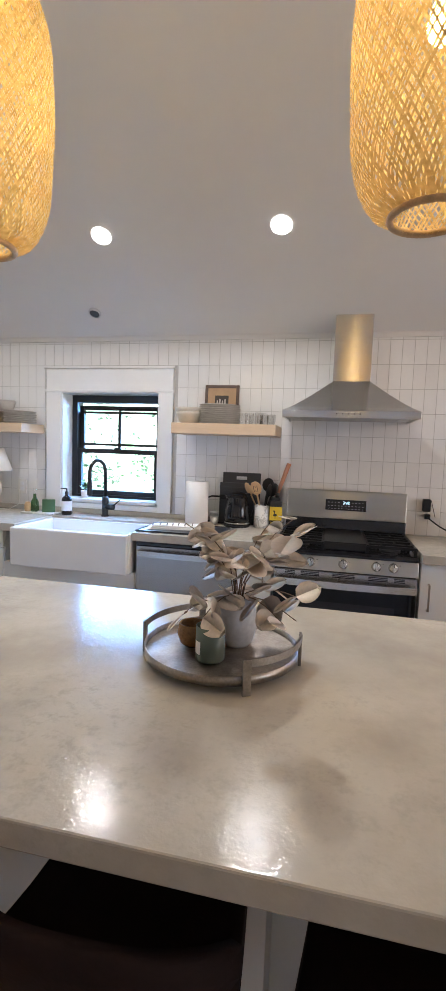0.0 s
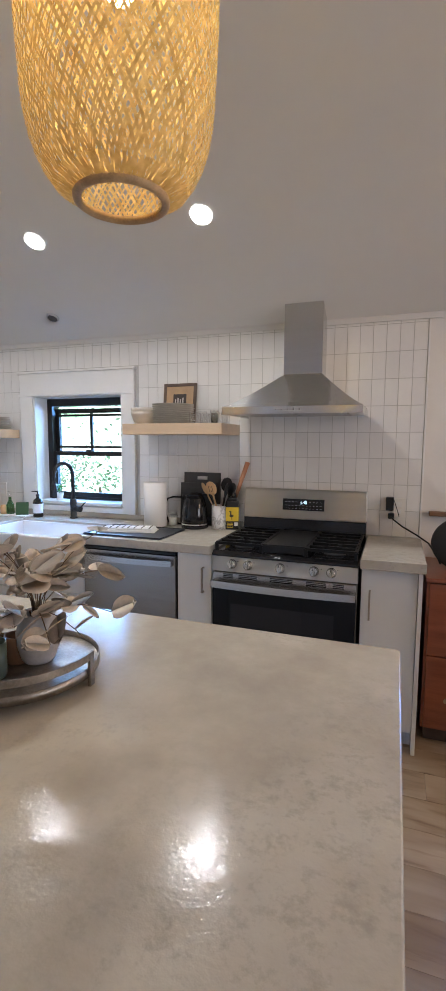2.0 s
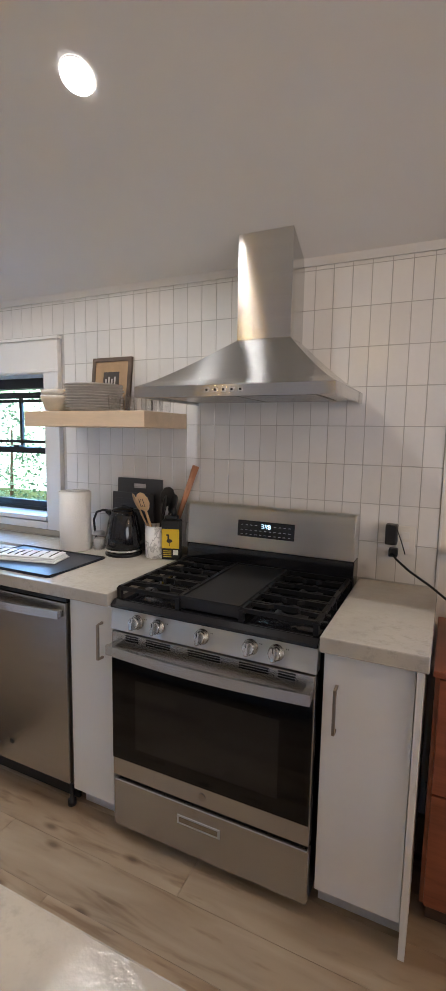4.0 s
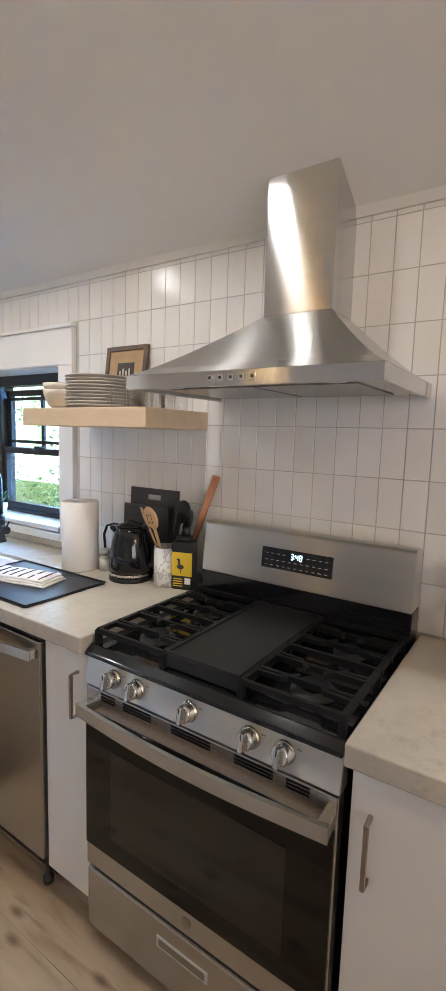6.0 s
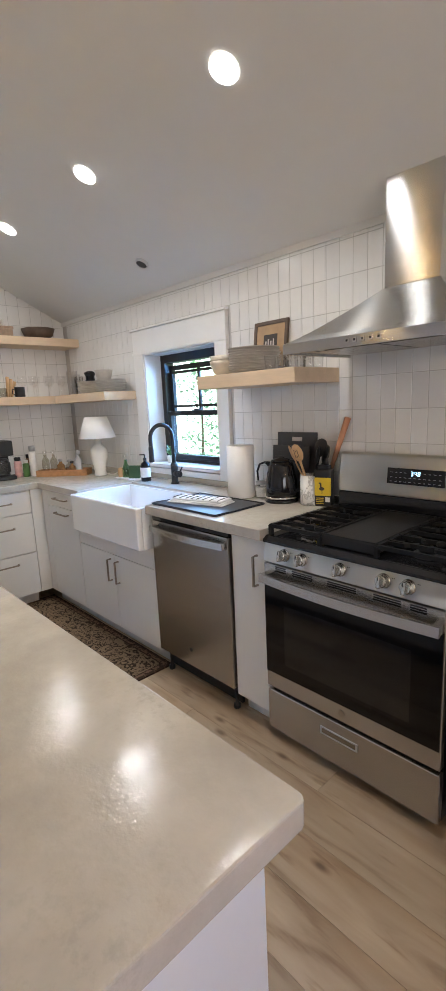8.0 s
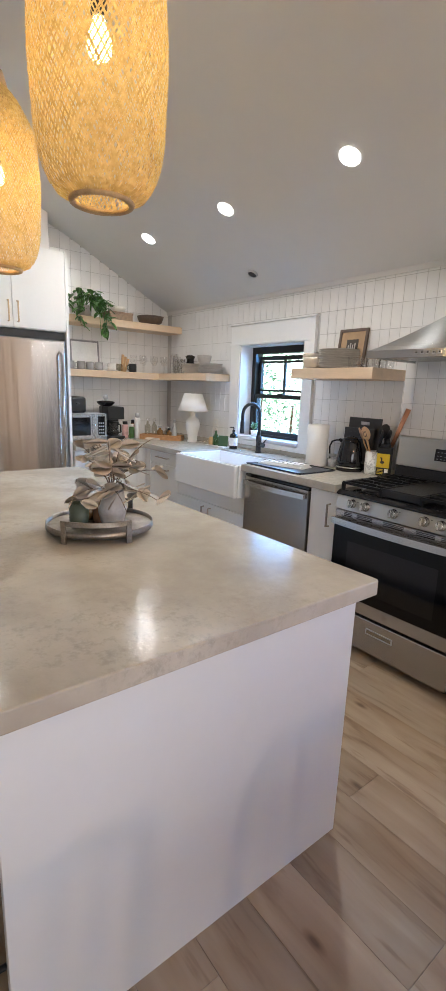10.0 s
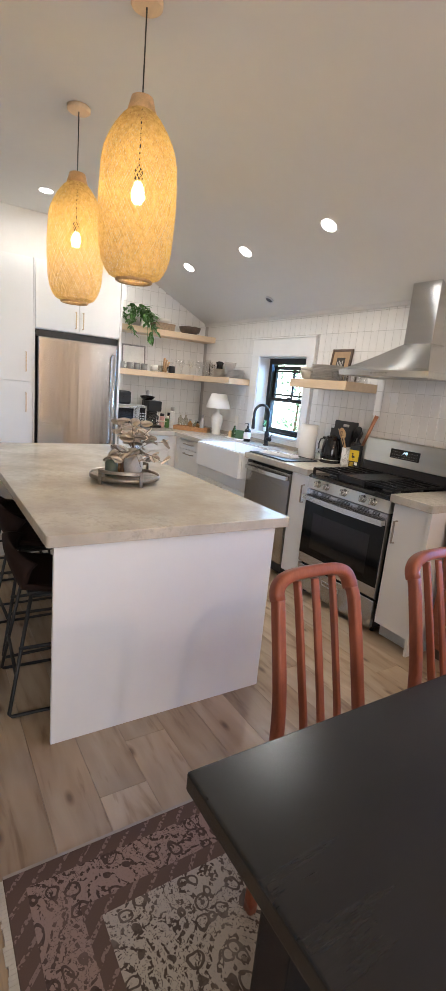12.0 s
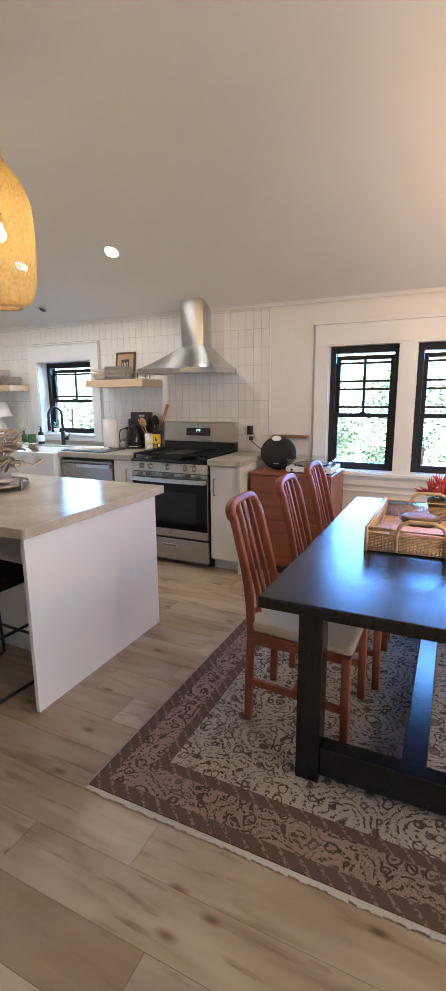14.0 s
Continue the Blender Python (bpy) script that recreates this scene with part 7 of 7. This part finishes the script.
def coffee_maker():
    x, y, z = -3.02, 2.545, CT
    ob = thing("coffee_maker", (x, y, z), "black drip coffee maker with a glass carafe", "coffee maker")
    part("base", box((x - 0.10, y - 0.085, z), (x + 0.12, y + 0.085, z + 0.03), 0.006), BLACK, ob)
    part("tower", box((x - 0.10, y - 0.085, z + 0.0305), (x - 0.02, y + 0.085, z + 0.31), 0.006), BLACK, ob)
    part("brew_head", box((x - 0.0195, y - 0.085, z + 0.19), (x + 0.11, y + 0.085, z + 0.31), 0.01), BLACK, ob)
    c = part("carafe", lathe([(0.05, 0.031), (0.064, 0.05), (0.066, 0.09), (0.048, 0.14), (0.05, 0.155)], (x + 0.05, y, z), 28), SMOKE, ob, "glass carafe")
    part("carafe_lid", lathe([(0.05, 0.156), (0.045, 0.17)], (x + 0.05, y, z), 24), BLACK, c)
    part("carafe_handle", tube([(x + 0.095, y + 0.02, z + 0.15), (x + 0.135, y + 0.03, z + 0.14), (x + 0.135, y + 0.03, z + 0.07), (x + 0.11, y + 0.02, z + 0.06)], 0, flat=(0.014, 0.01)), BLACK, c)
    g = thing("coffee_grinder", (x - 0.02, y - 0.05, z + 0.3105), "dark metal bowl with a silver knob on the coffee maker", "grinder")
    part("bowl", lathe([(0.05, 0), (0.085, 0.03), (0.088, 0.045), (0.03, 0.055)], (x - 0.02, y - 0.05, z + 0.311), 28), GLOSS, g)
    part("knob", lathe([(0.012, 0.0555), (0.024, 0.075), (0.024, 0.10), (0.01, 0.115)], (x - 0.02, y - 0.05, z + 0.311), 20), SILVER, g)


coffee_maker()


def spice(x, y, h, r, body, cap, label):
    h, r = h * 1.25, r * 1.15
    ob = thing("spice_jar", (x, y, CT), label, "jar", "jars on the corner counter")
    part("jar", lathe([(r * 0.9, 0), (r, 0.004), (r, h * 0.75), (r * 0.8, h * 0.82)], (x, y, CT), 20), body, ob)
    part("lid", lathe([(r * 0.82, h * 0.825), (r * 0.85, h), (r * 0.6, h + 0.002)], (x, y, CT), 20), cap, ob)


spice(-3.02, 2.69, 0.13, 0.026, PINK, BLACK, "small pink-labelled jar with a black lid")
spice(-2.97, 2.735, 0.11, 0.022, LEAF, CERAMIC, "small green-labelled jar with a white lid")
spice(-2.95, 2.79, 0.20, 0.026, WHITECARD, SILVER, "tall white-labelled bottle with a silver lid")
spice(-3.05, 2.80, 0.14, 0.028, BROWNWOOD, BLACK, "dark jar with a black lid")


def bottle_tray():
    a, b = Vector((-2.86, 2.78, CT)), Vector((-2.56, 3.06, CT))
    d = (b - a).normalized()
    ang = math.atan2(d.y, d.x)
    m = Matrix.Translation((a + b) / 2 + Vector((-0.04, 0.04, 0))) @ Matrix.Rotation(ang, 4, "Z")
    L = (b - a).length / 2
    ob = thing("wooden_tray", tuple(m.translation), "orange-brown wooden tray of bottles on the corner counter", "tray")
    part("floor_board", box((-L, -0.06, 0), (L, 0.06, 0.008), m=m), TRAYWOOD, ob)
    for y in (-0.066, 0.06):
        part("side", box((-L, y, 0), (L, y + 0.006, 0.05), 0.001, m=m), TRAYWOOD, ob)
    for x in (-L - 0.006, L):
        part("end", box((x, -0.066, 0), (x + 0.006, 0.066, 0.05), 0.001, m=m), TRAYWOOD, ob)
    for k, (u, v, h, r, mt, cap) in enumerate(((-0.15, 0, 0.20, 0.03, BOTTLE, GLASS), (-0.085, 0.01, 0.20, 0.028, BOTTLE, GLASS), (-0.02, -0.01, 0.13, 0.03, AMBER, SILVER), (0.045, 0.01, 0.12, 0.034, BOTTLE, SILVER), (0.08, -0.025, 0.11, 0.024, AMBER, BLACK), (0.125, 0.005, 0.19, 0.026, SILVER, SILVER))):
        p = m @ Vector((u, v, 0.0085))
        o = thing("bottle", tuple(p), ("clear glass", "clear glass", "amber", "pale glass", "small amber", "silver metal")[k] + " bottle in the wooden tray", "bottle", "bottles in the wooden tray")
        part("body", lathe([(r * 0.95, 0), (r, 0.005), (r, h * 0.6), (r * 0.4, h * 0.72), (r * 0.38, h * 0.82)], tuple(p), 22), mt, o)
        part("stopper", lathe([(r * 0.35, h * 0.825), (r * 0.6, h * 0.87), (r * 0.6, h * 0.97), (r * 0.3, h)], tuple(p), 16), cap, o)


bottle_tray()


# ---- things on the shelves ----
def plate_stack(x, y, z, n, r, material, label):
    prof = [(r * 0.55, 0), (r * 0.62, 0.002), (r, 0.013), (r, 0.016), (r * 0.62, 0.006), (r * 0.3, 0.005)]
    base = None
    for k in range(n):
        ob = solid("plate", lathe(prof, (0, 0, 0), 40), material, (0, 0, 0), label, "plate", "stacked plates") if base is None else copy_thing(base, pose(0, 0, 0))
        ob.location = (x + 0.003 * math.sin(k * 2.1), y + 0.003 * math.cos(k * 1.7), z + 0.0122 * k)
        base = base or ob


def bowl_stack(x, y, z, n, r, material, label, step=0.024):
    prof = [(r * 0.5, 0), (r * 0.78, 0.016), (r * 0.96, 0.06), (r, 0.078), (r * 0.95, 0.078), (r * 0.72, 0.02), (r * 0.3, 0.01)]
    base = None
    for k in range(n):
        ob = solid("bowl", lathe(prof, (0, 0, 0), 36), material, (0, 0, 0), label, "bowl", "stacked bowls") if base is None else copy_thing(base, pose(0, 0, 0))
        ob.location = (x, y, z + step * k)
        base = base or ob


S1 = 1.6365
bowl_stack(-0.935, 3.12, S1, 2, 0.092, STONEWARE, "beige stoneware bowl with a brown line, stacked on the shelf", 0.027)
vessel("glass_bowl", (-0.88, 3.22, S1), [(0.04, 0), (0.06, 0.03), (0.065, 0.10), (0.062, 0.10), (0.055, 0.03)], GLASS, "clear glass bowl behind the plates", "bowl", 26)
plate_stack(-0.735, 3.13, S1, 10, 0.135, PLATE, "grey stoneware plate in a tall stack on the maple shelf")


def tumbler(x, y, z, h, r, label="clear glass tumbler on the shelf", name="drinking_glass", material=None):
    return vessel(name, (x, y, z), [(0.002, 0), (r * 0.8, 0), (r * 0.85, 0.003), (r, h), (r * 0.97, h), (r * 0.82, 0.006)], material or GLASS, label, "glass", 22, "glasses on the shelves", False)


for gx, gy, gh in ((-0.565, 3.06, 0.07), (-0.50, 3.08, 0.065), (-0.43, 3.06, 0.06), (-0.54, 3.15, 0.08), (-0.46, 3.16, 0.085), (-0.395, 3.14, 0.07), (-0.49, 3.24, 0.09), (-0.415, 3.24, 0.08)):
    tumbler(gx, gy, S1, gh, 0.029)


def picture():
    x0, x1, z0, z1 = -0.882, -0.643, S1, 1.918
    m = Matrix.Translation((0, 3.265, z0)) @ Matrix.Rotation(radians(-7), 4, "X") @ Matrix.Translation((0, 0, -z0))
    ob = thing("picture_frame", ((x0 + x1) / 2, 3.265, z0), "dark wooden picture frame with a small dark print on tan card", "picture")
    t = 0.020
    bm = bm_new()
    box((x0, 0, z0), (x0 + t, 0.016, z1), 0.002, bm, m)
    box((x1 - t, 0, z0), (x1, 0.016, z1), 0.002, bm, m)
    box((x0 + t, 0, z1 - t), (x1 - t, 0.016, z1), 0.002, bm, m)
    box((x0 + t, 0, z0), (x1 - t, 0.016, z0 + t), 0.002, bm, m)
    part("frame", bm, DARKWOOD, ob)
    part("mount", box((x0 + t, 0.006, z0 + t), (x1 - t, 0.012, z1 - t), m=m), TANCARD, ob, "tan card mount")
    part("print", box((x0 + 0.072, 0.0035, z0 + 0.115), (x1 - 0.072, 0.0058, z1 - 0.072), m=m), INK, ob, "small dark print")
    for k in range(4):
        part("print_mark", box((x0 + 0.085 + 0.018 * k, 0.0022, z0 + 0.13 + 0.012 * (k % 2)), (x0 + 0.094 + 0.018 * k, 0.0034, z0 + 0.175 + 0.01 * (k % 2)), m=m), PLATE, ob)


picture()

S2, S3 = 1.6125, 2.0855
plate_stack(-2.50, 3.17, S2, 7, 0.13, STONEWARE, "beige stoneware plate in a stack on the corner shelf")
plate_stack(-2.25, 3.17, S2, 7, 0.115, PLATE, "grey stoneware plate in a stack near the window")
bowl_stack(-2.38, 3.19, S2 + 0.09, 1, 0.07, PLATE, "dark grey stoneware bowl on the plates")
for k, (x, y, h, r) in enumerate(((-2.93, 3.20, 0.20, 0.045), (-2.84, 3.18, 0.17, 0.04), (-2.76, 3.22, 0.15, 0.038), (-2.70, 3.14, 0.14, 0.036))):
    tumbler(x, y, S2, h, r, "tall clear glass on the corner shelf", material=GLASS)
vessel("black_jug", (-2.69, 3.24, S2), [(0.04, 0), (0.045, 0.05), (0.035, 0.14), (0.05, 0.17), (0.02, 0.185)], GLOSS, "black jug at the back of the corner shelf", "jug", 26)


def wine_glass(x, y, z):
    vessel("wine_glass", (x, y, z), [(0.034, 0), (0.034, 0.002), (0.005, 0.006), (0.004, 0.075), (0.02, 0.09), (0.038, 0.12), (0.034, 0.175)], GLASS, "clear stemmed wine glass on the corner shelf", "glass", 24, "wine glasses", False)


for x, y in ((-3.16, 2.86), (-3.10, 2.93), (-3.17, 2.98), (-3.08, 3.05), (-3.16, 3.10), (-3.07, 3.16), (-3.15, 3.22)):
    wine_glass(x, y, S2)


def mug(x, y, z, material, label, h=0.075, r=0.036):
    ob = thing("mug", (x, y, z), label, "mug", "mugs on the shelf")
    part("cup", lathe([(r * 0.85, 0), (r, 0.006), (r, h), (r * 0.9, h), (r * 0.88, 0.01)], (x, y, z), 26), material, ob)
    part("handle", tube([(x + 0.005, y - r + 0.002, z + h * 0.8), (x + 0.008, y - r - 0.022, z + h * 0.75), (x + 0.008, y - r - 0.022, z + h * 0.35), (x + 0.005, y - r + 0.002, z + h * 0.25)], 0.004, 8), material, ob)


for y in (2.08, 2.17, 2.27, 2.36, 2.45):
    mug(-3.08, y, S2, MUGGREY, "grey stoneware mug on the corner shelf")
mug(-3.06, 2.57, S2 + 0.0125, CERAMIC, "cream cup with a dark line on its saucer", 0.06, 0.04)
vessel("saucer", (-3.06, 2.57, S2), [(0.03, 0), (0.065, 0.01), (0.066, 0.012), (0.03, 0.0122)], CERAMIC, "cream saucer under the cup", "saucer", 30)
vessel("stone_jar", (-3.12, 2.68, S2), [(0.03, 0), (0.034, 0.01), (0.034, 0.06), (0.03, 0.075)], BOTTLE, "small smoky glass jar on the shelf", "jar", 22)
mug(-3.05, 2.79, S2, BLACK, "matt black cup on the corner shelf", 0.08, 0.04)
ob = thing("wooden_figure", (-3.16, 2.74, S2), "pale wooden scoops standing on the shelf", "ornament")
for k in range(3):
    part("scoop", rod((-3.17 + 0.015 * k, 2.73 + 0.012 * k, S2), (-3.18 + 0.02 * k, 2.75 + 0.02 * k, S2 + 0.17 - 0.02 * k), 0.009, 0.014, 10), BEECH, ob)


def small_frame():
    ob = thing("picture_frame", (-3.215, 2.37, S2), "thin grey framed pale picture leaning on the tiles", "picture")
    m = Matrix.Translation((-3.205, 0, S2)) @ Matrix.Rotation(radians(-6), 4, "Y")
    bm = bm_new()
    for lo, hi in (((0, 2.22, 0), (0.012, 2.235, 0.28)), ((0, 2.495, 0), (0.012, 2.51, 0.28)), ((0, 2.235, 0.265), (0.012, 2.495, 0.28)), ((0, 2.235, 0), (0.012, 2.495, 0.015))):
        box(lo, hi, 0.001, bm, m)
    part("frame", bm, MUGGREY, ob)
    part("print", box((0.002, 2.235, 0.015), (0.008, 2.495, 0.265), m=m), WHITECARD, ob, "pale grey print")


small_frame()
box_top = thing("wooden_box", (-3.12, 2.66, S3), "brown lidded wooden box on the upper shelf", "box")
part("body", box((-3.20, 2.55, S3), (-3.04, 2.79, S3 + 0.06), 0.002), BOXWOOD, box_top)
part("lid", box((-3.205, 2.545, S3 + 0.0605), (-3.035, 2.795, S3 + 0.082), 0.002), BOXWOOD, box_top)
vessel("white_bowl", (-3.12, 2.66, S3 + 0.0825), [(0.035, 0), (0.07, 0.02), (0.088, 0.05), (0.083, 0.05), (0.06, 0.018)], CERAMIC, "white ceramic bowl on the wooden box", "bowl", 30)
vessel("dark_bowl", (-3.12, 3.03, S3), [(0.07, 0), (0.115, 0.03), (0.135, 0.085), (0.127, 0.087), (0.10, 0.03)], DARKWOOD, "dark brown wooden bowl on the upper shelf", "bowl", 34)


def pothos():
    x, y, z = -3.10, 2.33, S3
    ob = thing("trailing_plant", (x, y, z), "green trailing pothos in a pot on the upper shelf", "plant")
    part("pot", lathe([(0.05, 0), (0.068, 0.10), (0.062, 0.10), (0.05, 0.03)], (x, y, z), 26), PLATE, ob)
    rnd = random.Random(17)
    for k in range(11):
        a = rnd.uniform(-2.2, 2.2) if k < 8 else 0.6
        out = rnd.uniform(0.10, 0.19)
        pts = [Vector((x, y, z + 0.09))]
        drop = rnd.uniform(-0.14, 0.05) if k < 7 else rnd.uniform(-0.28, -0.18)
        e = Vector((x + out * abs(math.cos(a)) + 0.02, y + out * math.sin(a) * 1.1, z + 0.09))
        pts += [Vector((x, y, z + 0.09)).lerp(e, 0.45) + Vector((0, 0, rnd.uniform(0.07, 0.15))), e + Vector((0, 0, rnd.uniform(0.02, 0.08))), e + Vector((0.02, 0.01, drop * 0.5)), e + Vector((0.01, 0.02, drop))]
        part("vine", tube(pts, 0.0022, 5), LEAF, ob)
        for i in range(14):
            t = rnd.uniform(0.15, 1) * (len(pts) - 1)
            j = min(int(t), len(pts) - 2)
            p = pts[j].lerp(pts[j + 1], t - j)
            d = Vector((rnd.uniform(0.0, 1), rnd.uniform(-1, 1), rnd.uniform(-0.9, 0.5)))
            L = rnd.uniform(0.06, 0.098)
            part("leaf", leaf_mesh_at(p, d, L, L * 0.62, 0.2, 0.3), LEAF, ob)


pothos()


# ---- outside ----
structure("ground", box((-30, 3.57, -0.75), (30, 60, -0.7)), GRASS, "rough green garden ground", "ground")


def shrub(x, y, h, r, seed, count):
    ob = thing("garden_shrub", (x, y, -0.7), "leafy green shrub outside the windows", "shrub")
    rnd = random.Random(seed)
    part("trunk", rod((x, y, -0.7), (x + 0.1, y, h * 0.6 - 0.7), 0.05, 0.02), TWIG, ob)
    verts, faces = [], []
    clumps = [(rnd.uniform(-r, r), rnd.uniform(-r * 0.5, r * 0.5), rnd.uniform(0.1, h), rnd.uniform(0.2, 0.5)) for _ in range(16)]
    for _ in range(count):
        cx, cy, cz, cr = rnd.choice(clumps)
        c = Vector((x + cx + rnd.gauss(0, cr * 0.6), y + cy + rnd.gauss(0, cr * 0.5), -0.7 + max(0.05, cz + rnd.gauss(0, cr * 0.6))))
        a = Vector((rnd.gauss(0, 1), rnd.gauss(0, 1), rnd.gauss(0, 0.6))).normalized()
        b = a.cross(Vector((rnd.gauss(0, 1), rnd.gauss(0, 1), rnd.gauss(0, 1)))).normalized()
        s = rnd.uniform(0.018, 0.05)
        k = len(verts)
        verts += [c - a * s, c + b * s * 0.5, c + a * s, c - b * s * 0.5]
        faces.append((k, k + 1, k + 2, k + 3))
    data = bpy.data.meshes.new("leaves")
    data.from_pydata([v - Vector((x, y, -0.7)) for v in verts], [], faces)
    part("foliage", data, FOLIAGE, ob, "many small green leaves", kind="stuff")


for i, (sx, sy, sh, sr) in enumerate(((-5.2, 7.2, 3.2, 1.2), (-3.6, 6.4, 2.6, 1.1), (-7.5, 8.5, 3.8, 1.3), (0.4, 6.6, 1.7, 1.0), (1.8, 6.9, 2.3, 1.1), (3.2, 6.6, 2.6, 1.1), (5.0, 7.4, 3.0, 1.3), (-1.9, 7.4, 2.2, 1.1))):
    shrub(sx, sy, sh, sr, 30 + i, 1700 if sx < 0 else 3600)


def backdrop():
    m = bpy.data.materials.new("glowing_garden_backdrop")
    m.use_nodes = True
    n, l, b = nodes_of(m)
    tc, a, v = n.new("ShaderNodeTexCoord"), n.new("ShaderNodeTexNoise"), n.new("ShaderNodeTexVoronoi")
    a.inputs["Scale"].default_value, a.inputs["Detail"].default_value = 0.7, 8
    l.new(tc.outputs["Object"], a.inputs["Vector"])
    # Daylight on the far garden is put into the board's own glow.
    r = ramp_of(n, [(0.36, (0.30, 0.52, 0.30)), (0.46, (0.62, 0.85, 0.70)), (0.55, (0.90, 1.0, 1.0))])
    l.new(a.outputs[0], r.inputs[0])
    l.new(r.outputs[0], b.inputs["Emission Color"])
    b.inputs["Emission Strength"].default_value = BACKDROP_GLOW
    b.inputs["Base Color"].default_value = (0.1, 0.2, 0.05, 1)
    structure("backdrop", box((-30, 15, -0.7), (30, 15.1, 9)), m, "glowing board painted as sunlit trees and sky beyond the garden", "backdrop")


# Emission strength of the board that imitates the bright distance.
BACKDROP_GLOW = 4.6
backdrop()


# ---- tiles and planks ----
def tile_rows():
    pitch_x, pitch_z, g = 0.0745, 0.1556, 0.0014
    pitch_y = 0.096
    cache = {}

    def tile_mesh(w, h):
        key = (round(w, 3), round(h, 3))
        if key not in cache:
            bm = box((-w / 2, 0, -h / 2), (w / 2, 0.0075, h / 2))
            bmesh.ops.bevel(bm, geom=[e for e in bm.edges if all(v.co.y < 0.001 for v in e.verts)], offset=0.0007, segments=1, affect="EDGES")
            data = bpy.data.meshes.new("tile")
            bm.to_mesh(data)
            bm.free()
            data.materials.append(TILE)
            cache[key] = data
        return cache[key]

    rnd = random.Random(9)
    zs = []
    z = 0.964
    while z < 2.23:
        zs.append((z, min(z + pitch_z, 2.238)))
        z += pitch_z
    near, far = [], bm_new()
    x = 0.773
    cols = []
    while x - pitch_x > -3.25:
        cols.append((x - pitch_x, x))
        x -= pitch_x
    for a, b in cols:
        for c, d in zs:
            if b > -2.13 and a < -1.105 and c < 2.045:
                if a > -1.118 - pitch_x * 0.6 and b > -1.105:
                    aa = -1.104
                elif b < -2.13 + pitch_x * 0.6 and a < -2.13:
                    aa = None
                    if -2.131 - a > 0.015:
                        near_spec = (a, -2.131, c, d)
                        far_tile(far, near_spec, g)
                    continue
                elif d > 2.06:
                    spec = (a, b, 2.047, d)
                    far_tile(far, spec, g)
                    continue
                else:
                    continue
                if b - aa < 0.015:
                    continue
                spec = (aa, b, c, d)
            else:
                spec = (a, b, c, d)
            if d - c < 0.008:
                continue
            if spec[0] > -1.2 and len(near) < 300:
                near.append(spec)
            else:
                far_tile(far, spec, g)
    for a, b, c, d in near:
        ob = part("tile", tile_mesh(b - a - g * 2, d - c - g * 2), TILE, wall_north)
        ob.location = ((a + b) / 2, TFACE - 0.003 + rnd.uniform(-0.0003, 0.0003), (c + d) / 2)
    part("far_tiles", far, TILE, wall_north, "white glazed stacked tiles", kind="stuff")
    y = 3.3185
    while y - pitch_y > 1.96:
        a, b = y - pitch_y, y
        top = 2.235 + (3.3225 - a) * SLOPE
        z = 0.964
        while z < top - 0.01:
            d = min(z + pitch_z, top)
            ob = part("tile", tile_mesh(b - a - g * 2, d - z - g * 2), TILE, wall_west)
            ob.matrix_basis = Matrix.Translation((X0 + 0.0105, (a + b) / 2, (z + d) / 2)) @ Matrix.Rotation(radians(90), 4, "Z")
            z += pitch_z
        y -= pitch_y


def far_tile(bm, spec, g):
    a, b, c, d = spec
    if b - a > 0.01 and d - c > 0.01:
        box((a + g, TFACE - 0.003, c + g), (b - g, TFACE + 0.0045, d - g), bm=bm)


tile_rows()


def planks():
    floor = thing("floor", (0, 0, 0), "light greyish oak plank floor with knots", "floor", kind="structure")
    rnd = random.Random(12)
    width, g = 0.184, 0.0005
    cache = {}
    rest = bm_new()
    count = 0
    row = 0
    y = 3.29
    while y > Y0 - 0.05:
        y0 = y - width
        x = X0 - rnd.uniform(0, 1.1)
        while x < X1:
            length = rnd.choice((0.9, 1.5, 1.8, 1.8))
            a, b = max(x, X0), min(x + length, X1)
            x += length
            if b - a < 0.05:
                continue
            near = -1.4 < (a + b) / 2 < 3.2 and -1.2 < y < 3.3
            key = round(b - a, 3)
            if near and count < 300:
                if key not in cache:
                    w = b - a
                    bm = box((-w / 2 + g, -width / 2 + g, -0.012), (w / 2 - g, width / 2 - g, 0))
                    bmesh.ops.bevel(bm, geom=[e for e in bm.edges if all(v.co.z > -0.001 for v in e.verts)], offset=0.0007, segments=1, affect="EDGES")
                    data = bpy.data.meshes.new("plank")
                    bm.to_mesh(data)
                    bm.free()
                    data.materials.append(FLOOR)
                    cache[key] = data
                ob = part("plank", cache[key], FLOOR, floor)
                ob.location = ((a + b) / 2, y - width / 2, 0)
                count += 1
            else:
                box((a + g, y0 + g, -0.012), (b - g, y - g, 0), bm=rest)
        y = y0
    part("outer_planks", rest, FLOOR, floor, kind="stuff")


planks()
